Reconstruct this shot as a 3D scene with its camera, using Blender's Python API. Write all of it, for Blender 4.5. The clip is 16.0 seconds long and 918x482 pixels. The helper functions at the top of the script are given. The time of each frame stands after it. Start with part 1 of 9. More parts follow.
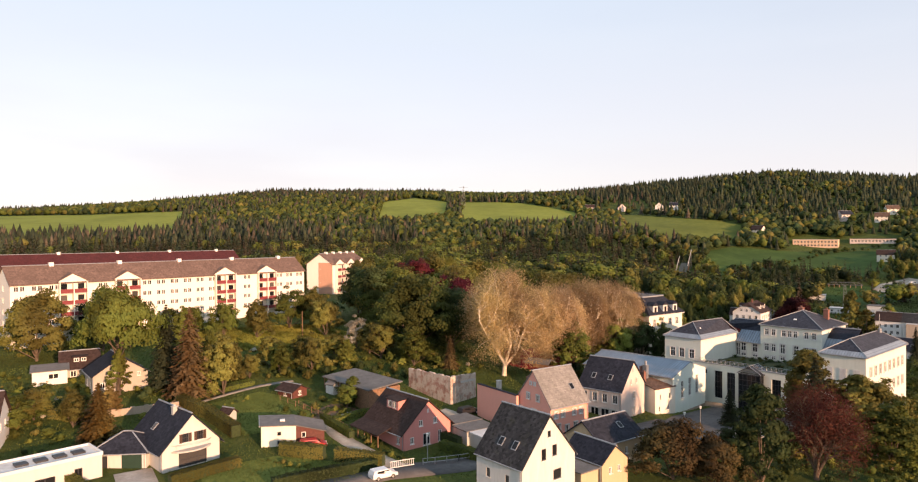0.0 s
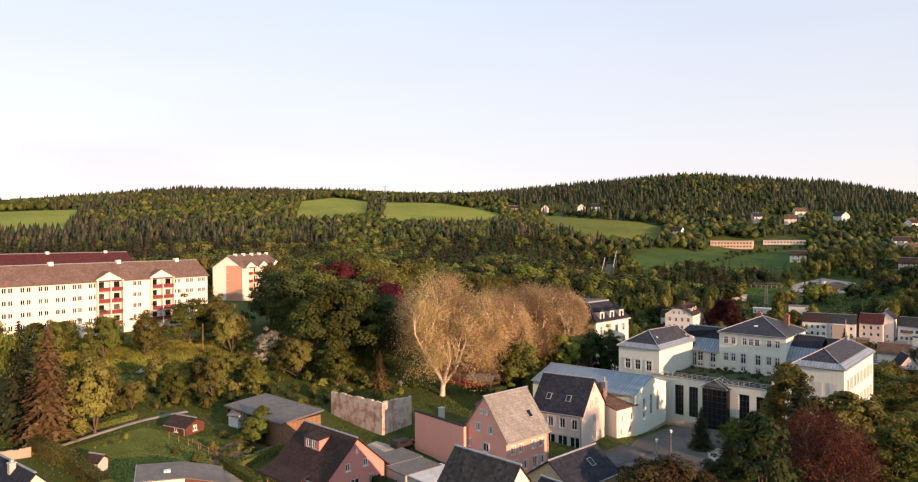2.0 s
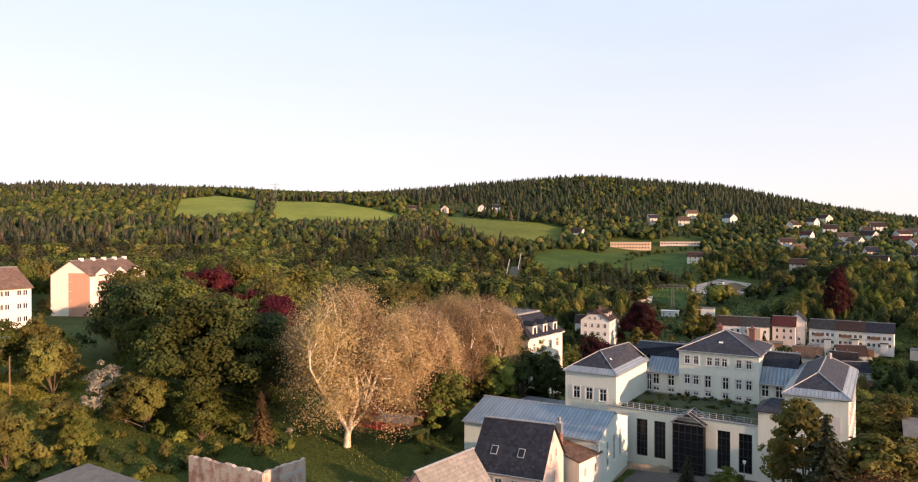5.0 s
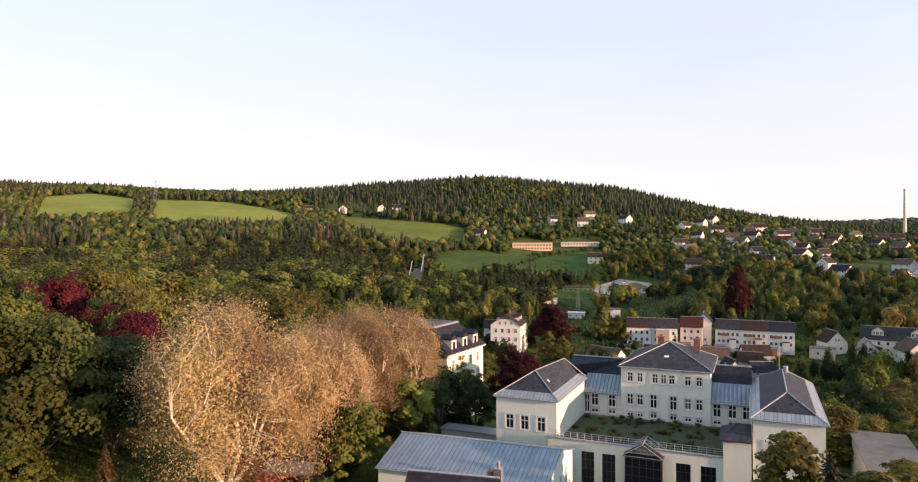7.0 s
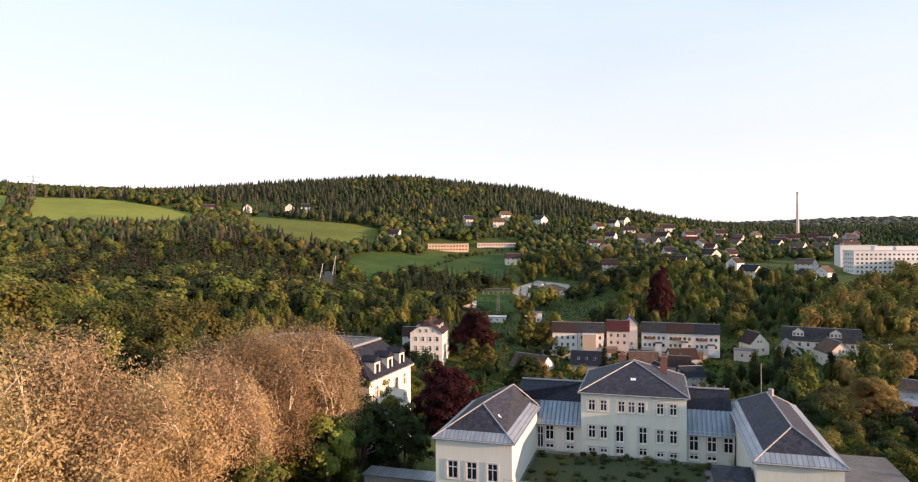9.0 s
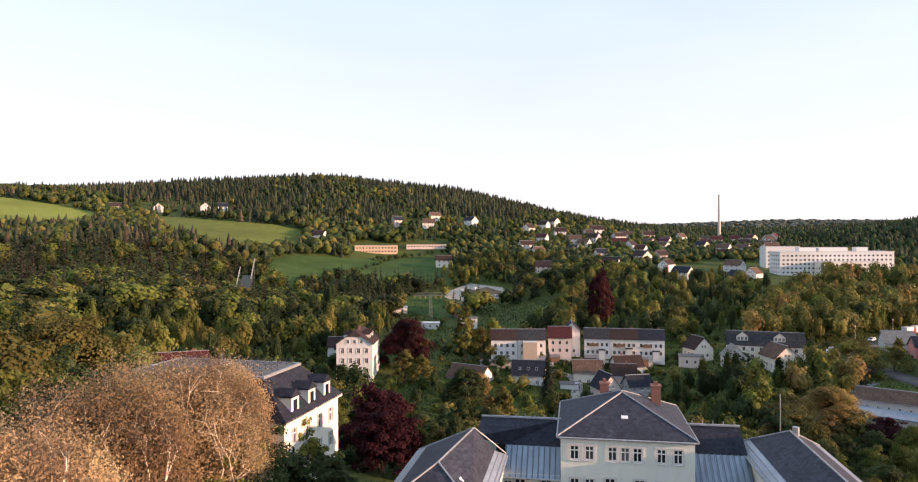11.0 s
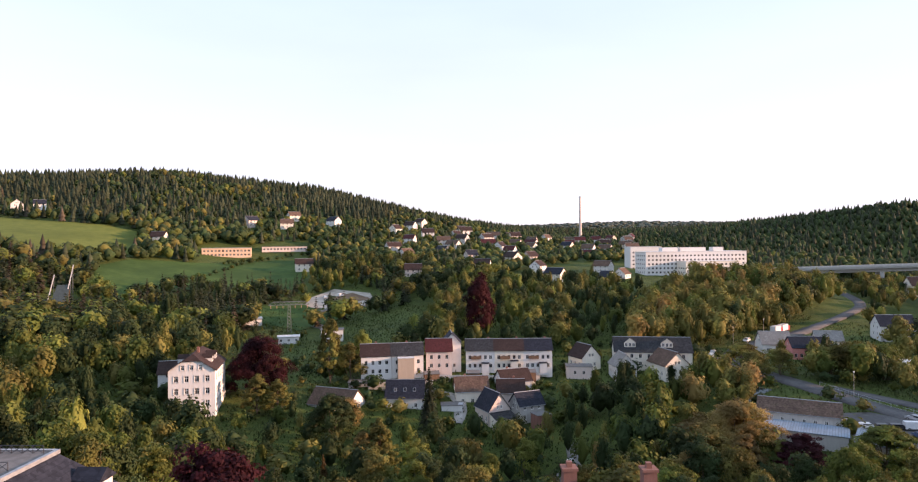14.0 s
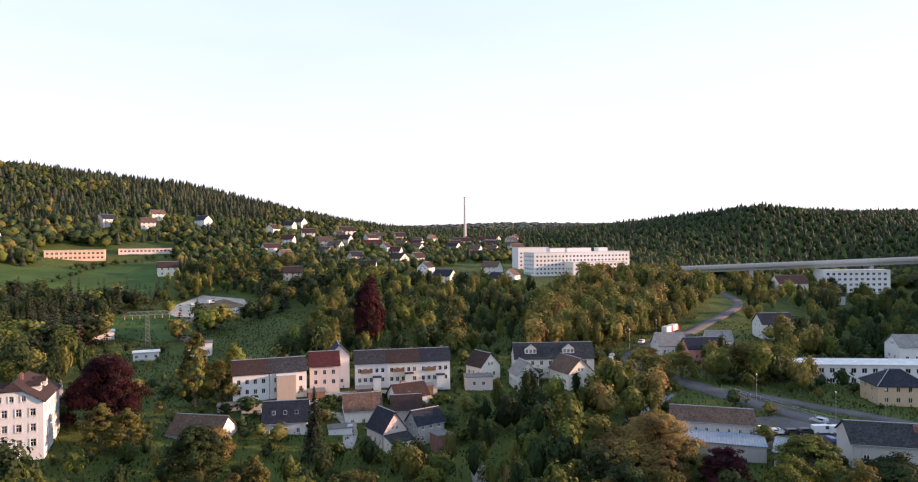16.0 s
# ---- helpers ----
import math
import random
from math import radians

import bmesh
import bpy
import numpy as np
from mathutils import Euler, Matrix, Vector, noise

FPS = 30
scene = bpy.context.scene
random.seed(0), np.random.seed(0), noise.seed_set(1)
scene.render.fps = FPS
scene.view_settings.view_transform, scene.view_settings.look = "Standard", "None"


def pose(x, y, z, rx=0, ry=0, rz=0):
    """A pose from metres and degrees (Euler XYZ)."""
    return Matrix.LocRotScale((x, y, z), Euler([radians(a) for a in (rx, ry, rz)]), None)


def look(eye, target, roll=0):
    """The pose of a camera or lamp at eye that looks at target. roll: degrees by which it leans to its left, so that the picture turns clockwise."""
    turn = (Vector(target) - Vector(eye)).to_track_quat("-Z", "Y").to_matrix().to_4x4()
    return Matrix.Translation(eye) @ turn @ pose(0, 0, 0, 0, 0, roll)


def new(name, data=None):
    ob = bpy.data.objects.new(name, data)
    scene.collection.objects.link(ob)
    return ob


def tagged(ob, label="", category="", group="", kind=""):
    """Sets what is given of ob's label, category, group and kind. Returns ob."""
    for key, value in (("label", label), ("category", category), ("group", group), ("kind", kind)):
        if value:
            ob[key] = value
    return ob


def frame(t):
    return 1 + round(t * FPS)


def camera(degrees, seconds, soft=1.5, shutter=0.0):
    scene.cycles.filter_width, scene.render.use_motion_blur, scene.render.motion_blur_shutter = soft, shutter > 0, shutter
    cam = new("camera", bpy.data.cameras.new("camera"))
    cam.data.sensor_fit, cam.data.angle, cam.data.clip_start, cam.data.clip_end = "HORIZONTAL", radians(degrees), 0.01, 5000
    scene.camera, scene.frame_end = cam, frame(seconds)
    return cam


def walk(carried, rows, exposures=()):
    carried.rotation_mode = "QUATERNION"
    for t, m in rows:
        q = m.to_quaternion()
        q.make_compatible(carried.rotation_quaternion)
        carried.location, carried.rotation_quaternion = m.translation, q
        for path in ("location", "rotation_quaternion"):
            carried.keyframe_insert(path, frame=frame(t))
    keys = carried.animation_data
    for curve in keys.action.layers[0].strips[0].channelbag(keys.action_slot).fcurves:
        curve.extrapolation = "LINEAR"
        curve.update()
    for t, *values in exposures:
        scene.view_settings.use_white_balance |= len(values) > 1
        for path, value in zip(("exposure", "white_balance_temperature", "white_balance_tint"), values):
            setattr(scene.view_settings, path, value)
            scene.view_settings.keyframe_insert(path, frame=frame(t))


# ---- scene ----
cam = camera(69.38, 16.0, 1.2)

# The walk: seconds, eye, target, lean
PATH = [
    (0, (0.477, -11.250, 37.137), (6.091, 88.589, 36.352), -0.26),
    (0.5, (-0.119, -6.228, 37.067), (8.141, 93.427, 36.316), -0.21),
    (1, (-0.476, -1.111, 37.005), (9.848, 98.352, 36.266), -0.17),
    (1.5, (-0.657, 4.072, 36.914), (13.581, 103.050, 36.219), -0.18),
    (2, (-0.636, 9.296, 36.717), (16.937, 107.738, 36.079), -0.16),
    (2.5, (-0.512, 14.567, 36.608), (19.857, 112.469, 36.002), -0.15),
    (3, (-0.258, 19.722, 36.518), (22.391, 117.122, 35.946), -0.15),
    (3.5, (0.088, 24.842, 36.475), (24.792, 121.742, 35.947), -0.16),
    (4, (0.707, 29.942, 36.460), (27.693, 126.230, 35.931), -0.10),
    (6.5, (5.827, 54.573, 36.558), (49.294, 144.632, 36.205), -0.30),
    (7, (7.242, 59.352, 36.587), (54.191, 147.645, 36.210), -0.28),
    (7.5, (8.841, 64.078, 36.602), (58.863, 150.667, 36.230), -0.23),
    (8, (10.616, 68.819, 36.681), (63.108, 153.933, 36.339), -0.32),
    (8.5, (12.641, 73.569, 36.765), (68.210, 156.707, 36.409), -0.33),
    (9, (14.940, 78.365, 36.735), (73.224, 159.623, 36.407), -0.34),
    (9.5, (17.395, 83.311, 36.648), (77.637, 163.129, 36.316), -0.29),
    (10, (20.128, 88.094, 36.579), (83.064, 165.805, 36.317), -0.33),
    (12.5, (35.775, 109.315, 36.735), (107.774, 178.713, 36.634), -0.35),
    (13, (39.432, 113.454, 36.747), (113.878, 180.221, 36.668), -0.47),
    (13.5, (43.322, 117.499, 36.715), (120.365, 181.252, 36.654), -0.54),
    (14, (46.973, 121.602, 36.629), (127.700, 180.620, 36.526), -0.55),
    (14.5, (50.759, 125.496, 36.547), (134.288, 180.476, 36.434), -0.58),
    (15, (54.716, 129.157, 36.497), (140.220, 181.012, 36.376), -0.57),
    (15.5, (58.788, 132.735, 36.454), (146.947, 179.937, 36.358), -0.59),
    (16, (62.868, 136.309, 36.453), (152.813, 180.010, 36.322), -0.60),
]
EXPOSURES = [(0, 0.81, 7050, 26.5), (4, 0.90, 6950, 27), (8, 0.96, 6750, 27), (16, 1.12, 6300, 32)]
walk(cam, [(t, look(eye, target, roll)) for t, eye, target, roll in PATH], EXPOSURES)

# World: evening sky and one low sun
SUN_AZ, SUN_EL = 148.0, 10.0
world = bpy.data.worlds.new("evening_sky")
scene.world = world
world.use_nodes = True
wn = world.node_tree.nodes
sky = wn.new("ShaderNodeTexSky")
sky.sky_type, sky.sun_disc = "NISHITA", False
sky.sun_elevation, sky.sun_rotation = radians(SUN_EL), radians(SUN_AZ)
sky.air_density, sky.dust_density, sky.ozone_density = 1.0, 0.5, 1.5
wn["Background"].inputs["Strength"].default_value = 0.15
haze = wn.new("ShaderNodeHueSaturation")  # thin high cloud greys the blue
haze.inputs["Saturation"].default_value, haze.inputs["Value"].default_value = 0.72, 1.0
world.node_tree.links.new(sky.outputs["Color"], haze.inputs["Color"])
veil = wn.new("ShaderNodeMix")  # even veil of thin cirrus, a little streaky
veil.data_type = "RGBA"
low = wn.new("ShaderNodeMix")  # haze whitens the sky towards the horizon
low.data_type = "RGBA"
low.inputs[6].default_value, low.inputs[7].default_value = (3.27, 3.49, 3.50, 1), (2.40, 3.39, 3.98, 1)
_wx, _wm = wn.new("ShaderNodeSeparateXYZ"), wn.new("ShaderNodeMapRange")
_wm.inputs["From Min"].default_value, _wm.inputs["From Max"].default_value = 0.02, 0.42
world.node_tree.links.new(low.outputs[2], veil.inputs[7])
_wc, _ws, _wz = wn.new("ShaderNodeTexCoord"), wn.new("ShaderNodeVectorMath"), wn.new("ShaderNodeTexNoise")
_ws.operation, _ws.inputs[1].default_value = "MULTIPLY", (1.2, 1.2, 6.0)
_wz.inputs["Scale"].default_value, _wz.inputs["Detail"].default_value = 1.6, 6.0
_wr = wn.new("ShaderNodeMapRange")
_wr.inputs["From Min"].default_value, _wr.inputs["From Max"].default_value, _wr.inputs["To Min"].default_value, _wr.inputs["To Max"].default_value = 0.3, 0.7, 0.70, 0.92
world.node_tree.links.new(_wc.outputs["Generated"], _ws.inputs[0])
world.node_tree.links.new(_ws.outputs[0], _wz.inputs["Vector"])
world.node_tree.links.new(_wc.outputs["Generated"], _wx.inputs[0])
world.node_tree.links.new(_wx.outputs["Z"], _wm.inputs["Value"])
world.node_tree.links.new(_wm.outputs["Result"], low.inputs[0])
world.node_tree.links.new(_wz.outputs["Fac"], _wr.inputs["Value"])
world.node_tree.links.new(_wr.outputs["Result"], veil.inputs[0])
world.node_tree.links.new(haze.outputs["Color"], veil.inputs[6])
world.node_tree.links.new(veil.outputs[2], wn["Background"].inputs["Color"])
sun_data = bpy.data.lights.new("sun", "SUN")
sun_data.energy, sun_data.angle, sun_data.color = 4.7, radians(0.6), (1.0, 0.65, 0.39)
sun = new("sun", sun_data)
_sd = Vector((math.sin(radians(SUN_AZ)) * math.cos(radians(SUN_EL)), math.cos(radians(SUN_AZ)) * math.cos(radians(SUN_EL)), math.sin(radians(SUN_EL))))
sun.matrix_world = look(_sd * 300, (0, 0, 0))

# ---------------------------------------------------------------- materials


def nodes_of(name):
    m = bpy.data.materials.new(name)
    m.use_nodes = True
    t = m.node_tree
    return m, t, t.nodes, t.links, t.nodes["Principled BSDF"]


def coords(n, l, scale):
    c = n.new("ShaderNodeTexCoord")
    v = n.new("ShaderNodeVectorMath")
    v.operation = "MULTIPLY"
    v.inputs[1].default_value = scale if isinstance(scale, tuple) else (scale,) * 3
    l.new(c.outputs["Object"], v.inputs[0])
    return v.outputs[0]


def noise_of(n, l, vec, scale, detail=4.0, rough=0.6):
    t = n.new("ShaderNodeTexNoise")
    t.inputs["Scale"].default_value, t.inputs["Detail"].default_value, t.inputs["Roughness"].default_value = scale, detail, rough
    l.new(vec, t.inputs["Vector"])
    return t.outputs["Fac"]


def ramp(n, l, fac, stops):
    r = n.new("ShaderNodeValToRGB")
    e = r.color_ramp.elements
    while len(e) < len(stops):
        e.new(0.5)
    for q, (p, c) in zip(e, stops):
        q.position, q.color = p, (*c, 1)
    l.new(fac, r.inputs["Fac"])
    return r.outputs["Color"]


def mixed(n, l, a, b, fac, how="MIX"):
    m = n.new("ShaderNodeMix")
    m.data_type, m.blend_type = "RGBA", how
    for sock, val in ((m.inputs[0], fac), (m.inputs[6], a), (m.inputs[7], b)):
        if isinstance(val, (tuple, float, int)):
            sock.default_value = (*val, 1) if isinstance(val, tuple) else val
        else:
            l.new(val, sock)
    return m.outputs[2]


def shade(c, k):
    return tuple(min(1.0, x * k) for x in c)


def bumped(n, l, bsdf, height, strength, dist=0.05):
    b = n.new("ShaderNodeBump")
    b.inputs["Strength"].default_value, b.inputs["Distance"].default_value = strength, dist
    l.new(height, b.inputs["Height"])
    l.new(b.outputs["Normal"], bsdf.inputs["Normal"])


def plaster(name, c, stain=0.25, rough=0.9):
    """Rendered wall: fine grain, weather streaks that run down, a few stains."""
    m, t, n, l, b = nodes_of(name)
    fine = noise_of(n, l, coords(n, l, 1.0), 14.0, 6)
    streak = noise_of(n, l, coords(n, l, (0.9, 0.9, 0.12)), 2.2, 5, 0.7)
    blot = noise_of(n, l, coords(n, l, 1.0), 0.5, 4)
    c1 = ramp(n, l, streak, [(0.32, shade(c, 1 - stain)), (0.6, c)])
    c2 = mixed(n, l, c1, shade(c, 1 - 0.7 * stain), ramp(n, l, blot, [(0.5, (0, 0, 0)), (0.72, (0.8, 0.8, 0.8))]))
    c3 = mixed(n, l, c2, shade(c, 1.08), fine)
    l.new(c3, b.inputs["Base Color"])
    b.inputs["Roughness"].default_value = rough
    bumped(n, l, b, fine, 0.25, 0.02)
    return m


def roofing(name, c, course=0.3, vary=0.35, rough=0.6, moss=0.0):
    """Slates or tiles in level courses, uneven in tone."""
    m, t, n, l, b = nodes_of(name)
    vec = coords(n, l, 1.0)
    w = n.new("ShaderNodeTexWave")
    w.wave_type, w.bands_direction, w.wave_profile = "BANDS", "Z", "SAW"
    w.inputs["Scale"].default_value, w.inputs["Distortion"].default_value, w.inputs["Detail"].default_value = 0.314 / course, 0.4, 1.0
    l.new(vec, w.inputs["Vector"])
    cell = n.new("ShaderNodeTexVoronoi")
    cell.inputs["Scale"].default_value = 2.6
    l.new(vec, cell.inputs["Vector"])
    bw = n.new("ShaderNodeRGBToBW")
    l.new(cell.outputs["Color"], bw.inputs["Color"])
    big = noise_of(n, l, vec, 0.35, 5, 0.65)
    c1 = ramp(n, l, bw.outputs["Val"], [(0.1, shade(c, 1 - vary)), (0.9, shade(c, 1 + vary))])
    c2 = mixed(n, l, c1, shade(c, 0.6), ramp(n, l, big, [(0.4, (0, 0, 0)), (0.75, (0.7, 0.7, 0.7))]))
    c3 = mixed(n, l, c2, shade(c, 0.45), ramp(n, l, w.outputs["Fac"], [(0.0, (0.7, 0.7, 0.7)), (0.16, (0, 0, 0))]))
    if moss:
        c3 = mixed(n, l, c3, (0.10, 0.11, 0.03), ramp(n, l, noise_of(n, l, vec, 0.9, 6), [(0.55, (0, 0, 0)), (0.75, (moss,) * 3)]))
    l.new(c3, b.inputs["Base Color"])
    b.inputs["Roughness"].default_value = rough
    b.inputs["Specular IOR Level"].default_value = 0.1
    bumped(n, l, b, w.outputs["Fac"], 0.5, 0.04)
    return m


def metal_roof(name, c, gap=0.6, rough=0.38):
    """Standing-seam sheet with dull patches and rust-free streaks."""
    m, t, n, l, b = nodes_of(name)
    w = n.new("ShaderNodeTexWave")
    w.wave_type, w.bands_direction = "BANDS", "X"
    w.inputs["Scale"].default_value, w.inputs["Distortion"].default_value = 0.314 / gap, 0.0
    l.new(coords(n, l, 1.0), w.inputs["Vector"])
    seam = ramp(n, l, w.outputs["Fac"], [(0.86, (0, 0, 0)), (0.97, (1, 1, 1))])
    blot = noise_of(n, l, coords(n, l, (1.2, 0.3, 0.3)), 1.1, 5, 0.7)
    c1 = ramp(n, l, blot, [(0.3, shade(c, 0.7)), (0.7, shade(c, 1.2))])
    l.new(mixed(n, l, c1, shade(c, 0.55), seam), b.inputs["Base Color"])
    b.inputs["Metallic"].default_value, b.inputs["Roughness"].default_value = 0.35, rough
    bumped(n, l, b, seam, 0.6, 0.05)
    return m


def simple(name, c, rough=0.6, metal=0.0, vary=0.15, scale=2.0):
    m, t, n, l, b = nodes_of(name)
    f = noise_of(n, l, coords(n, l, 1.0), scale, 5)
    l.new(ramp(n, l, f, [(0.3, shade(c, 1 - vary)), (0.7, shade(c, 1 + vary))]), b.inputs["Base Color"])
    b.inputs["Roughness"].default_value, b.inputs["Metallic"].default_value = rough, metal
    bumped(n, l, b, f, 0.2, 0.01)
    return m


def leafage(name, dark, light, glow=0.34):
    """Leaves: each card has its own tone; thin, so light comes through."""
    m, t, n, l, b = nodes_of(name)
    g = n.new("ShaderNodeNewGeometry")
    oi = n.new("ShaderNodeObjectInfo")
    c1 = ramp(n, l, g.outputs["Random Per Island"], [(0.0, tuple(0.42 * a + 0.58 * d for a, d in zip(dark, light))), (1.0, tuple(0.24 * a + 0.80 * d for a, d in zip(dark, light)))])
    hue = n.new("ShaderNodeHueSaturation")
    jit = n.new("ShaderNodeMapRange")
    jit.inputs["To Min"].default_value, jit.inputs["To Max"].default_value = 0.72, 1.25
    l.new(oi.outputs["Random"], jit.inputs["Value"])
    patchy = n.new("ShaderNodeMapRange")  # one tree lighter, the next darker
    patchy.inputs["From Min"].default_value, patchy.inputs["From Max"].default_value, patchy.inputs["To Min"].default_value, patchy.inputs["To Max"].default_value = 0.36, 0.64, 0.58, 1.36
    l.new(noise_of(n, l, coords(n, l, (0.11, 0.11, 0.02)), 1.0, 1.5), patchy.inputs["Value"])
    both = n.new("ShaderNodeMath")
    both.operation = "MULTIPLY"
    l.new(jit.outputs["Result"], both.inputs[0])
    l.new(patchy.outputs["Result"], both.inputs[1])
    l.new(both.outputs[0], hue.inputs["Value"])
    tint = n.new("ShaderNodeMapRange")  # and one yellower, the next bluer
    tint.inputs["From Min"].default_value, tint.inputs["From Max"].default_value, tint.inputs["To Min"].default_value, tint.inputs["To Max"].default_value = 0.3, 0.7, 0.474, 0.508
    l.new(noise_of(n, l, coords(n, l, (0.083, 0.083, 0.01)), 1.0, 1.0), tint.inputs["Value"])
    l.new(tint.outputs["Result"], hue.inputs["Hue"])
    l.new(c1, hue.inputs["Color"])
    l.new(hue.outputs["Color"], b.inputs["Base Color"])
    b.inputs["Roughness"].default_value = 0.7
    b.inputs["Specular IOR Level"].default_value = 0.12
    tr = n.new("ShaderNodeBsdfTranslucent")
    l.new(hue.outputs["Color"], tr.inputs["Color"])
    mx = n.new("ShaderNodeMixShader")
    mx.inputs["Fac"].default_value = glow
    l.new(b.outputs["BSDF"], mx.inputs[1])
    l.new(tr.outputs["BSDF"], mx.inputs[2])
    l.new(mx.outputs["Shader"], n["Material Output"].inputs["Surface"])
    return m


def meadow_material():
    m, t, n, l, b = nodes_of("meadow_grass")
    vec = coords(n, l, 1.0)
    big = noise_of(n, l, vec, 0.018, 6, 0.6)
    mid = noise_of(n, l, vec, 0.16, 6, 0.65)
    fine = noise_of(n, l, vec, 2.2, 6, 0.75)
    c1 = ramp(n, l, mid, [(0.3, (0.034, 0.050, 0.011)), (0.55, (0.070, 0.092, 0.018)), (0.75, (0.13, 0.13, 0.034))])
    c2 = mixed(n, l, c1, (0.085, 0.115, 0.024), ramp(n, l, big, [(0.42, (0, 0, 0)), (0.6, (0.8, 0.8, 0.8))]))
    c3 = mixed(n, l, c2, (0.022, 0.04, 0.01), ramp(n, l, fine, [(0.35, (0.75, 0.75, 0.75)), (0.6, (0, 0, 0))]))
    l.new(c3, b.inputs["Base Color"])
    b.inputs["Roughness"].default_value = 0.9
    b.inputs["Specular IOR Level"].default_value = 0.15
    bumped(n, l, b, fine, 0.9, 0.35)
    return m


def ground_cover(name, a, c, scale=1.5, rough=0.92):
    m, t, n, l, b = nodes_of(name)
    vec = coords(n, l, 1.0)
    f, g2 = noise_of(n, l, vec, scale, 6, 0.7), noise_of(n, l, vec, scale * 0.12, 4)
    l.new(mixed(n, l, ramp(n, l, f, [(0.3, a), (0.7, c)]), shade(a, 0.75), ramp(n, l, g2, [(0.45, (0, 0, 0)), (0.65, (0.7, 0.7, 0.7))])), b.inputs["Base Color"])
    b.inputs["Roughness"].default_value = rough
    b.inputs["Specular IOR Level"].default_value = 0.08
    bumped(n, l, b, f, 0.4, 0.05)
    return m


def ruin_material():
    """Crumbling render with brick showing through in ragged patches."""
    m, t, n, l, b = nodes_of("ruined_render")
    vec = coords(n, l, 1.0)
    big, fine = noise_of(n, l, vec, 0.55, 7, 0.68), noise_of(n, l, vec, 5.0, 6, 0.7)
    br = n.new("ShaderNodeTexBrick")
    br.inputs["Scale"].default_value = 4.0
    br.inputs["Color1"].default_value, br.inputs["Color2"].default_value, br.inputs["Mortar"].default_value = (0.30, 0.15, 0.11, 1), (0.36, 0.20, 0.15, 1), (0.36, 0.31, 0.26, 1)
    l.new(coords(n, l, (0.7, 0.7, 1.0)), br.inputs["Vector"])
    plain = ramp(n, l, fine, [(0.3, (0.40, 0.31, 0.25)), (0.7, (0.56, 0.47, 0.39))])
    c1 = mixed(n, l, br.outputs["Color"], plain, ramp(n, l, big, [(0.44, (0, 0, 0)), (0.53, (1, 1, 1))]))
    dirt = noise_of(n, l, coords(n, l, (1, 1, 0.3)), 1.3, 6, 0.7)
    l.new(mixed(n, l, c1, (0.12, 0.10, 0.08), ramp(n, l, dirt, [(0.52, (0, 0, 0)), (0.75, (0.8, 0.8, 0.8))])), b.inputs["Base Color"])
    b.inputs["Roughness"].default_value = 0.95
    bumped(n, l, b, big, 0.6, 0.08)
    return m


def glass_dark():
    m, t, n, l, b = nodes_of("window_glass")
    oi = n.new("ShaderNodeObjectInfo")
    l.new(ramp(n, l, oi.outputs["Random"], [(0.0, (0.010, 0.011, 0.013)), (0.75, (0.022, 0.024, 0.027)), (1.0, (0.12, 0.11, 0.10))]), b.inputs["Base Color"])
    b.inputs["Roughness"].default_value, b.inputs["IOR"].default_value = 0.08, 1.3
    b.inputs["Specular IOR Level"].default_value = 0.3
    return m


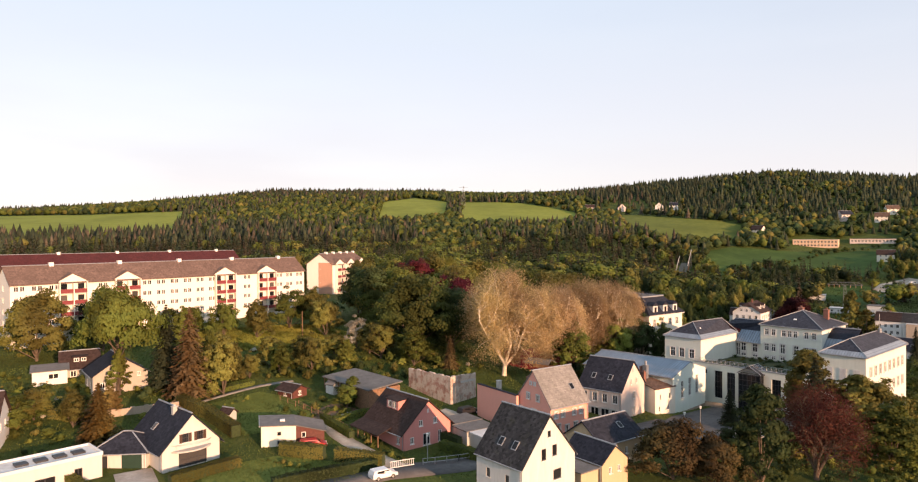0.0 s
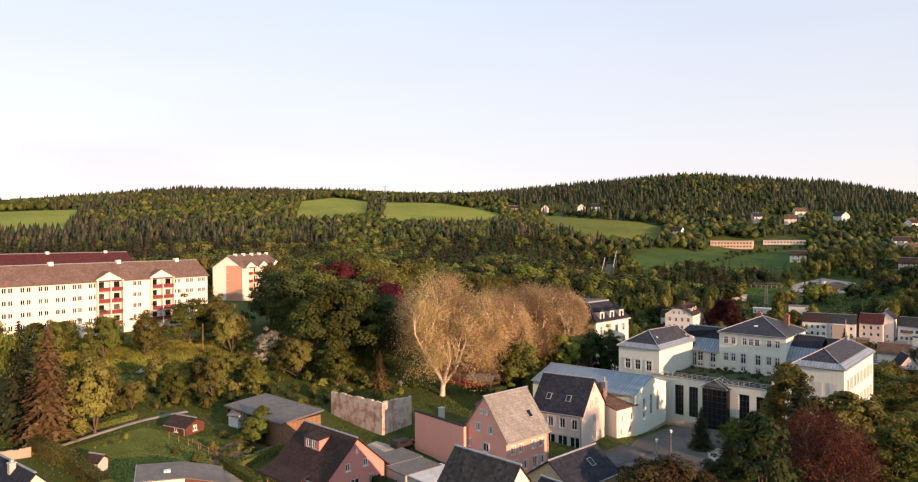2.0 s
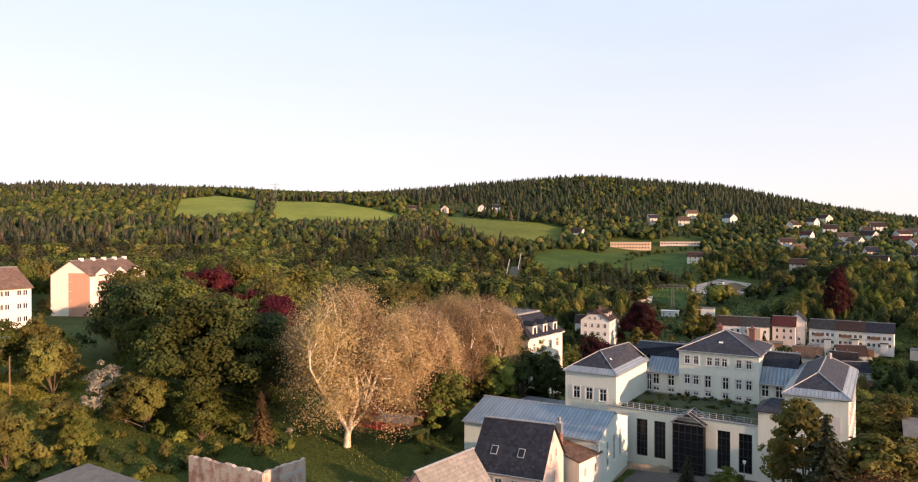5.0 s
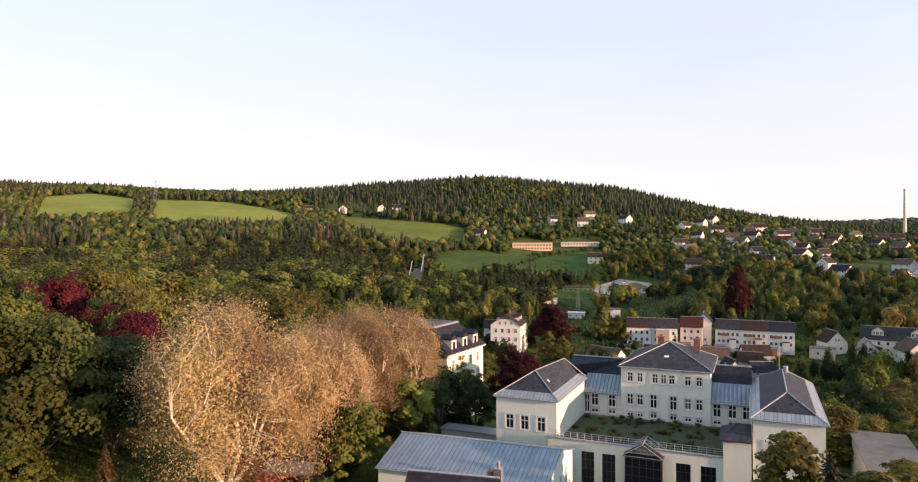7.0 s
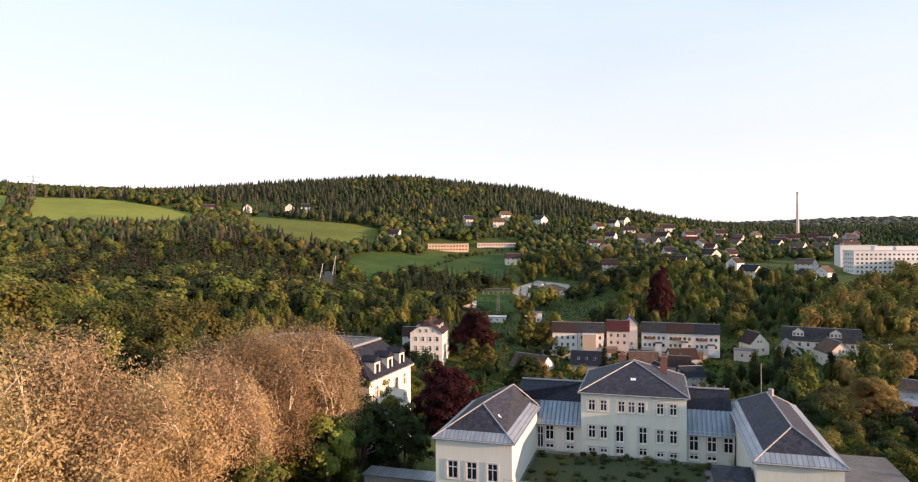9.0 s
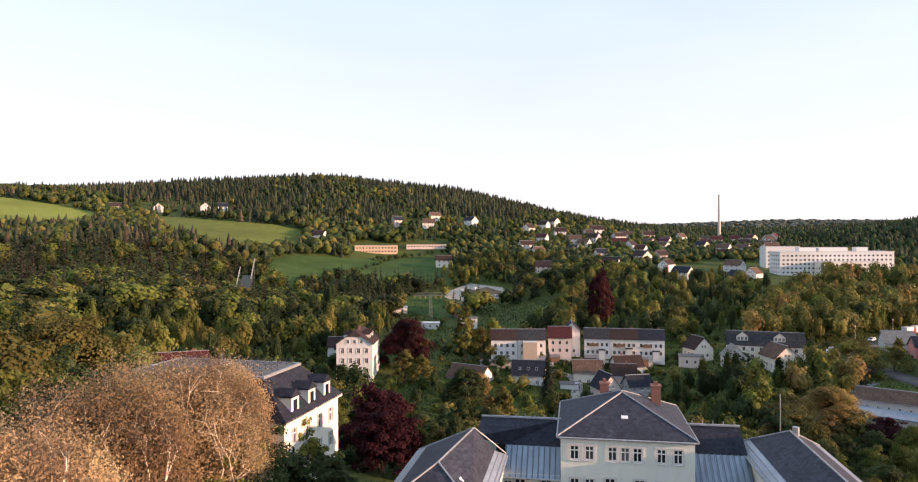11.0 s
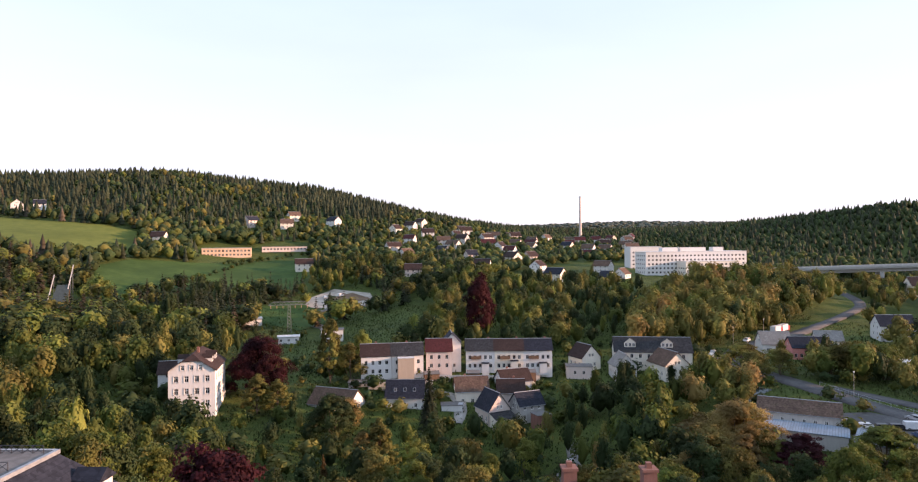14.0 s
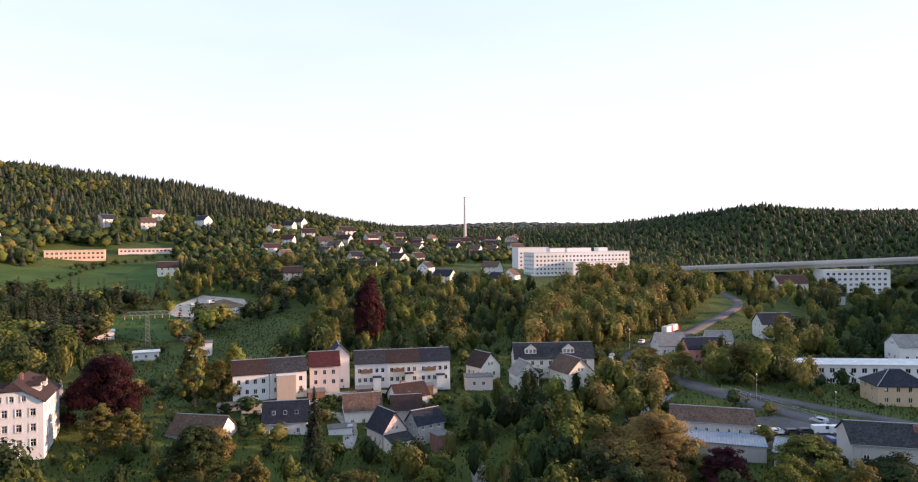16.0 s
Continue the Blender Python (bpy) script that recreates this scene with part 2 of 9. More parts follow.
M = {
    "meadow": meadow_material(),
    "glass": glass_dark(),
    "white": plaster("white_render", (0.66, 0.65, 0.62), 0.16),
    "offwhite": plaster("off_white_render", (0.55, 0.53, 0.49), 0.16),
    "duncream": plaster("dun_cream_render", (0.38, 0.345, 0.29), 0.2),
    "oldwhite": plaster("weathered_white_render", (0.58, 0.56, 0.53), 0.3),
    "school": plaster("pale_green_render", (0.62, 0.64, 0.56), 0.16),
    "hall": plaster("mint_render", (0.62, 0.69, 0.62), 0.14),
    "cream": plaster("cream_render", (0.74, 0.68, 0.57), 0.22),
    "greyrose": plaster("rose_grey_render", (0.62, 0.52, 0.46), 0.25),
    "pink": plaster("salmon_render", (0.74, 0.33, 0.25), 0.07),
    "rose": plaster("rose_red_render", (0.58, 0.23, 0.20), 0.12),
    "yellow": plaster("ochre_render", (0.50, 0.375, 0.235), 0.2),
    "palegreen": plaster("sage_render", (0.50, 0.58, 0.46), 0.15),
    "apt": plaster("ivory_render", (0.74, 0.69, 0.60), 0.08),
    "aptred": simple("red_balcony_panel", (0.18, 0.024, 0.028), 0.6),
    "brownwall": plaster("rust_brown_render", (0.50, 0.28, 0.19), 0.15),
    "brick": plaster("old_brick", (0.23, 0.105, 0.078), 0.5),
    "tanwall": plaster("tan_concrete", (0.42, 0.34, 0.26), 0.25),
    "ruin": ruin_material(),
    "stone": plaster("sandstone_base", (0.36, 0.29, 0.22), 0.45),
    "concrete": plaster("concrete", (0.42, 0.41, 0.38), 0.3),
    "slate": roofing("dark_slate", (0.025, 0.028, 0.039), 0.32, 0.4, 0.7),
    "greyslate": roofing("weathered_grey_slate", (0.235, 0.225, 0.210), 0.32, 0.22, 0.8, 0.25),
    "oldslate": roofing("mossy_slate", (0.040, 0.041, 0.044), 0.34, 0.5, 0.8, 0.12),
    "orange": plaster("apricot_render", (0.66, 0.46, 0.31), 0.12),
    "schoolslate": roofing("anthracite_slate", (0.042, 0.045, 0.058), 0.3, 0.35, 0.6),
    "brownroof": roofing("brown_tiles", (0.048, 0.031, 0.027), 0.36, 0.3, 0.75),
    "redroof": roofing("red_tiles", (0.26, 0.055, 0.035), 0.36, 0.3, 0.65),
    "tanroof": roofing("sun_faded_brown_tiles", (0.165, 0.110, 0.088), 0.36, 0.25, 0.8),
    "winered": roofing("wine_red_tiles", (0.080, 0.024, 0.023), 0.36, 0.25, 0.6),
    "rustroof": roofing("faded_clay_tiles", (0.125, 0.080, 0.060), 0.36, 0.4, 0.85, 0.3),
    "sheet": metal_roof("blue_grey_sheet", (0.20, 0.26, 0.32), 0.6, 0.55),
    "zinc": metal_roof("zinc_sheet", (0.28, 0.31, 0.34), 0.5),
    "felt": ground_cover("roofing_felt", (0.12, 0.115, 0.11), (0.2, 0.19, 0.18), 1.0),
    "pale": simple("pale_roof_sheet", (0.55, 0.54, 0.52), 0.6, 0, 0.2, 0.6),
    "frame": simple("white_window_frame", (0.72, 0.71, 0.67), 0.5),
    "darkframe": simple("dark_metal_frame", (0.05, 0.05, 0.055), 0.45, 0.5),
    "steel": simple("galvanised_steel", (0.42, 0.43, 0.44), 0.45, 0.8),
    "pylonsteel": simple("weathered_pylon_steel", (0.16, 0.17, 0.16), 0.6, 0.4),
    "flash": simple("lead_flashing", (0.30, 0.31, 0.32), 0.5, 0.4, 0.25),
    "wood": simple("weathered_wood", (0.20, 0.11, 0.06), 0.8, 0, 0.35, 3.0),
    "redwood": simple("red_stained_boards", (0.100, 0.031, 0.022), 0.75, 0, 0.3, 3.0),
    "brownframe": simple("dark_brown_stain", (0.055, 0.026, 0.014), 0.6, 0, 0.25, 3.0),
    "garage": simple("green_garage_door", (0.015, 0.04, 0.026), 0.5),
    "bark": simple("grey_brown_bark", (0.11, 0.08, 0.055), 0.95, 0, 0.4, 4.0),
    "planebark": simple("pale_plane_bark", (0.58, 0.49, 0.36), 0.9, 0, 0.35, 1.2),
    "asphalt": ground_cover("worn_asphalt", (0.085, 0.083, 0.085), (0.14, 0.135, 0.13), 1.2),
    "paving": ground_cover("pale_paving", (0.30, 0.28, 0.25), (0.44, 0.41, 0.37), 1.6),
    "lane": ground_cover("trodden_lane", (0.17, 0.16, 0.145), (0.25, 0.235, 0.21), 1.4),
    "gravel": ground_cover("gravel", (0.32, 0.285, 0.235), (0.47, 0.42, 0.35), 2.5),
    "soil": ground_cover("bare_soil", (0.14, 0.095, 0.06), (0.22, 0.15, 0.10), 2.0),
    "lawn": ground_cover("mown_lawn", (0.085, 0.115, 0.026), (0.150, 0.175, 0.044), 0.9),
    "drygrass": ground_cover("sunny_meadow", (0.17, 0.175, 0.034), (0.27, 0.25, 0.055), 0.4),
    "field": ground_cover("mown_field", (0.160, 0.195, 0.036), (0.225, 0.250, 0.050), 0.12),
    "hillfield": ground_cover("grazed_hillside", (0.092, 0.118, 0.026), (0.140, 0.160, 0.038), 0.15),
    # Darker green, with the shade on the lower fields put into the colour.
    "pasture": ground_cover("shade_tinted_pasture", (0.038, 0.075, 0.020), (0.070, 0.115, 0.030), 0.2),
    "court": ground_cover("red_sports_court", (0.22, 0.03, 0.028), (0.30, 0.045, 0.04), 0.8),
    # Dark green in place of the shade deep inside hedges.
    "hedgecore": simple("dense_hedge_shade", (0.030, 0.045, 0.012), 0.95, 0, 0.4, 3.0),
    "river": simple("river_water", (0.03, 0.04, 0.035), 0.08, 0, 0.2, 0.6),
    "matting": simple("dark_slope_matting", (0.030, 0.045, 0.044), 0.8, 0, 0.4, 0.8),
    "rubber": simple("black_rubber", (0.02, 0.02, 0.02), 0.8),
}

# ---------------------------------------------------------------- height of the land
# Land heights: town terrace, valley, and the hills round it
TERRACE = [(0, 40, 2), (-45, 50, 3), (45, 60, 1), (90, 60, -1), (-38, 88, 3.5), (0, 96, 2.4), (28, 95, 2), (46, 116, 1.3),
           (70, 118, 0.2), (100, 100, -1), (60, 130, -0.6), (-28, 98, 4), (-25, 122, 5.6), (2, 124, 3.9), (-12, 133, 6), (18, 133, 4.6),
           (48, 150, 3), (-30, 165, 11), (-62, 186, 13.5), (-110, 160, 13.5), (-75, 125, 8), (10, 190, 9), (-20, 240, 14), (75, 185, 0), (-120, 60, 4)]
VALLEY = [(105, 150, -3), (122, 180, -12), (150, 195, -21), (130, 235, -18), (155, 300, -11.5), (185, 245, -20), (222, 226, -18.5), (218, 272, -9.0), (248, 246, -9.0),
          (237, 262, -9.0), (262, 240, -11), (200, 190, -21), (225, 170, -15), (278, 156, -9.5), (170, 130, -12), (150, 80, -8), (300, 125, -11.5),
          (398, 181, -6.5), (330, 60, -13), (450, 90, -12), (200, 30, -8), (320, 175, -8.5), (110, 300, -12), (60, 290, 2)]
SLOPES = [(283, 380, -6), (232, 318, -10), (292, 280, -2), (320, 397, -3), (396, 415, 12), (360, 575, 24), (520, 265, 9), (450, 200, 6),
          (240, 470, 0), (120, 420, 8), (20, 420, 12), (30, 560, 22), (-150, 420, 14), (-140, 300, 14), (260, 640, 42), (160, 560, 30), (194, 478, 0), (640, 440, 26),
          (800, 480, 32), (247, 803, 66), (60, 830, 68)]
HILLS = [(470, 850, 115), (330, 930, 105), (620, 760, 98), (760, 640, 57), (880, 560, 36), (-230, 1050, 103), (0, 1150, 109), (-560, 850, 62), (-330, 720, 48), (250, 1180, 100),
         (960, 160, 69), (1000, -20, 50), (760, 100, 5), (700, -120, 0), (2300, 1050, 92), (2500, 500, 80), (1500, 900, 40), (1400, 350, 50), (-900, 1700, 70),
         # This row holds an unseen south-east ridge, added to shade the valley floor.
         (500, 1900, 70), (-900, -600, 20), (500, -900, 0), (0, -300, 2), (330, -440, 88), (480, -340, 84), (640, -310, 88), (570, -480, 112), (800, -270, 82), (930, -190, 66), (200, -540, 50), (620, -620, 110), (606, 92, -2.9), (597, 135, -0.1), (1100, 100, 65),
         (380, -40, -12), (560, 0, -8), (240, -60, -8), (110, 20, -2), (60, -120, 0), (3400, 3400, 60), (-3400, 3400, 60), (3400, -3400, 40), (-3400, -3400, 40)]
LAND = np.array(TERRACE + VALLEY + SLOPES + HILLS, float)
REACH = 60.0


def _bend(d2):
    return np.sqrt(d2 + REACH * REACH * 0.02)


_n = len(LAND)
_d2 = ((LAND[:, None, :2] - LAND[None, :, :2]) ** 2).sum(2)
_a = np.zeros((_n + 1, _n + 1))
_a[:_n, :_n] = _bend(_d2) + np.eye(_n) * -0.6
_a[:_n, _n] = _a[_n, :_n] = 1
_w = np.linalg.solve(_a, np.append(LAND[:, 2], 0))


def land(x, y):
    """Height of the land at one place or at arrays of places."""
    x, y = np.asarray(x, float), np.asarray(y, float)
    out = np.full(np.broadcast(x, y).shape, _w[-1])
    for (px, py, _), k in zip(LAND, _w[:-1]):
        out = out + k * _bend((x - px) ** 2 + (y - py) ** 2)
    return out if out.shape else float(out)

# ---------------------------------------------------------------- mesh helpers


def part(name, bm, material, parent=None, label=""):
    me = bpy.data.meshes.new(name)
    bm.to_mesh(me)
    bm.free()
    me.materials.append(material)
    ob = new(name, me)
    ob.parent = parent
    return tagged(ob, label)


def share(name, me, parent, m):
    ob = new(name, me)
    ob.parent = parent
    ob.matrix_basis = m
    return ob


def mesh_of(name, verts, faces, material, smooth=False):
    """A mesh from arrays: verts (n, 3), faces (m, 3 or 4)."""
    verts, faces = np.asarray(verts, np.float32), np.asarray(faces, np.int32)
    me = bpy.data.meshes.new(name)
    k = faces.shape[1]
    me.vertices.add(len(verts))
    me.vertices.foreach_set("co", verts.ravel())
    me.loops.add(faces.size)
    me.loops.foreach_set("vertex_index", faces.ravel())
    me.polygons.add(len(faces))
    me.polygons.foreach_set("loop_start", np.arange(0, faces.size, k, dtype=np.int32))
    me.update(calc_edges=True)
    if smooth:
        me.polygons.foreach_set("use_smooth", np.ones(len(faces), dtype=bool))
    me.materials.append(material)
    return me


def box(bm, x0, x1, y0, y1, z0, z1, m=None):
    vs = [bm.verts.new(p) for p in ((x0, y0, z0), (x1, y0, z0), (x1, y1, z0), (x0, y1, z0), (x0, y0, z1), (x1, y0, z1), (x1, y1, z1), (x0, y1, z1))]
    for f in ((3, 2, 1, 0), (4, 5, 6, 7), (0, 1, 5, 4), (1, 2, 6, 5), (2, 3, 7, 6), (3, 0, 4, 7)):
        bm.faces.new([vs[i] for i in f])
    if m is not None:
        for v in vs:
            v.co = m @ v.co
    return vs


def boxes(*items):
    bm = bmesh.new()
    for it in items:
        box(bm, *it)
    return bm


def rod(bm, a, b, r, sides=6, r2=None):
    a, b = Vector(a), Vector(b)
    q = (b - a).to_track_quat("Z", "Y").to_matrix()
    rings = []
    for p, rr in ((a, r), (b, r if r2 is None else r2)):
        rings.append([bm.verts.new(p + q @ Vector((rr * math.cos(2 * math.pi * i / sides), rr * math.sin(2 * math.pi * i / sides), 0))) for i in range(sides)])
    for i in range(sides):
        j = (i + 1) % sides
        bm.faces.new((rings[0][i], rings[0][j], rings[1][j], rings[1][i]))
    bm.faces.new(rings[1])
    bm.faces.new(rings[0][::-1])


def slab(polys, thick):
    """A roof skin: polygons joined at their edges, thickened straight down."""
    bm = bmesh.new()
    for poly in polys:
        bm.faces.new([bm.verts.new(p) for p in poly])
    bmesh.ops.remove_doubles(bm, verts=bm.verts, dist=0.002)
    bmesh.ops.recalc_face_normals(bm, faces=bm.faces)
    up = sum(f.normal.z for f in bm.faces)
    if up < 0:
        bmesh.ops.reverse_faces(bm, faces=bm.faces)
    top = list(bm.faces)
    ex = bmesh.ops.extrude_face_region(bm, geom=top)
    low = [g for g in ex["geom"] if isinstance(g, bmesh.types.BMVert)]
    for v in low:
        v.co.z -= thick
    bmesh.ops.recalc_face_normals(bm, faces=bm.faces)
    return bm


SIDES = {"S": ((0, -1), 0), "E": ((1, 0), 90), "N": ((0, 1), 180), "W": ((-1, 0), 270)}


def side_pose(side, lx, ly):
    """The frame of one wall: x along it as seen from outside, y inwards, z up."""
    (nx, ny), deg = SIDES[side]
    return Matrix.Translation((nx * lx / 2, ny * ly / 2, 0)) @ Matrix.Rotation(radians(deg), 4, "Z")


def wall_side(bm, m, length, top, holes, base=-2.5, reveal=0.16):
    """One wall with real openings. top: list of (u, z) of its upper edge; holes: (u, v, w, h) with u the middle."""
    us = sorted({-length / 2, length / 2, *[p[0] for p in top], *[h[0] - h[2] / 2 for h in holes], *[h[0] + h[2] / 2 for h in holes]})

    def tz(u):
        for (a, za), (b, zb) in zip(top, top[1:]):
            if a - 1e-6 <= u <= b + 1e-6:
                return za + (zb - za) * (u - a) / max(b - a, 1e-6)
        return top[-1][1]

    for a, b in zip(us, us[1:]):
        if b - a < 1e-4:
            continue
        mid = 0.5 * (a + b)
        gaps = sorted((h[1], h[1] + h[3]) for h in holes if h[0] - h[2] / 2 < mid < h[0] + h[2] / 2)
        z = base
        for lo, hi in gaps:
            bm.faces.new([bm.verts.new(m @ Vector(p)) for p in ((a, 0, z), (b, 0, z), (b, 0, lo), (a, 0, lo))])
            z = hi
        bm.faces.new([bm.verts.new(m @ Vector(p)) for p in ((a, 0, z), (b, 0, z), (b, 0, tz(b)), (a, 0, tz(a)))])
    for u, v, w, h in holes:
        c = [(u - w / 2, v), (u + w / 2, v), (u + w / 2, v + h), (u - w / 2, v + h)]
        for (ua, va), (ub, vb) in zip(c, c[1:] + c[:1]):
            bm.faces.new([bm.verts.new(m @ Vector(p)) for p in ((ua, 0, va), (ub, 0, vb), (ub, reveal + 0.06, vb), (ua, reveal + 0.06, va))])


_win = {}


def casement(w, h, t, ub, vb, glazed=False):
    """One window frame in a single piece, with upright bars ub and cross bars vb; glazed adds the panes as faces of slot 1."""
    us = [-w / 2, -w / 2 + t] + [q for p in ub for q in p] + [w / 2 - t, w / 2]
    zs = [0, t] + [q for p in vb for q in p] + [h - t, h]
    bm = bmesh.new()
    front = [[bm.verts.new((u, -0.035, z)) for z in zs] for u in us]
    for i in range(len(us) - 1):
        for j in range(len(zs) - 1):
            q = [front[i][j], front[i + 1][j], front[i + 1][j + 1], front[i][j + 1]]
            if i % 2 == 0 or j % 2 == 0:
                bm.faces.new(q)
                continue
            back = [bm.verts.new((v.co.x, 0.03, v.co.z)) for v in q]
            for k in range(4):
                bm.faces.new((q[k], back[k], back[(k + 1) % 4], q[(k + 1) % 4]))
            if glazed:
                bm.faces.new(back).material_index = 1
    bm.normal_update()
    return bm


def window_meshes(w, h, kind, frame_mat):
    key = (round(w, 2), round(h, 2), kind, frame_mat)
    if key not in _win:
        t = 0.11
        ub = [(-t / 2, t / 2)] if kind in ("cross", "two") else [(-w / 2 + w * i / 3 - t / 3, -w / 2 + w * i / 3 + t / 3) for i in (1, 2)] if kind == "grid" else []
        k = max(2, round(h / 1.1))
        vb = [(h * 0.62, h * 0.62 + t)] if kind == "cross" else [(h * i / k - t / 3, h * i / k + t / 3) for i in range(1, k)] if kind == "grid" else []
        bm = casement(w, h, t, ub, vb)
        fr = bpy.data.meshes.new("window")
        bm.to_mesh(fr)
        bm.free()
        fr.materials.append(M[frame_mat])
        bm = boxes((-w / 2 + 0.02, w / 2 - 0.02, 0.008, 0.02, 0.02, h - 0.02))
        pn = bpy.data.meshes.new("pane")
        bm.to_mesh(pn)
        bm.free()
        pn.materials.append(M["glass"])
        bm = boxes((-w / 2 - 0.08, w / 2 + 0.08, -0.24, 0.0, -0.07, 0.0))
        sl = bpy.data.meshes.new("sill")
        bm.to_mesh(sl)
        bm.free()
        sl.materials.append(M["frame"])
        bm = boxes((-w / 2 - 0.16, -w / 2, -0.2, -0.13, -0.1, h + 0.16), (w / 2, w / 2 + 0.16, -0.2, -0.13, -0.1, h + 0.16), (-w / 2, w / 2, -0.2, -0.13, h, h + 0.16))
        tr = bpy.data.meshes.new("surround")
        bm.to_mesh(tr)
        bm.free()
        tr.materials.append(M["oldwhite"])
        _win[key] = fr, pn, sl, tr
    return _win[key]


def add_window(parent, m, hole, kind="cross", frame_mat="frame", sill=True, trim=False, depth=0.1):
    u, v, w, h = hole
    fr, pn, sl, tr = window_meshes(w, h, kind, frame_mat)
    win = share("window", fr, parent, m @ Matrix.Translation((u, depth, v)))
    share("pane", pn, win, Matrix())
    if sill:
        share("sill", sl, win, Matrix())
    if trim:
        share("surround", tr, win, Matrix())
    return win


def far_window(parent, m, hole):
    """A window of a distant house: frame and pane in one mesh."""
    u, v, w, h = hole
    key = (round(w, 2), round(h, 2), "far")
    if key not in _win:
        bm = casement(w, h, 0.06, [(-0.03, 0.03)], [], True)
        me = bpy.data.meshes.new("window")
        bm.to_mesh(me)
        bm.free()
        me.materials.append(M["frame"])
        me.materials.append(M["glass"])
        _win[key] = me
    return share("window", _win[key], parent, m @ Matrix.Translation((u, 0.16, v)))


def thing(name, x, y, z, rot, label, category, group=""):
    e = new(name)
    e.empty_display_size = 0.5
    e.matrix_world = pose(x, y, z, 0, 0, rot)
    return tagged(e, label, category, group)


def roof_polys(kind, lx, ly, eave, ridge, over, gover=None, front=0.0):
    """Upper faces of a roof over a plan lx by ly, ridge along x."""
    g = over if gover is None else gover
    k = (ridge - eave) / (ly / 2)
    a, b, ze = lx / 2 + g, ly / 2 + over, eave - over * k
    if kind == "gable":
        return [[(-a, -b, ze), (a, -b, ze), (a, 0, ridge), (-a, 0, ridge)], [(-a, 0, ridge), (a, 0, ridge), (a, b, ze), (-a, b, ze)]]
    if kind == "hip":
        a = lx / 2 + over
        r = max(a - b, 0.02)
        return [[(-a, -b, ze), (a, -b, ze), (r, 0, ridge), (-r, 0, ridge)], [(-r, 0, ridge), (r, 0, ridge), (a, b, ze), (-a, b, ze)],
                [(a, -b, ze), (a, b, ze), (r, 0, ridge)], [(-a, b, ze), (-a, -b, ze), (-r, 0, ridge)]]
    if kind == "halfhip":
        c, zc, r = ly * 0.19, ridge - 0.38 * (ridge - eave), a - 2.2
        return [[(-a, -b, ze), (a, -b, ze), (a, -c, zc), (r, 0, ridge), (-r, 0, ridge), (-a, -c, zc)], [(a, b, ze), (-a, b, ze), (-a, c, zc), (-r, 0, ridge), (r, 0, ridge), (a, c, zc)],
                [(a, -c, zc), (a, c, zc), (r, 0, ridge)], [(-a, c, zc), (-a, -c, zc), (-r, 0, ridge)]]
    if kind == "shed":
        return [[(-a, -b, eave), (a, -b, eave), (a, b, ridge), (-a, b, ridge)]]
    return [[(-a, -b, eave), (a, -b, eave), (a, b, eave), (-a, b, eave)]]


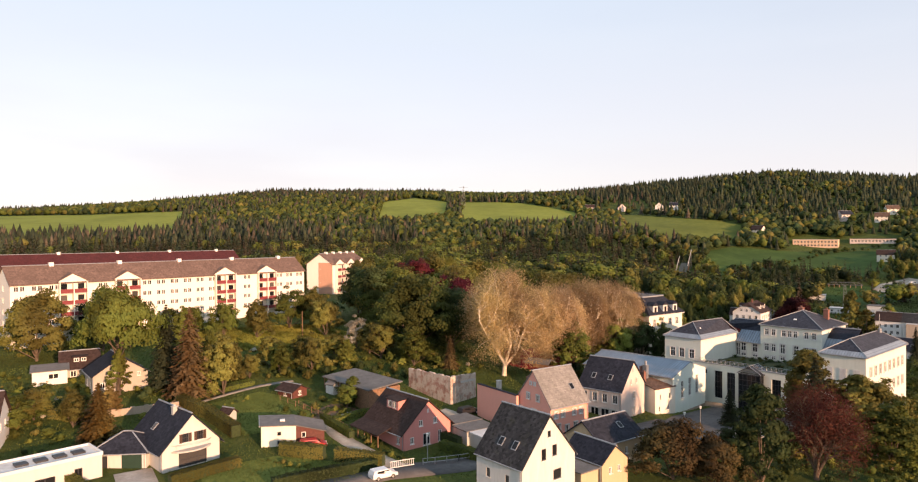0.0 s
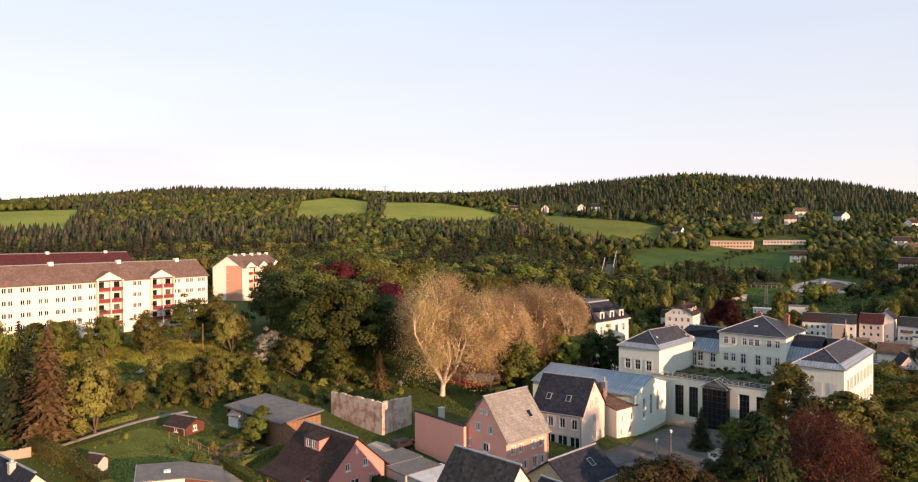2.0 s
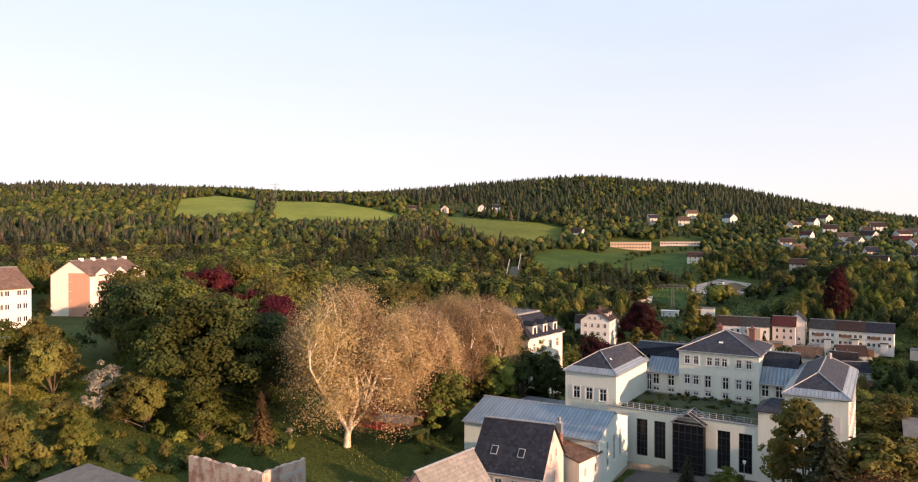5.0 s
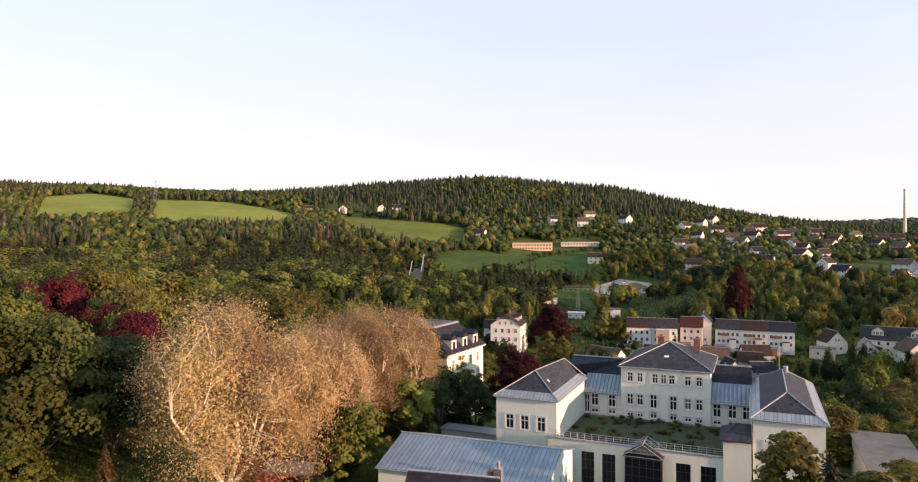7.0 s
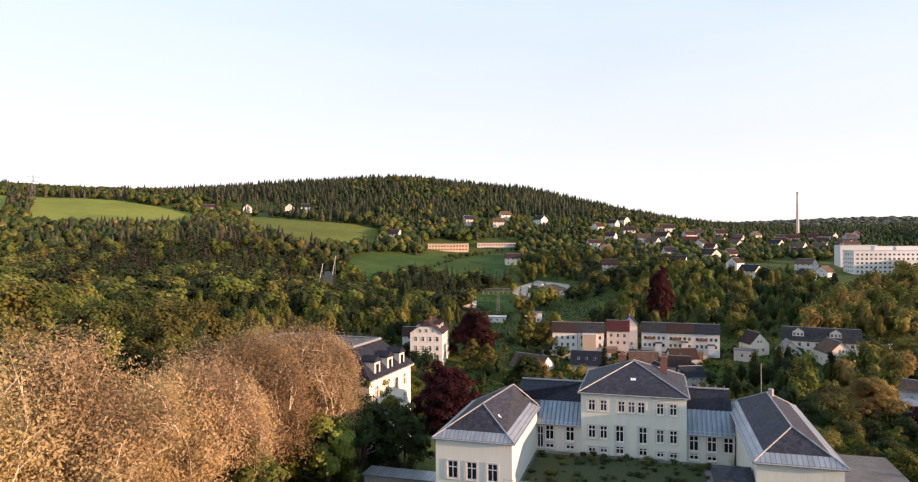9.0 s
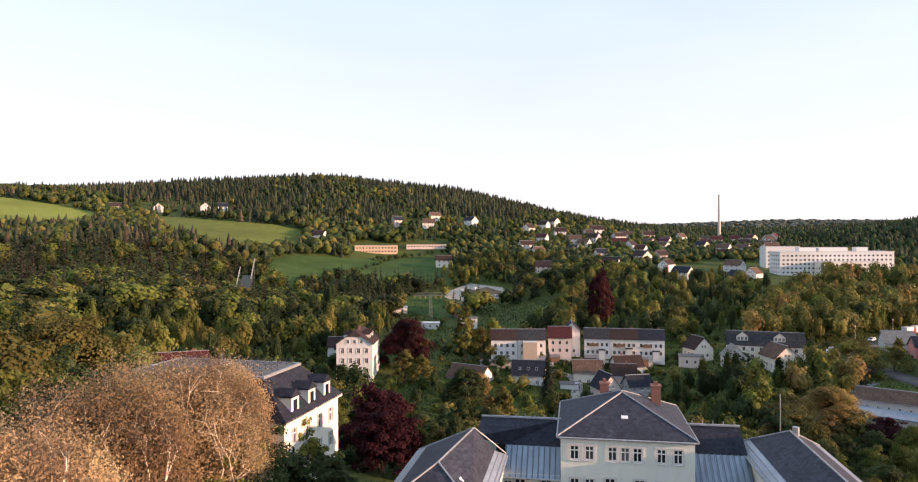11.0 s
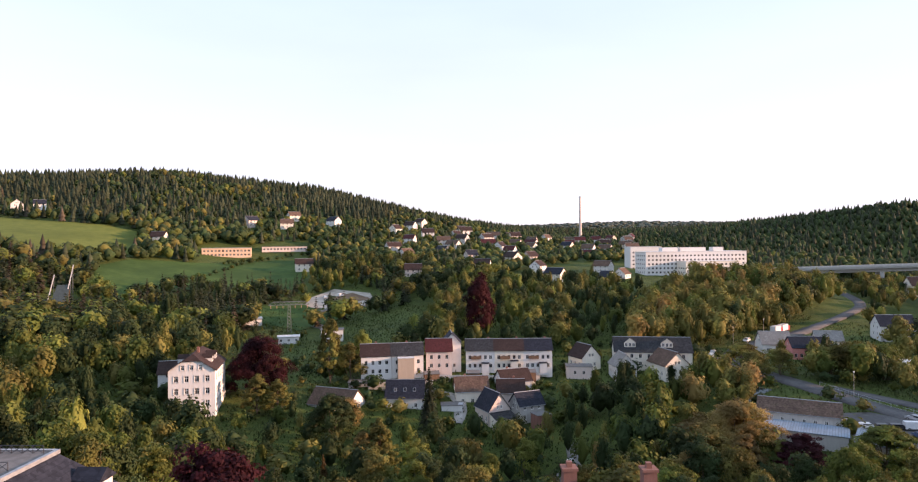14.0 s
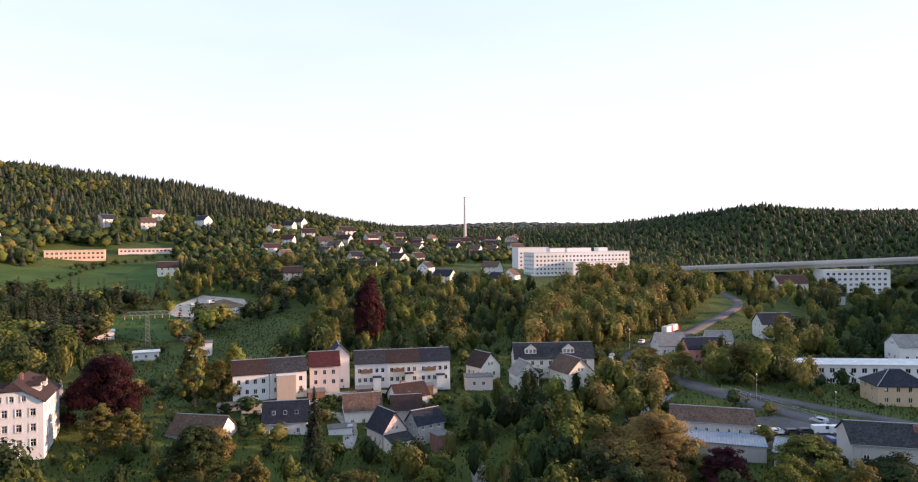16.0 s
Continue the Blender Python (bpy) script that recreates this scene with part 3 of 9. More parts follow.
def building(name, label, x, y, z, rot, lx, ly, eave, ridge, wall, roof, kind="gable", wins=None, over=0.4, gover=None, chimneys=(),
             skylights=(), dormers=(), wkind="cross", wframe="frame", trim=False, category="house", group="", gutter=True, base_mat=None, chim_mat="brick"):
    """A house: walls with openings, roof, windows, chimneys, dormers, gutters."""
    e = thing(name, x, y, z, rot, label, category, group)
    wins = wins or {}
    bm = bmesh.new()
    for s in "SENW":
        ln = lx if s in "SN" else ly
        m = side_pose(s, lx, ly)
        if kind == "gable" and s in "EW":
            top = [(-ln / 2, eave), (0, ridge - 0.05), (ln / 2, eave)]
        elif kind == "halfhip" and s in "EW":
            zc = ridge - 0.38 * (ridge - eave) - 0.05
            top = [(-ln / 2, eave), (-ln * 0.19, zc), (ln * 0.19, zc), (ln / 2, eave)]
        elif kind == "shed" and s in "EW":
            top = [(-ln / 2, eave), (ln / 2, ridge)] if s == "E" else [(-ln / 2, ridge), (ln / 2, eave)]
        elif kind == "shed" and s == "N":
            top = [(-ln / 2, ridge), (ln / 2, ridge)]
        else:
            top = [(-ln / 2, eave), (ln / 2, eave)]
        wall_side(bm, m, ln, top, wins.get(s, ()))
    part("wall", bm, M[wall], e)
    r = part("roof", slab([[(p[0], p[1], p[2] + 0.16) for p in q] for q in roof_polys(kind, lx, ly, eave, ridge, over, gover)], 0.16), M[roof], e)
    distant = math.hypot(x - 50, y - 110) > 230
    for s, hs in wins.items():
        m = side_pose(s, lx, ly)
        for hole in hs:
            if distant:
                far_window(e, m, hole)
            else:
                add_window(e, m, hole, wkind, wframe, True, trim)
    k = (ridge - eave) / (ly / 2)
    if kind in ("gable", "hip"):
        bm = bmesh.new()
        half = lx / 2 + 0.3 if kind == "gable" else max(lx / 2 - ly / 2, 0.2)
        rod(bm, (-half, 0, ridge + 0.17), (half, 0, ridge + 0.17), 0.13, 6)
        if kind == "hip":
            for sx in (-1, 1):
                for sy in (-1, 1):
                    rod(bm, (sx * (lx / 2 + over), sy * (ly / 2 + over), eave - over * k + 0.17), (sx * half, 0, ridge + 0.17), 0.11, 5)
        part("ridge_cap", bm, M["flash"], r)
    if gutter and not distant and kind in ("gable", "hip"):
        for sy in (-1, 1):
            bm = bmesh.new()
            yy, zz = sy * (ly / 2 + over + 0.06), eave - over * k + 0.02
            rod(bm, (-lx / 2 - 0.2, yy, zz), (lx / 2 + 0.2, yy, zz), 0.09, 6)
            rod(bm, (lx / 2 - 0.25, sy * (ly / 2 + 0.08), zz), (lx / 2 - 0.25, sy * (ly / 2 + 0.08), 0.1), 0.06, 6)
            part("gutter", bm, M["flash"], r)
    for cx, cy, ch in chimneys:
        zz = ridge - abs(cy) * k
        part("chimney", boxes((cx - 0.32, cx + 0.32, cy - 0.32, cy + 0.32, zz - 0.8, zz + ch), (cx - 0.4, cx + 0.4, cy - 0.4, cy + 0.4, zz + ch, zz + ch + 0.12),
                              (cx - 0.14, cx + 0.14, cy - 0.14, cy + 0.14, zz + ch + 0.12, zz + ch + 0.4)), M[chim_mat], r)
    for cx, cy in skylights:
        sy = 1 if cy > 0 else -1
        zz = ridge - abs(cy) * k + 0.17
        tilt = Matrix.Translation((cx, cy, zz)) @ Matrix.Rotation(-sy * math.atan(k), 4, "X")
        bm = bmesh.new()
        box(bm, -0.45, 0.45, -0.62, 0.62, -0.02, 0.09, tilt)
        s = part("skylight", bm, M["flash"], r)
        bm = bmesh.new()
        box(bm, -0.36, 0.36, -0.52, 0.52, 0.09, 0.10, tilt)
        part("pane", bm, M["glass"], s)
    for cx, cy, w, h, dk in dormers:
        sy = 1 if cy > 0 else -1
        zf = ridge - abs(cy) * k + 0.1
        back = abs(cy) - (h / k if k else 1)
        bm = bmesh.new()
        vs = box(bm, cx - w / 2, cx + w / 2, min(cy, sy * max(back, 0.1)), max(cy, sy * max(back, 0.1)), zf - 0.4, zf + h)
        d = part("dormer", bm, M[wall if dk != "dark" else roof], r)
        y0, y1 = sorted((cy + sy * 0.25, sy * max(back - 0.6, 0.05)))
        if dk == "shed" or dk == "dark":
            f = slab([[(cx - w / 2 - 0.2, y0, zf + h + (0.05 if sy < 0 else 0.3)), (cx + w / 2 + 0.2, y0, zf + h + (0.05 if sy < 0 else 0.3)),
                       (cx + w / 2 + 0.2, y1, zf + h + (0.3 if sy < 0 else 0.05)), (cx - w / 2 - 0.2, y1, zf + h + (0.3 if sy < 0 else 0.05))]], 0.1)
        else:
            hh = w * 0.42
            f = slab([[(cx - w / 2 - 0.2, y0, zf + h - 0.05), (cx, y0, zf + h + hh), (cx, y1, zf + h + hh), (cx - w / 2 - 0.2, y1, zf + h - 0.05)],
                      [(cx, y0, zf + h + hh), (cx + w / 2 + 0.2, y0, zf + h - 0.05), (cx + w / 2 + 0.2, y1, zf + h - 0.05), (cx, y1, zf + h + hh)]], 0.1)
            bm = bmesh.new()
            tri = [bm.verts.new((cx - w / 2, cy, zf + h)), bm.verts.new((cx + w / 2, cy, zf + h)), bm.verts.new((cx, cy, zf + h + hh * 0.9))]
            bk = [bm.verts.new((v.co.x, v.co.y - sy * 0.2, v.co.z)) for v in tri]
            bm.faces.new(tri)
            bm.faces.new(bk[::-1])
            for i in range(3):
                bm.faces.new((tri[i], bk[i], bk[(i + 1) % 3], tri[(i + 1) % 3]))
            part("dormer_gable", bm, M[wall], d)
        part("dormer_roof", f, M[roof], d)
        n = max(1, round(w / 1.5))
        for i in range(n):
            u = cx + (i - (n - 1) / 2) * 1.3
            mm = Matrix.Translation((u, cy, zf + 0.25)) @ (Matrix() if sy < 0 else Matrix.Rotation(math.pi, 4, "Z"))
            fr, pn, sl, tr = window_meshes(0.95, h - 0.45, "two", "frame")
            win = share("window", fr, r, mm @ Matrix.Translation((0, -0.06, 0)))
            share("pane", pn, win, Matrix())
    if base_mat:
        t = 0.06
        part("plinth", boxes((-lx / 2 - t, lx / 2 + t, -ly / 2 - t, ly / 2 + t, -2.4, 0.75)), M[base_mat], e)
    return e


def row_of(n, span, v, w, h, mid=0.0):
    """n openings spread evenly over a span."""
    return [(mid + (i + 0.5 - n / 2) * span / n, v, w, h) for i in range(n)]


def drape(name, pts, width, material, lift=0.12, label="", kind="structure", category="", step=4.0, thick=0.3):
    """A strip of even width along a line of (x, y), laid on the land, with sides."""
    line = [Vector((*p, 0)) for p in pts]
    fine = []
    for i in range(len(line) - 1):
        p0, p1, p2, p3 = line[max(i - 1, 0)], line[i], line[i + 1], line[min(i + 2, len(line) - 1)]
        k = max(2, int((p2 - p1).length / step))
        for j in range(k):
            u = j / k
            fine.append(0.5 * ((2 * p1) + (p2 - p0) * u + (2 * p0 - 5 * p1 + 4 * p2 - p3) * u * u + (3 * p1 - p0 - 3 * p2 + p3) * u ** 3))
    fine.append(line[-1])
    vs, fs = [], []
    for i, p in enumerate(fine):
        d = (fine[min(i + 1, len(fine) - 1)] - fine[max(i - 1, 0)]).normalized()
        s = Vector((-d.y, d.x, 0)) * width / 2
        zc = max(land(p.x, p.y), 0.5 * (land(p.x + s.x, p.y + s.y) + land(p.x - s.x, p.y - s.y)))
        for q, dz in ((p + s, -thick - 0.4), (p + s, 0), (p - s, 0), (p - s, -thick - 0.4)):
            vs.append((q.x, q.y, zc + lift + dz))
    for i in range(len(fine) - 1):
        a, b = 4 * i, 4 * i + 4
        for j in range(3):
            fs.append((a + j, b + j, b + j + 1, a + j + 1))
    ob = new(name, mesh_of(name, vs, [f[::-1] for f in fs], M[material]))
    return tagged(ob, label, category, "", kind)


def inside(poly, x, y):
    """Which of the places (arrays) lie in a polygon."""
    r = np.zeros(np.shape(x), bool)
    for (x0, y0), (x1, y1) in zip(poly, poly[1:] + poly[:1]):
        hit = ((y0 > y) != (y1 > y)) & (x < (x1 - x0) * (y - y0) / (y1 - y0 + 1e-12) + x0)
        r ^= hit
    return r


def patch(name, poly, material, lift=0.08, step=3.0, label="", category=""):
    """A piece of ground cover laid on the land inside a polygon."""
    bm = bmesh.new()
    f = bm.faces.new([bm.verts.new((x, y, 0)) for x, y in poly])
    if f.normal.z < 0:
        f.normal_flip()
    xs, ys = [p[0] for p in poly], [p[1] for p in poly]
    for lo, hi, co, no in ((min(xs), max(xs), 0, (1, 0, 0)), (min(ys), max(ys), 1, (0, 1, 0))):
        n = int((hi - lo) / step)
        for i in range(1, n):
            at = [0, 0, 0]
            at[co] = lo + (hi - lo) * i / n
            bmesh.ops.bisect_plane(bm, geom=bm.verts[:] + bm.edges[:] + bm.faces[:], plane_co=at, plane_no=no)
    bmesh.ops.triangulate(bm, faces=bm.faces[:])
    bmesh.ops.recalc_face_normals(bm, faces=bm.faces[:])
    if sum(f.normal.z for f in bm.faces) < 0:
        bmesh.ops.reverse_faces(bm, faces=bm.faces[:])
    vs = list(bm.verts)
    hz = land(np.array([v.co.x for v in vs]), np.array([v.co.y for v in vs]))
    for v, h in zip(vs, hz):
        v.co.z = h + lift
    ob = part(name, bm, M[material])
    return tagged(ob, label, category, "", "structure")


# ---------------------------------------------------------------- the land: one sheet to the horizon


def graded(lo, hi, fine0, fine1, step, grow=1.10):
    out = list(np.arange(fine0, fine1 + step, step))
    s, a, b = step, out[0], out[-1]
    left, right = [], []
    while a > lo:
        s *= grow
        a -= s
        left.append(a)
    s = step
    while b < hi:
        s *= grow
        b += s
        right.append(b)
    return np.array(left[::-1] + out + right)


gx, gy = graded(-4200, 4600, -130, 330, 4.0, 1.055), graded(-3600, 4600, 20, 340, 4.0, 1.055)
GX, GY = np.meshgrid(gx, gy)
GZ = land(GX, GY)
nx, ny = len(gx), len(gy)
idx = np.arange(nx * ny).reshape(ny, nx)
quads = np.stack([idx[:-1, :-1], idx[:-1, 1:], idx[1:, 1:], idx[1:, :-1]], -1).reshape(-1, 4)
ground = tagged(new("ground", mesh_of("ground", np.stack([GX, GY, GZ], -1).reshape(-1, 3), quads, M["meadow"], True)),
                "grassy valley land rising to wooded hills", "ground", "", "structure")

# ---------------------------------------------------------------- the town terrace: houses

# White house with a bare plastered gable
building("gable_house", "white plastered gable house with mossy dark slate roof", 14.15, 76.25, 2.0, -54, 8.6, 9.8, 6.3, 12.0, "oldwhite", "oldslate",
         wins={"E": [(-1.0, 6.5, 0.85, 1.45), (1.0, 6.7, 0.85, 1.45), (0.0, 9.3, 0.6, 0.8), (1.5, 3.6, 1.5, 1.3), (-2.6, 0.9, 0.9, 1.2)],
               "S": [(-2.0, 3.6, 0.7, 1.15), (1.6, 3.6, 0.7, 1.15), (-2.0, 0.9, 0.7, 1.15), (1.6, 0.9, 0.7, 1.15)]},
         over=0.25, skylights=[(-1.0, -3.4), (1.6, -3.4)], wkind="plain", wframe="darkframe")
# Pink house with an old grey roof, its gable running on into a long wall
building("pink_house", "salmon pink rendered house with weathered grey slate roof", 23.2, 104.0, 3.2, 31.5, 8.8, 8.8, 5.3, 10.6, "pink", "greyslate",
         wins={"W": [(-1.2, 5.6, 0.7, 1.1), (1.3, 5.6, 0.7, 1.1), (-0.5, 8.2, 0.4, 0.5), (0.5, 8.2, 0.4, 0.5), (-3.2, 2.9, 0.7, 1.1), (0.3, 2.9, 1.2, 1.2)],
               "S": [(-3.2, 3.2, 0.7, 1.15), (-1.6, 3.2, 0.7, 1.15), (1.0, 3.2, 0.7, 1.15), (2.6, 3.2, 0.7, 1.15), (-2.6, 0.6, 0.8, 1.6), (-0.6, 0.6, 0.8, 1.2), (1.4, 0.3, 0.8, 1.7), (3.0, 0.6, 0.8, 1.2)]},
         over=0.3, gover=0.15, skylights=[(2.2, -2.6)], chimneys=[(-3.6, 2.0, 0.9)], wkind="two", trim=True)
w = thing("boundary_wall", 13.9, 109.6, 3.4, 121.5, "tall salmon rendered boundary wall beside the pink house", "wall")
part("wall", boxes((-6.2, 5.4, -0.25, 0.25, -2.2, 5.6)), M["pink"], w)
part("coping", boxes((-6.25, 5.45, -0.33, 0.33, 5.6, 5.72)), M["slate"], w)
part("chimney_stub", boxes((-0.35, 0.35, -1.1, -0.4, 4.0, 7.0), (-0.42, 0.42, -1.17, -0.33, 7.0, 7.1)), M["concrete"], w)
# Grey-rose house with a dark roof and its low annex
building("rose_grey_house", "rose-grey rendered house with dark slate roof", 38.35, 119.4, 1.4, -43, 9.1, 10.3, 6.0, 11.0, "greyrose", "slate",
         wins={"S": row_of(4, 8.6, 3.4, 1.0, 1.7) + row_of(4, 8.8, 0.3, 1.75, 1.9), "E": [(-1.0, 6.6, 0.6, 1.0), (1.3, 6.6, 0.6, 1.0), (0.3, 3.6, 0.75, 1.4), (0.3, 0.7, 0.75, 1.4), (0.1, 8.9, 0.4, 0.9)]},
         over=0.3, skylights=[(-2.2, -3.3), (1.4, -3.3)], trim=True, wkind="two")
building("annex", "cream rendered annex with flat sloping roof", 48.6, 122.6, 1.0, 29, 6.0, 4.6, 5.0, 6.1, "cream", "rustroof", kind="shed",
         wins={"S": [(-1.4, 2.7, 0.5, 1.3), (1.3, 2.7, 0.5, 1.3), (-1.7, 0.4, 0.5, 1.2), (0.9, 0.5, 0.5, 1.2)]}, over=0.15, wkind="plain", chimneys=[(-2.4, 1.2, 2.4)], category="annex")
# Gymnasium hall with a sheet roof
building("gym_hall", "mint rendered gymnasium hall with blue-grey sheet roof", 50.1, 134.8, -0.6, -48.8, 21.8, 14.6, 8.5, 10.6, "hall", "sheet",
         wins={"E": [(-3.3, 3.6, 1.1, 3.6), (0, 3.6, 1.1, 3.8), (3.2, 3.6, 1.1, 4.0)], "S": row_of(4, 18, 4.0, 1.2, 2.8)}, over=0.5, gover=0.1, wkind="cross", wframe="frame",
         base_mat="stone", category="hall", trim=False)
f = thing("flue", 46.9, 125.2, -0.6, -48.8, "steel-clad double flue stack beside the hall", "chimney")
part("brick_stack", boxes((-0.9, -0.3, -0.35, 0.35, 0, 10.2)), M["brick"], f)
part("steel_flue", boxes((-0.1, 0.8, -0.45, 0.45, 0, 10.6)), M["steel"], f)
bm = bmesh.new()
rod(bm, (0.35, 0, 10.6), (0.35, 0, 11.4), 0.22, 8)
part("flue_pipe", bm, M["steel"], f)
# Yellow houses by the street
building("ochre_house", "ochre rendered house with dark slate roof", 29.0, 91.6, 1.9, 33, 9.6, 7.4, 4.0, 6.6, "yellow", "slate",
         wins={"S": [(1.0, 1.6, 0.7, 1.1), (3.2, 1.6, 0.7, 1.1)], "E": [(-1.2, 1.6, 0.7, 1.1), (1.2, 1.6, 0.7, 1.1)]}, over=0.3, skylights=[(1.6, -1.8)], wkind="two")
building("small_ochre_house", "small yellow rendered house with dark roof", 25.4, 83.4, 1.9, -57, 7.4, 5.4, 3.5, 5.6, "yellow", "slate",
         wins={"E": [(-0.9, 1.9, 0.65, 0.95), (0.9, 1.9, 0.65, 0.95)]}, over=0.2, wkind="two")
building("flat_annex", "low yellow annex with flat felt roof", 21.6, 79.9, 1.9, -57, 5.6, 3.4, 3.1, 3.1, "yellow", "felt", kind="flat", over=0.15, category="annex")

# Rose-red house with dormer and covered porch
h = building("rose_house", "rose-red house with dark tiled roof and glazed dormer", -2.2, 103.0, 2.4, -52.4, 11.5, 9.8, 3.2, 7.5, "rose", "brownroof",
             wins={"E": [(-1.4, 3.5, 0.8, 1.0), (1.6, 3.5, 0.8, 1.0), (-0.2, 0.2, 1.5, 2.0), (2.6, 0.2, 0.8, 2.0), (-3.2, 0.9, 0.8, 1.1), (0.1, 5.6, 0.35, 0.5)], "S": [(4.2, 0.9, 0.8, 1.1)]},
             over=0.7, gover=0.4, dormers=[(-0.6, -2.6, 3.4, 1.6, "shed")], wkind="two")
part("porch_roof", slab([[(-6.0, -7.8, 2.5), (2.6, -7.8, 2.5), (2.6, -5.0, 3.35), (-6.0, -5.0, 3.35)]], 0.14), M["brownroof"], h)
for i in range(5):
    part("porch_post", boxes((-5.8 + 2.0 * i, -5.66 + 2.0 * i, -7.6, -7.46, -0.4, 2.45)), M["wood"], h)

# Cream house with garage wing
h = building("family_house", "cream family house with anthracite roof and balcony", -37.4, 92.4, 3.4, -47, 11.4, 8.6, 3.2, 7.7, "offwhite", "slate",
             wins={"E": [(-0.9, 3.7, 1.0, 1.3), (1.3, 3.7, 1.0, 1.3), (0.2, 0.2, 4.2, 2.1)]}, over=0.6, gover=0.5, chimneys=[(1.2, -0.6, 1.0)], skylights=[(-1.0, -2.6)], wkind="grid", wframe="darkframe", chim_mat="concrete")
bm = bmesh.new()
arc = [(5.7 + 1.45 * math.sin(math.pi * i / 12) ** 0.6, -3.0 + 6.0 * i / 12) for i in range(13)]
low_ring, top_ring = [[bm.verts.new((u, v, z)) for u, v in arc] for z in (2.55, 2.78)]
bm.faces.new(low_ring)
bm.faces.new(top_ring[::-1])
for i in range(12):
    bm.faces.new((low_ring[i + 1], low_ring[i], top_ring[i], top_ring[i + 1]))
bm.faces.new((low_ring[0], low_ring[12], top_ring[12], top_ring[0]))
part("balcony", bm, M["concrete"], h, "rounded concrete balcony")
bm = bmesh.new()
for u, v in arc[1:-1]:
    rod(bm, (u - 0.06, v, 2.78), (u - 0.06, v, 3.6), 0.02, 4)
for (u0, v0), (u1, v1) in zip(arc, arc[1:]):
    rod(bm, (u0 - 0.06, v0, 3.62), (u1 - 0.06, v1, 3.62), 0.03, 5)
part("railing", bm, M["steel"], h)
for yy in (-1.6, -0.2, 0.6, 2.0):
    part("shutter", boxes((5.72, 5.8, yy - 0.2, yy + 0.2, 3.7, 5.0)), M["brownframe"], h, "dark brown wooden shutter")
g = building("garage_wing", "low cream garage wing with dark hipped roof", -43.6, 90.4, 3.4, 2, 7.6, 6.4, 2.7, 4.6, "offwhite", "slate", kind="hip", over=0.5, category="garage")
part("garage_door", boxes((0.4, 3.2, -3.26, -3.16, 0, 2.2)), M["garage"], g, "dark green garage door")
part("entrance", boxes((-2.6, -1.6, -3.26, -3.16, 0, 2.1)), M["darkframe"], g)

# Modern white house with a flat roof and skylights
h = building("flat_roof_house", "modern white house with flat roof", -52.2, 80.8, 3.4, 43, 16.0, 5.6, 3.3, 3.3, "offwhite", "pale", kind="flat", over=0.05,
             wins={"S": [(-4.6, 0.5, 5.0, 0.9), (5.0, 0.0, 1.0, 2.1), (1.0, 0.9, 2.4, 0.9)]}, wkind="two", wframe="darkframe")
part("parapet", boxes((-8.1, 8.1, -2.9, -2.65, 3.3, 3.72), (-8.1, 8.1, 2.65, 2.9, 3.3, 3.72), (7.85, 8.1, -2.65, 2.65, 3.3, 3.72), (-8.1, -7.85, -2.65, 2.65, 3.3, 3.72)), M["white"], h)
for i in range(4):
    part("roof_window", boxes((-1.9 + 2.3 * i, -0.4 + 2.3 * i, -0.9, 0.7, 3.46, 3.72)), M["darkframe"], h)
# Houses at the edge of the gardens
building("edge_house", "white house with dark red tiled roof and balcony", -69.2, 93.4, 4.5, 20, 10, 8.5, 5.0, 8.8, "white", "brownroof", wins={"E": row_of(2, 6, 3.0, 1.0, 1.2), "S": row_of(3, 8, 3.0, 1.0, 1.2)}, wkind="two")
building("garden_house", "dun cream house with dark roof among trees", -60.6, 124.6, 6.9, -55, 9.0, 9.6, 3.8, 7.0, "duncream", "slate", wins={"E": [(-3.2, 1.2, 0.9, 1.2), (3.2, 3.0, 0.6, 0.8)], "S": row_of(2, 6, 1.2, 1.0, 1.2)}, wkind="two")
building("red_dormer_house", "cream house with steep brown tiled roof", -71.8, 133.0, 7.4, 28, 7.0, 6.6, 2.8, 5.8, "duncream", "brownroof", wins={"S": row_of(2, 5, 1.0, 1.1, 1.3)}, dormers=[(0.0, -2.4, 2.6, 1.2, "dark")], wkind="two")
building("bungalow", "low white bungalow with grey roof", -74.4, 126.5, 8.2, 28, 6.0, 4.6, 2.4, 3.0, "white", "felt", kind="shed", wins={"S": [(0.6, 0.8, 1.8, 1.1)]}, over=0.4, wkind="two", category="bungalow")

# Sheds and garden buildings
def wedge(x0, x1, y0, y1, z0, h0, h1):
    """A block whose top slopes from h0 at x0 to h1 at x1."""
    bm = bmesh.new()
    vs = [bm.verts.new(p) for p in ((x0, y0, z0), (x1, y0, z0), (x1, y1, z0), (x0, y1, z0), (x0, y0, h0), (x1, y0, h1), (x1, y1, h1), (x0, y1, h0))]
    for f in ((3, 2, 1, 0), (4, 5, 6, 7), (0, 1, 5, 4), (1, 2, 6, 5), (2, 3, 7, 6), (3, 0, 4, 7)):
        bm.faces.new([vs[k] for k in f])
    return bm


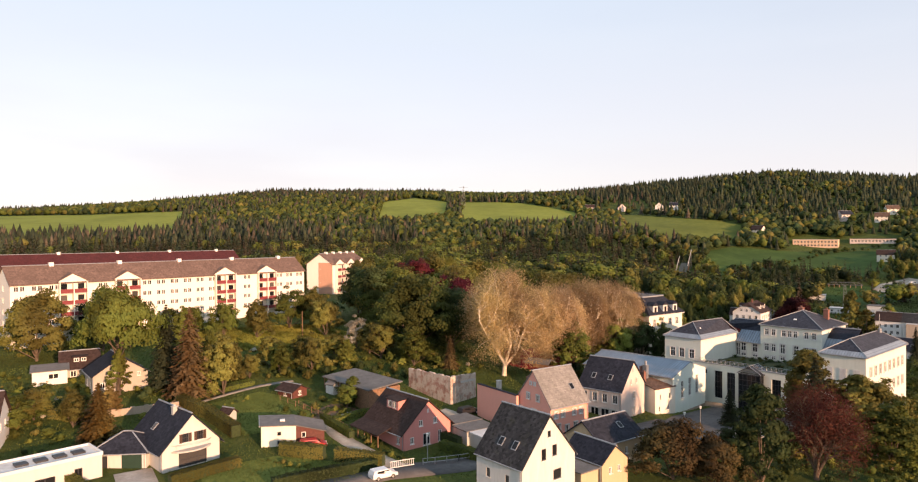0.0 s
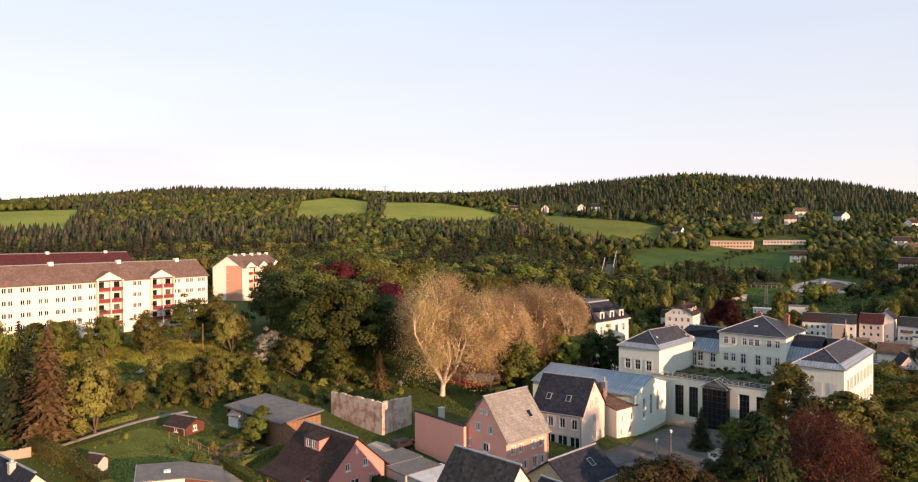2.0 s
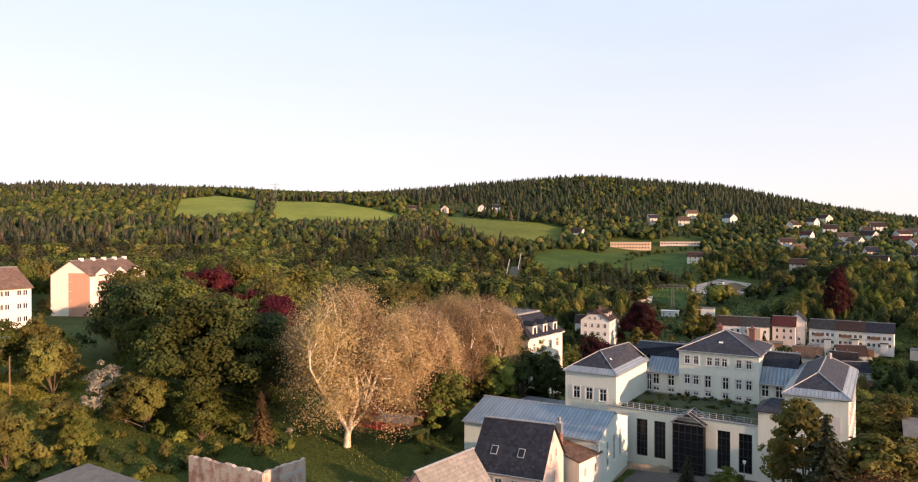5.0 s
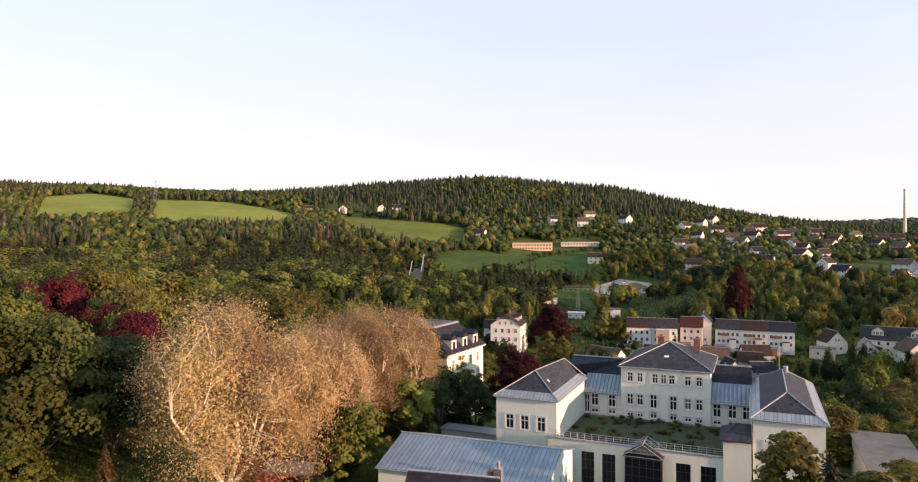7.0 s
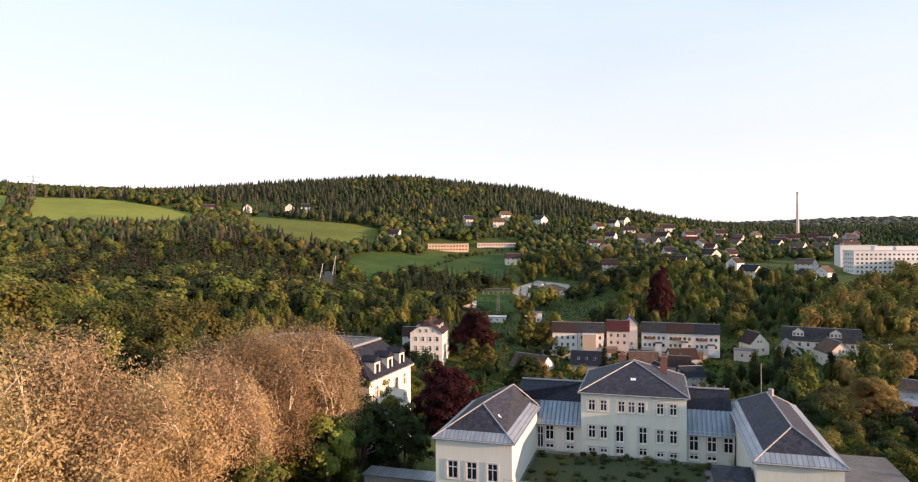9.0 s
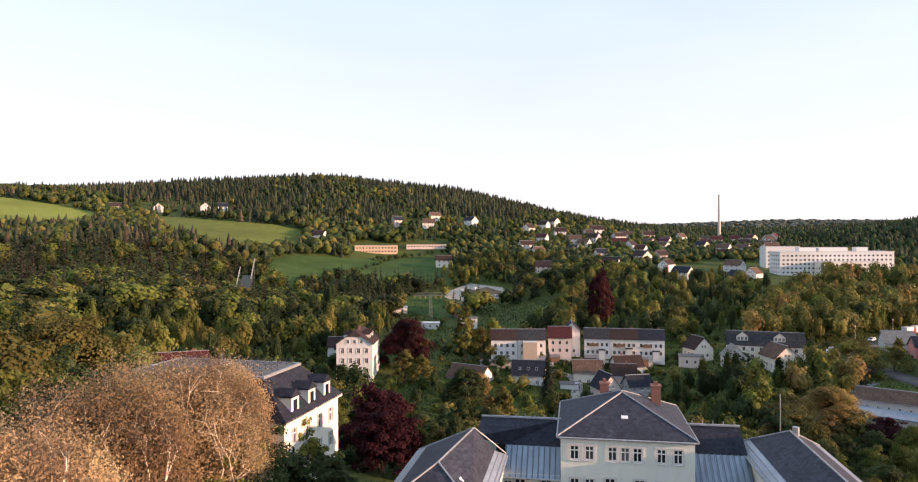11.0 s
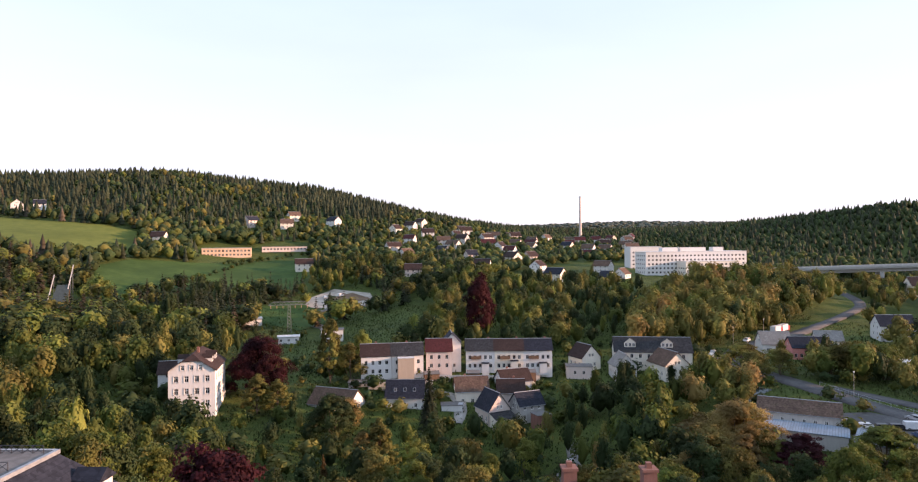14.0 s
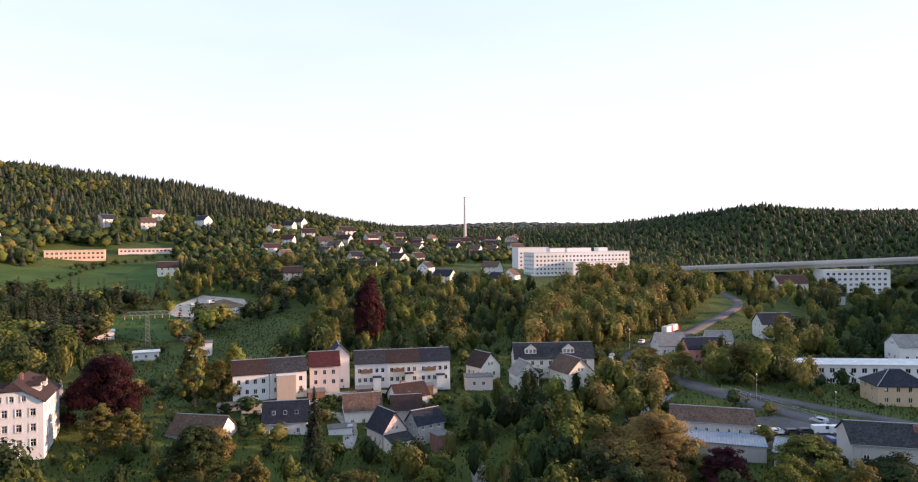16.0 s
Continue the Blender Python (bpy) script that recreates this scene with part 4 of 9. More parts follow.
h = thing("garden_shed", -21.0, 99.4, 3.7, 14, "long shed, half cream render, half red boards, grey felt roof", "shed")
part("rendered_wall", wedge(-4.9, 0.4, -3.0, 3.0, -1.2, 3.3, 3.0), M["cream"], h, "cream rendered half")
part("side_wall", boxes((-4.98, -4.9, -3.0, 3.0, -1.2, 3.25)), M["palegreen"], h, "sage rendered side wall")
part("boarded_wall", wedge(0.4, 4.9, -3.0, 3.0, -1.2, 3.0, 1.75), M["redwood"], h, "red-stained boarded half")
for i in range(11):
    u = 0.5 + 0.42 * i
    part("board_strip", boxes((u, u + 0.05, -3.03, -3.0, -1.0, 2.8 - 0.278 * (u - 0.4))), M["redwood"], h)
rf = part("roof", slab([[(-5.3, -3.35, 3.5), (0.4, -3.35, 3.18), (0.4, 3.35, 3.18), (-5.3, 3.35, 3.5)], [(0.4, -3.35, 3.18), (5.3, -3.35, 1.82), (5.3, 3.35, 1.82), (0.4, 3.35, 3.18)]], 0.14), M["felt"], h)
part("verge", boxes((-5.3, -5.2, -3.4, 3.4, 3.3, 3.52)), M["flash"], rf)
part("roof_dome", boxes((-2.0, -1.2, -0.9, -0.1, 3.1, 3.5)), M["frame"], rf)
for u, v, w2, h2, fr in ((-2.2, 1.7, 0.5, 0.5, "flash"), (-2.2, 0.3, 0.5, 0.5, "flash"), (1.6, 1.1, 0.5, 0.7, "frame")):
    win = part("window", boxes((u - w2 / 2 - 0.09, u + w2 / 2 + 0.09, -3.07, -3.0, v - 0.09, v + h2 + 0.09)), M[fr], h)
    part("pane", boxes((u - w2 / 2, u + w2 / 2, -3.09, -3.07, v, v + h2)), M["glass"], win)
building("garden_hut", "dark-stained timber garden hut", -25.4, 122.2, 5.2, -38, 4.4, 3.6, 1.7, 2.6, "redwood", "brownroof", wins={"E": [(0, 0.7, 0.8, 0.9)], "S": [(0, 0.6, 0.9, 1.0)]}, over=0.45, wkind="cross", category="hut")
building("tool_shed", "small white tool shed with pitched roof", -17.6, 124.4, 5.3, -40, 2.2, 2.0, 1.9, 2.6, "white", "felt", over=0.2, category="shed", gutter=False)
building("playhouse", "small grey-blue children's playhouse", -33.6, 107.2, 4.9, -30, 2.2, 1.6, 1.5, 2.1, "concrete", "brownroof", over=0.3, category="shed", gutter=False)
h = thing("carport", -11.8, 122.6, 5.0, -52, "open timber carport with grey felt roof", "carport")
part("roof", slab([[(-8.6, -4.0, 3.3), (8.6, -4.0, 3.3), (8.6, 4.0, 3.9), (-8.6, 4.0, 3.9)]], 0.22), M["felt"], h)
part("end_room", boxes((3.4, 8.2, -3.6, 3.6, -1.5, 3.1)), M["wood"], h)
part("back_wall", boxes((-8.2, 3.4, 3.4, 3.6, -1.5, 3.5)), M["wood"], h)
for i in range(5):
    part("post", boxes((-8.2 + 2.7 * i, -8.05 + 2.7 * i, -3.75, -3.6, -1.5, 3.15)), M["wood"], h)
# Ruined wall with lean-to
h = thing("ruin", 2.0, 125.6, 4.0, -50, "roofless ruin with crumbling brick and render walls", "ruin")
rng = random.Random(4)
def ragged_wall(n, step, hgt, fall):
    """A wall along x with a broken top edge."""
    bm = bmesh.new()
    tops = [hgt + rng.uniform(-0.14, 0.16) - fall * i for i in range(n + 1)]
    rows = [[bm.verts.new((step * i, y, z)) for i, t in enumerate(tops) for z in (t if up else -2.0,)] for y in (-0.25, 0.25) for up in (0, 1)]
    f0, f1, b0, b1 = rows
    for i in range(n):
        bm.faces.new((f0[i], f0[i + 1], f1[i + 1], f1[i]))
        bm.faces.new((b0[i + 1], b0[i], b1[i], b1[i + 1]))
        bm.faces.new((f1[i], f1[i + 1], b1[i + 1], b1[i]))
    bm.faces.new((f0[0], f1[0], b1[0], b0[0]))
    bm.faces.new((f0[n], b0[n], b1[n], f1[n]))
    return bm


bm = ragged_wall(30, 0.44, 5.0, 0.0)
bm.transform(Matrix.Translation((-6.6, 0, 0)))
part("front_wall", bm, M["ruin"], h, "patchy brick wall with fallen render")
bm = ragged_wall(15, 0.44, 5.0, 0.015)
bm.transform(Matrix.Translation((6.35, 0.26, 0)) @ Matrix.Rotation(radians(90), 4, "Z"))
part("side_wall", bm, M["ruin"], h)
part("lintel", boxes((6.05, 6.65, 2.5, 6.4, 3.4, 3.8)), M["concrete"], h)
# Row of low garages in front of the pink wall
for i, (sx, sy, dz) in enumerate(((9.2, 101.6, 2.2), (11.8, 98.3, 2.1), (7.0, 105.6, 2.3))):
    h = building("garage", "low garage with flat felt roof", sx, sy, dz, 31, 6.0, 4.6, 2.4, 2.5, "concrete", ("felt", "pale", "felt")[i], kind="flat", over=0.2, category="garage", group="garages beside the pink wall")
    part("door", boxes((-1.2, 1.2, -2.36, -2.3, 0, 2.0)), M["wood"], h)

# ---------------------------------------------------------------- the school
SC = thing("school", 58.3, 143.8, 0.3, -52, "pale green school with slate hipped roofs and central pavilion", "school")


def school_block(u0, u1, v0, v1, eave, wins, base=-2.5, sides="SENW"):
    bm = bmesh.new()
    lx, ly = u1 - u0, v1 - v0
    c = Matrix.Translation(((u0 + u1) / 2, (v0 + v1) / 2, 0))
    for s in sides:
        ln = lx if s in "SN" else ly
        wall_side(bm, c @ side_pose(s, lx, ly), ln, [(-ln / 2, eave), (ln / 2, eave)], wins.get(s, ()), base)
    ob = part("wall", bm, M["school"], SC)
    for s, hs in wins.items():
        for hole in hs:
            add_window(SC, c @ side_pose(s, lx, ly), hole, "cross", "frame", True, True)
    # string course and cornice
    part("cornice", boxes((u0 - 0.15, u1 + 0.15, v0 - 0.15, v0 + 0.02, eave - 0.35, eave), (u0 - 0.15, u0 + 0.02, v0 + 0.02, v1, eave - 0.35, eave), (u1 - 0.02, u1 + 0.15, v0 + 0.02, v1, eave - 0.35, eave)), M["oldwhite"], SC)
    return ob


def hip_roof(u0, u1, v0, v1, eave, ridge, mat, over=0.3, skirt="zinc", along="v", end=None):
    """Hipped roof with a sheet-metal skirt along the eaves."""
    lx, ly = (u1 - u0, v1 - v0) if along == "u" else (v1 - v0, u1 - u0)
    k = (ridge - eave) / (ly / 2)
    rot = Matrix() if along == "u" else Matrix.Rotation(radians(90), 4, "Z")
    c = Matrix.Translation(((u0 + u1) / 2, (v0 + v1) / 2, 0)) @ rot
    a, b, ze = lx / 2 + over, ly / 2 + over, eave - over * k
    d = 1.15
    a2, b2, z2 = a - d, b - d, ze + d * k
    r = max(a - b, 0.3)

    rb = Vector((r, 0, ridge)) if end is None else c.inverted() @ Vector(end)
    ra = (rb.x, rb.y, rb.z)

    def q(pts):
        return [tuple(c @ Vector((x, y, z + 0.14))) for x, y, z in pts]
    upper = [q(p) for p in ([(-a2, -b2, z2), (a2, -b2, z2), ra, (-r, 0, ridge)], [(-r, 0, ridge), ra, (a2, b2, z2), (-a2, b2, z2)],
                            [(a2, -b2, z2), (a2, b2, z2), ra], [(-a2, b2, z2), (-a2, -b2, z2), (-r, 0, ridge)])]
    lower = [q(p) for p in ([(-a, -b, ze), (a, -b, ze), (a2, -b2, z2), (-a2, -b2, z2)], [(a, -b, ze), (a, b, ze), (a2, b2, z2), (a2, -b2, z2)],
                            [(a, b, ze), (-a, b, ze), (-a2, b2, z2), (a2, b2, z2)], [(-a, b, ze), (-a, -b, ze), (-a2, -b2, z2), (-a2, b2, z2)])]
    up = part("roof", slab(upper, 0.14), M[mat], SC)
    part("eaves_sheet", slab(lower, 0.12), M[skirt], up)
    bm = bmesh.new()
    for sx in (-1, 1):
        for sy in (-1, 1):
            rod(bm, c @ Vector((sx * a, sy * b, ze + 0.18)), c @ (Vector((-r, 0, ridge + 0.18)) if sx < 0 else rb + Vector((0, 0, 0.18))), 0.08, 5)
    rod(bm, c @ Vector((-r, 0, ridge + 0.18)), c @ (rb + Vector((0, 0, 0.18))), 0.09, 5)
    part("ridge_cap", bm, M["flash"], up, "pale sheet-metal hips and ridge")
    bm = bmesh.new()
    for sy in (-1, 1):
        rod(bm, c @ Vector((-a, sy * (b + 0.08), ze)), c @ Vector((a, sy * (b + 0.08), ze)), 0.1, 6)
        rod(bm, c @ Vector((sy * (a + 0.08), -b, ze)), c @ Vector((sy * (a + 0.08), b, ze)), 0.1, 6)
    part("gutter", bm, M["flash"], up)
    return up, c, k


# left wing
school_block(0, 9.2, 0, 17, 13.1, {"S": [(-2.5, 8.3, 1.25, 2.1), (-0.2, 8.3, 1.25, 2.1), (2.3, 8.3, 1.25, 2.1), (-2.5, 4.2, 1.25, 2.1), (-0.2, 4.2, 1.25, 2.1), (2.3, 4.2, 1.25, 2.1)],
                                   "W": row_of(5, 15, 8.3, 1.25, 2.1) + row_of(5, 15, 4.2, 1.25, 2.1)})
up, c, k = hip_roof(0, 9.2, 0, 17, 13.1, 16.0, "schoolslate", end=(6.2, 15.6, 16.1))
for v, s in ((-4.2, -1), (-1.2, -1), (2.0, -1)):
    bm = bmesh.new()
    box(bm, -0.4, 0.4, -0.25, 0.25, 0, 0.12, c @ Matrix.Translation((v, -2.2, 16.0 - 2.2 * k + 0.17)) @ Matrix.Rotation(math.atan(k), 4, "X"))
    part("roof_hatch", bm, M["frame"], up)
# middle ranges
MIDL = [(-1.3, 8.6, 1.2, 2.0), (1.5, 8.6, 1.2, 2.0), (-2.6, 7.4, 0.9, 3.0), (-1.3, 7.45, 1.2, 0.8), (1.5, 7.45, 1.2, 0.8)]
MIDR = [(-2.0, 8.6, 1.2, 2.0), (0.2, 8.6, 1.2, 2.0), (2.2, 8.6, 1.2, 2.0), (-2.0, 7.45, 1.2, 0.8), (0.2, 7.45, 1.2, 0.8)]
for u0, u1, ws in ((9.2, 15.3, MIDL), (28.9, 34.7, MIDR)):
    school_block(u0, u1, 17, 29, 11.2, {"S": ws, "N": row_of(2, 5, 8.6, 1.2, 2.0)})
    lowp = [[(u0, 16.5, 10.9), (u1, 16.5, 10.9), (u1, 19.6, 13.4), (u0, 19.6, 13.4)]]
    ua = 6.0 if u0 < 10 else u0
    upp = [[(u0, 19.6, 13.45), (u1, 19.6, 13.45), (u1, 23, 15.5), (ua, 23, 15.5), (ua, 18.2, 14.6)] if u0 < 10 else [(u0, 19.6, 13.45), (u1, 19.6, 13.45), (u1, 23, 15.5), (u0, 23, 15.5)], [(ua, 23, 15.5), (u1, 23, 15.5), (u1, 29.5, 10.9), (ua, 29.5, 10.9)]]
    rf = part("roof", slab(upp, 0.14), M["slate"], SC)
    part("sheet_slope", slab(lowp, 0.12), M["sheet"], rf, "blue-grey standing seam sheet")
    bm = bmesh.new()
    for i in range(int((u1 - u0) / 0.6) + 1):
        rod(bm, (u0 + 0.6 * i + 0.05, 16.5, 10.95), (u0 + 0.6 * i + 0.05, 19.6, 13.45), 0.045, 4)
    part("seams", bm, M["sheet"], rf)
    bm = bmesh.new()
    rod(bm, (ua, 23, 15.6), (u1, 23, 15.6), 0.14, 5)
    for i in range(5):
        rod(bm, (u0 + 0.8 + 1.1 * i, 23.2, 15.5), (u0 + 0.8 + 1.1 * i, 23.2, 16.0), 0.05, 5)
    part("ridge_cap", bm, M["flash"], rf)
    bm = bmesh.new()
    rod(bm, (u0, 16.4, 10.85), (u1, 16.4, 10.85), 0.1, 6)
    part("gutter", bm, M["flash"], rf)
school_block(3.4, 9.2, 17, 29, 11.2, {"N": row_of(2, 5, 8.6, 1.2, 2.0)}, -2.5, "NEW")
# central pavilion
P3 = [(-5.35, 13.1, 0.95, 1.5), (-3.8, 13.1, 0.95, 1.5), (-1.45, 13.1, 0.95, 1.5), (-0.15, 13.1, 0.95, 1.5), (1.1, 13.1, 0.95, 1.5), (3.5, 13.1, 0.95, 1.5), (5.15, 13.1, 0.95, 1.5)]
P2 = [(-5.35, 9.4, 1.0, 1.75), (-3.8, 9.4, 1.0, 1.75), (-1.7, 9.1, 1.1, 2.2), (1.3, 9.1, 1.1, 2.2), (3.5, 9.4, 1.0, 1.75), (5.15, 9.4, 1.0, 1.75)]
P1 = [(-5.35, 7.5, 1.0, 0.8), (-3.8, 7.5, 1.0, 0.8), (-1.7, 7.5, 1.1, 1.05), (1.3, 7.5, 1.1, 1.05), (3.5, 7.5, 1.0, 0.8), (5.15, 7.5, 1.0, 0.8)]
school_block(15.3, 28.9, 16.6, 31, 15.6, {"S": P3 + P2 + P1, "E": [], "W": []})
up, c, k = hip_roof(15.3, 28.9, 16.6, 31, 15.6, 18.7, "schoolslate", 0.3, "schoolslate", "v")
for u, v in ((20.3, 27.4), (26.2, 26.8)):
    part("chimney", boxes((u - 0.5, u + 0.5, v - 0.5, v + 0.5, 16.0, 18.9), (u - 0.6, u + 0.6, v - 0.6, v + 0.6, 18.9, 19.1), (u - 0.2, u + 0.2, v - 0.2, v + 0.2, 19.1, 19.5)), M["brick"], up, "red brick chimney")
bm = bmesh.new()
box(bm, -0.35, 0.35, -0.25, 0.25, 0, 0.14, Matrix.Translation((22.1, 19.4, 16.95)) @ Matrix.Rotation(0.41, 4, "X"))
part("roof_hatch", bm, M["frame"], up)
# right wing
RW = row_of(8, 22, 9.2, 1.15, 2.0) + row_of(8, 22, 5.2, 1.15, 2.0) + row_of(8, 22, 1.2, 1.15, 1.9)
school_block(34.9, 43.0, -0.6, 24, 13.5, {"E": RW, "S": [(-1.9, 9.2, 0.02, 0.02)], "W": [(-6.0, 4.2, 1.2, 2.0)]})
up, c, k = hip_roof(34.9, 43.0, -0.6, 24, 13.5, 16.0, "schoolslate")
for i in range(5):
    bm = bmesh.new()
    box(bm, -0.3, 0.3, -0.2, 0.2, 0, 0.35, Matrix.Translation((37.3, 8 + 1.4 * i, 14.3)))
    part("roof_vent", bm, M["flash"], up)
bm = bmesh.new()
rod(bm, (39.4, 19.5, 15.8), (39.4, 19.5, 16.7), 0.35, 10)
part("ventilator", bm, M["flash"], up)
bm = bmesh.new()
rod(bm, (38.6, 22.0, 15.5), (38.6, 22.0, 19.5), 0.05, 6)
part("mast", bm, M["steel"], up)
for u in (36.6, 39.0, 41.4):
    part("blind_panel", boxes((u - 0.62, u + 0.62, -0.67, -0.6, 8.2, 10.8)), M["oldwhite"], SC)
part("lower_annex", boxes((31.4, 34.7, -1.2, 4.6, -2, 10.4)), M["school"], SC)
lr = part("annex_roof", slab([[(30.9, -1.7, 10.5), (34.7, -1.7, 10.5), (34.7, 1.7, 12.0), (32.9, 1.7, 12.0)], [(30.9, -1.7, 10.5), (32.9, 1.7, 12.0), (30.9, 5.1, 10.5)],
                             [(32.9, 1.7, 12.0), (34.7, 1.7, 12.0), (34.7, 5.1, 10.5), (30.9, 5.1, 10.5)]], 0.14), M["schoolslate"], SC)
# terrace building with tall windows and a glazed entrance
TW = [(-7.2, 0.6, 1.8, 6.0), (-4.3, 0.6, 1.8, 6.0), (5.4, 0.6, 1.9, 6.0), (8.5, 0.6, 1.9, 6.0), (11.7, 0.6, 1.9, 6.0), (-10.6, 5.6, 1.5, 0.9)]
tb = bmesh.new()
tc = Matrix.Translation(((8.2 + 34.0) / 2, 8.0, 0))
wall_side(tb, tc @ side_pose("S", 25.8, 18.0), 25.8, [(-12.9, 8.0), (12.9, 8.0)], TW, -2.5, 0.3)
wall_side(tb, tc @ side_pose("W", 25.8, 18.0), 18.0, [(-9, 8.0), (9, 8.0)], [], -2.5)
wall_side(tb, tc @ side_pose("E", 25.8, 18.0), 18.0, [(-9, 8.0), (9, 8.0)], [], -2.5)
part("terrace_wall", tb, M["school"], SC)
for hole in TW:
    add_window(SC, tc @ side_pose("S", 25.8, 18.0), hole, "grid", "darkframe", False, False, 0.28)
part("terrace_deck", boxes((8.2, 34.0, -0.7, 16.58, 6.9, 7.2)), M["felt"], SC)
# Bed in the dark hedge-core colour, to read as dense planting.
part("terrace_bed", boxes((9.6, 30.8, 0.4, 15.0, 7.2, 7.34)), M["hedgecore"], SC)
part("terrace_coping", boxes((8.0, 34.2, -1.15, -0.6, 8.0, 8.14)), M["flash"], SC)
bm = bmesh.new()
for i in range(26):
    rod(bm, (8.4 + i, -0.75, 8.1), (8.4 + i, -0.75, 9.0), 0.03, 4)
for zz in (8.4, 8.7, 9.0):
    rod(bm, (8.3, -0.75, zz), (33.9, -0.75, zz), 0.03, 4)
part("railing", bm, M["steel"], SC)
gl = part("glass_bay", boxes((19.3, 23.9, -2.6, -1.0, -0.5, 7.2)), M["glass"], SC, "dark glazed entrance bay")
bm = bmesh.new()
for i in range(6):
    x0 = 19.25 + 0.92 * i
    box(bm, x0, x0 + 0.09, -2.68, -2.6, -0.5, 7.3)
for i in range(7):
    box(bm, 19.25, 23.95, -2.7, -2.6, 0.1 + 1.15 * i, 0.18 + 1.15 * i)
for yy in (-2.2, -1.6):
    box(bm, 19.22, 19.3, yy, yy + 0.08, -0.5, 7.2)
    box(bm, 23.9, 23.98, yy, yy + 0.08, -0.5, 7.2)
part("bay_frame", bm, M["darkframe"], gl)
part("bay_roof", slab([[(19.0, -2.9, 7.3), (21.6, -2.9, 8.9), (21.6, 1.5, 8.9), (19.0, 1.5, 7.3)], [(21.6, -2.9, 8.9), (24.2, -2.9, 7.3), (24.2, 1.5, 7.3), (21.6, 1.5, 8.9)]], 0.1), M["glass"], gl)
bm = bmesh.new()
for x0, z0, x1, z1 in ((19.0, 7.35, 21.6, 8.95), (21.6, 8.95, 24.2, 7.35)):
    for yy in (-2.9, -1.4, 0.1, 1.5):
        rod(bm, (x0, yy, z0), (x1, yy, z1), 0.06, 5)
rod(bm, (21.6, -2.9, 8.98), (21.6, 1.5, 8.98), 0.07, 5)
for zz, sp in ((7.3, 2.6), (7.8, 1.8), (8.3, 1.0)):
    rod(bm, (21.6 - sp, -2.88, zz), (21.6 + sp, -2.88, zz), 0.05, 5)
part("bay_roof_frame", bm, M["flash"], gl)
# low dark link building behind the right wing
building("link_building", "low flat-roofed dark link building", 113, 118, -1.0, 38, 24, 8, 4.2, 4.2, "concrete", "felt", kind="flat", over=0.2, category="annex")
building("covered_walk", "covered walkway with grey sheet roof", 63.0, 156.0, 0.6, -52, 14, 3.0, 3.6, 3.8, "concrete", "zinc", kind="flat", over=0.3, category="annex")

# ---------------------------------------------------------------- mansion with mansard roof
MZ = 3.0
h = thing("mansion", 62.9, 186.7, MZ, 34, "large cream mansion with slate mansard roof and dormers", "house")
LX, LY, EV = 15.5, 27.0, 11.6
bm = bmesh.new()
ws = {"S": row_of(4, 14, 1.2, 1.2, 2.0) + row_of(4, 14, 4.8, 1.2, 2.0) + row_of(4, 14, 8.2, 1.2, 2.0), "W": row_of(6, 20, 1.2, 1.2, 2.0) + row_of(6, 20, 4.8, 1.2, 2.0) + row_of(6, 20, 8.2, 1.2, 2.0)}
for s in "SENW":
    ln = LX if s in "SN" else LY
    wall_side(bm, side_pose(s, LX, LY), ln, [(-ln / 2, EV), (ln / 2, EV)], ws.get(s, ()), -4)
part("wall", bm, M["cream"], h)
for s, hs in ws.items():
    for hole in hs:
        add_window(h, side_pose(s, LX, LY), hole, "cross", "frame", True, True)
a, b = LX / 2 + 0.5, LY / 2 + 0.5
a2, b2, bs, zt = a - 3.4, b - 3.4, b - 5.1, EV + 4.5
man = part("roof", slab([[(-a, -b, EV), (a, -b, EV), (a2, -bs, zt), (-a2, -bs, zt)], [(a, -b, EV), (a, b, EV), (a2, b2, zt), (a2, -bs, zt)],
                         [(a, b, EV), (-a, b, EV), (-a2, b2, zt), (a2, b2, zt)], [(-a, b, EV), (-a, -b, EV), (-a2, -bs, zt), (-a2, b2, zt)],
                         [(-a2, -bs, zt), (a2, -bs, zt), (a2, b2, zt), (-a2, b2, zt)]], 0.2), M["slate"], h)
part("roof_deck", boxes((-a2 + 0.2, a2 - 0.2, -bs + 0.2, b2 - 0.2, zt + 0.01, zt + 0.14)), M["felt"], man, "flat felted roof deck")
part("deck_edge", boxes((-a2 - 0.2, a2 + 0.2, -bs - 0.25, -bs + 0.1, zt - 0.1, zt + 0.24), (-a2 - 0.2, a2 + 0.2, b2 - 0.1, b2 + 0.25, zt - 0.1, zt + 0.24),
                        (-a2 - 0.25, -a2 + 0.1, -bs + 0.1, b2 - 0.1, zt - 0.1, zt + 0.24), (a2 - 0.1, a2 + 0.25, -bs + 0.1, b2 - 0.1, zt - 0.1, zt + 0.24)), M["flash"], man)
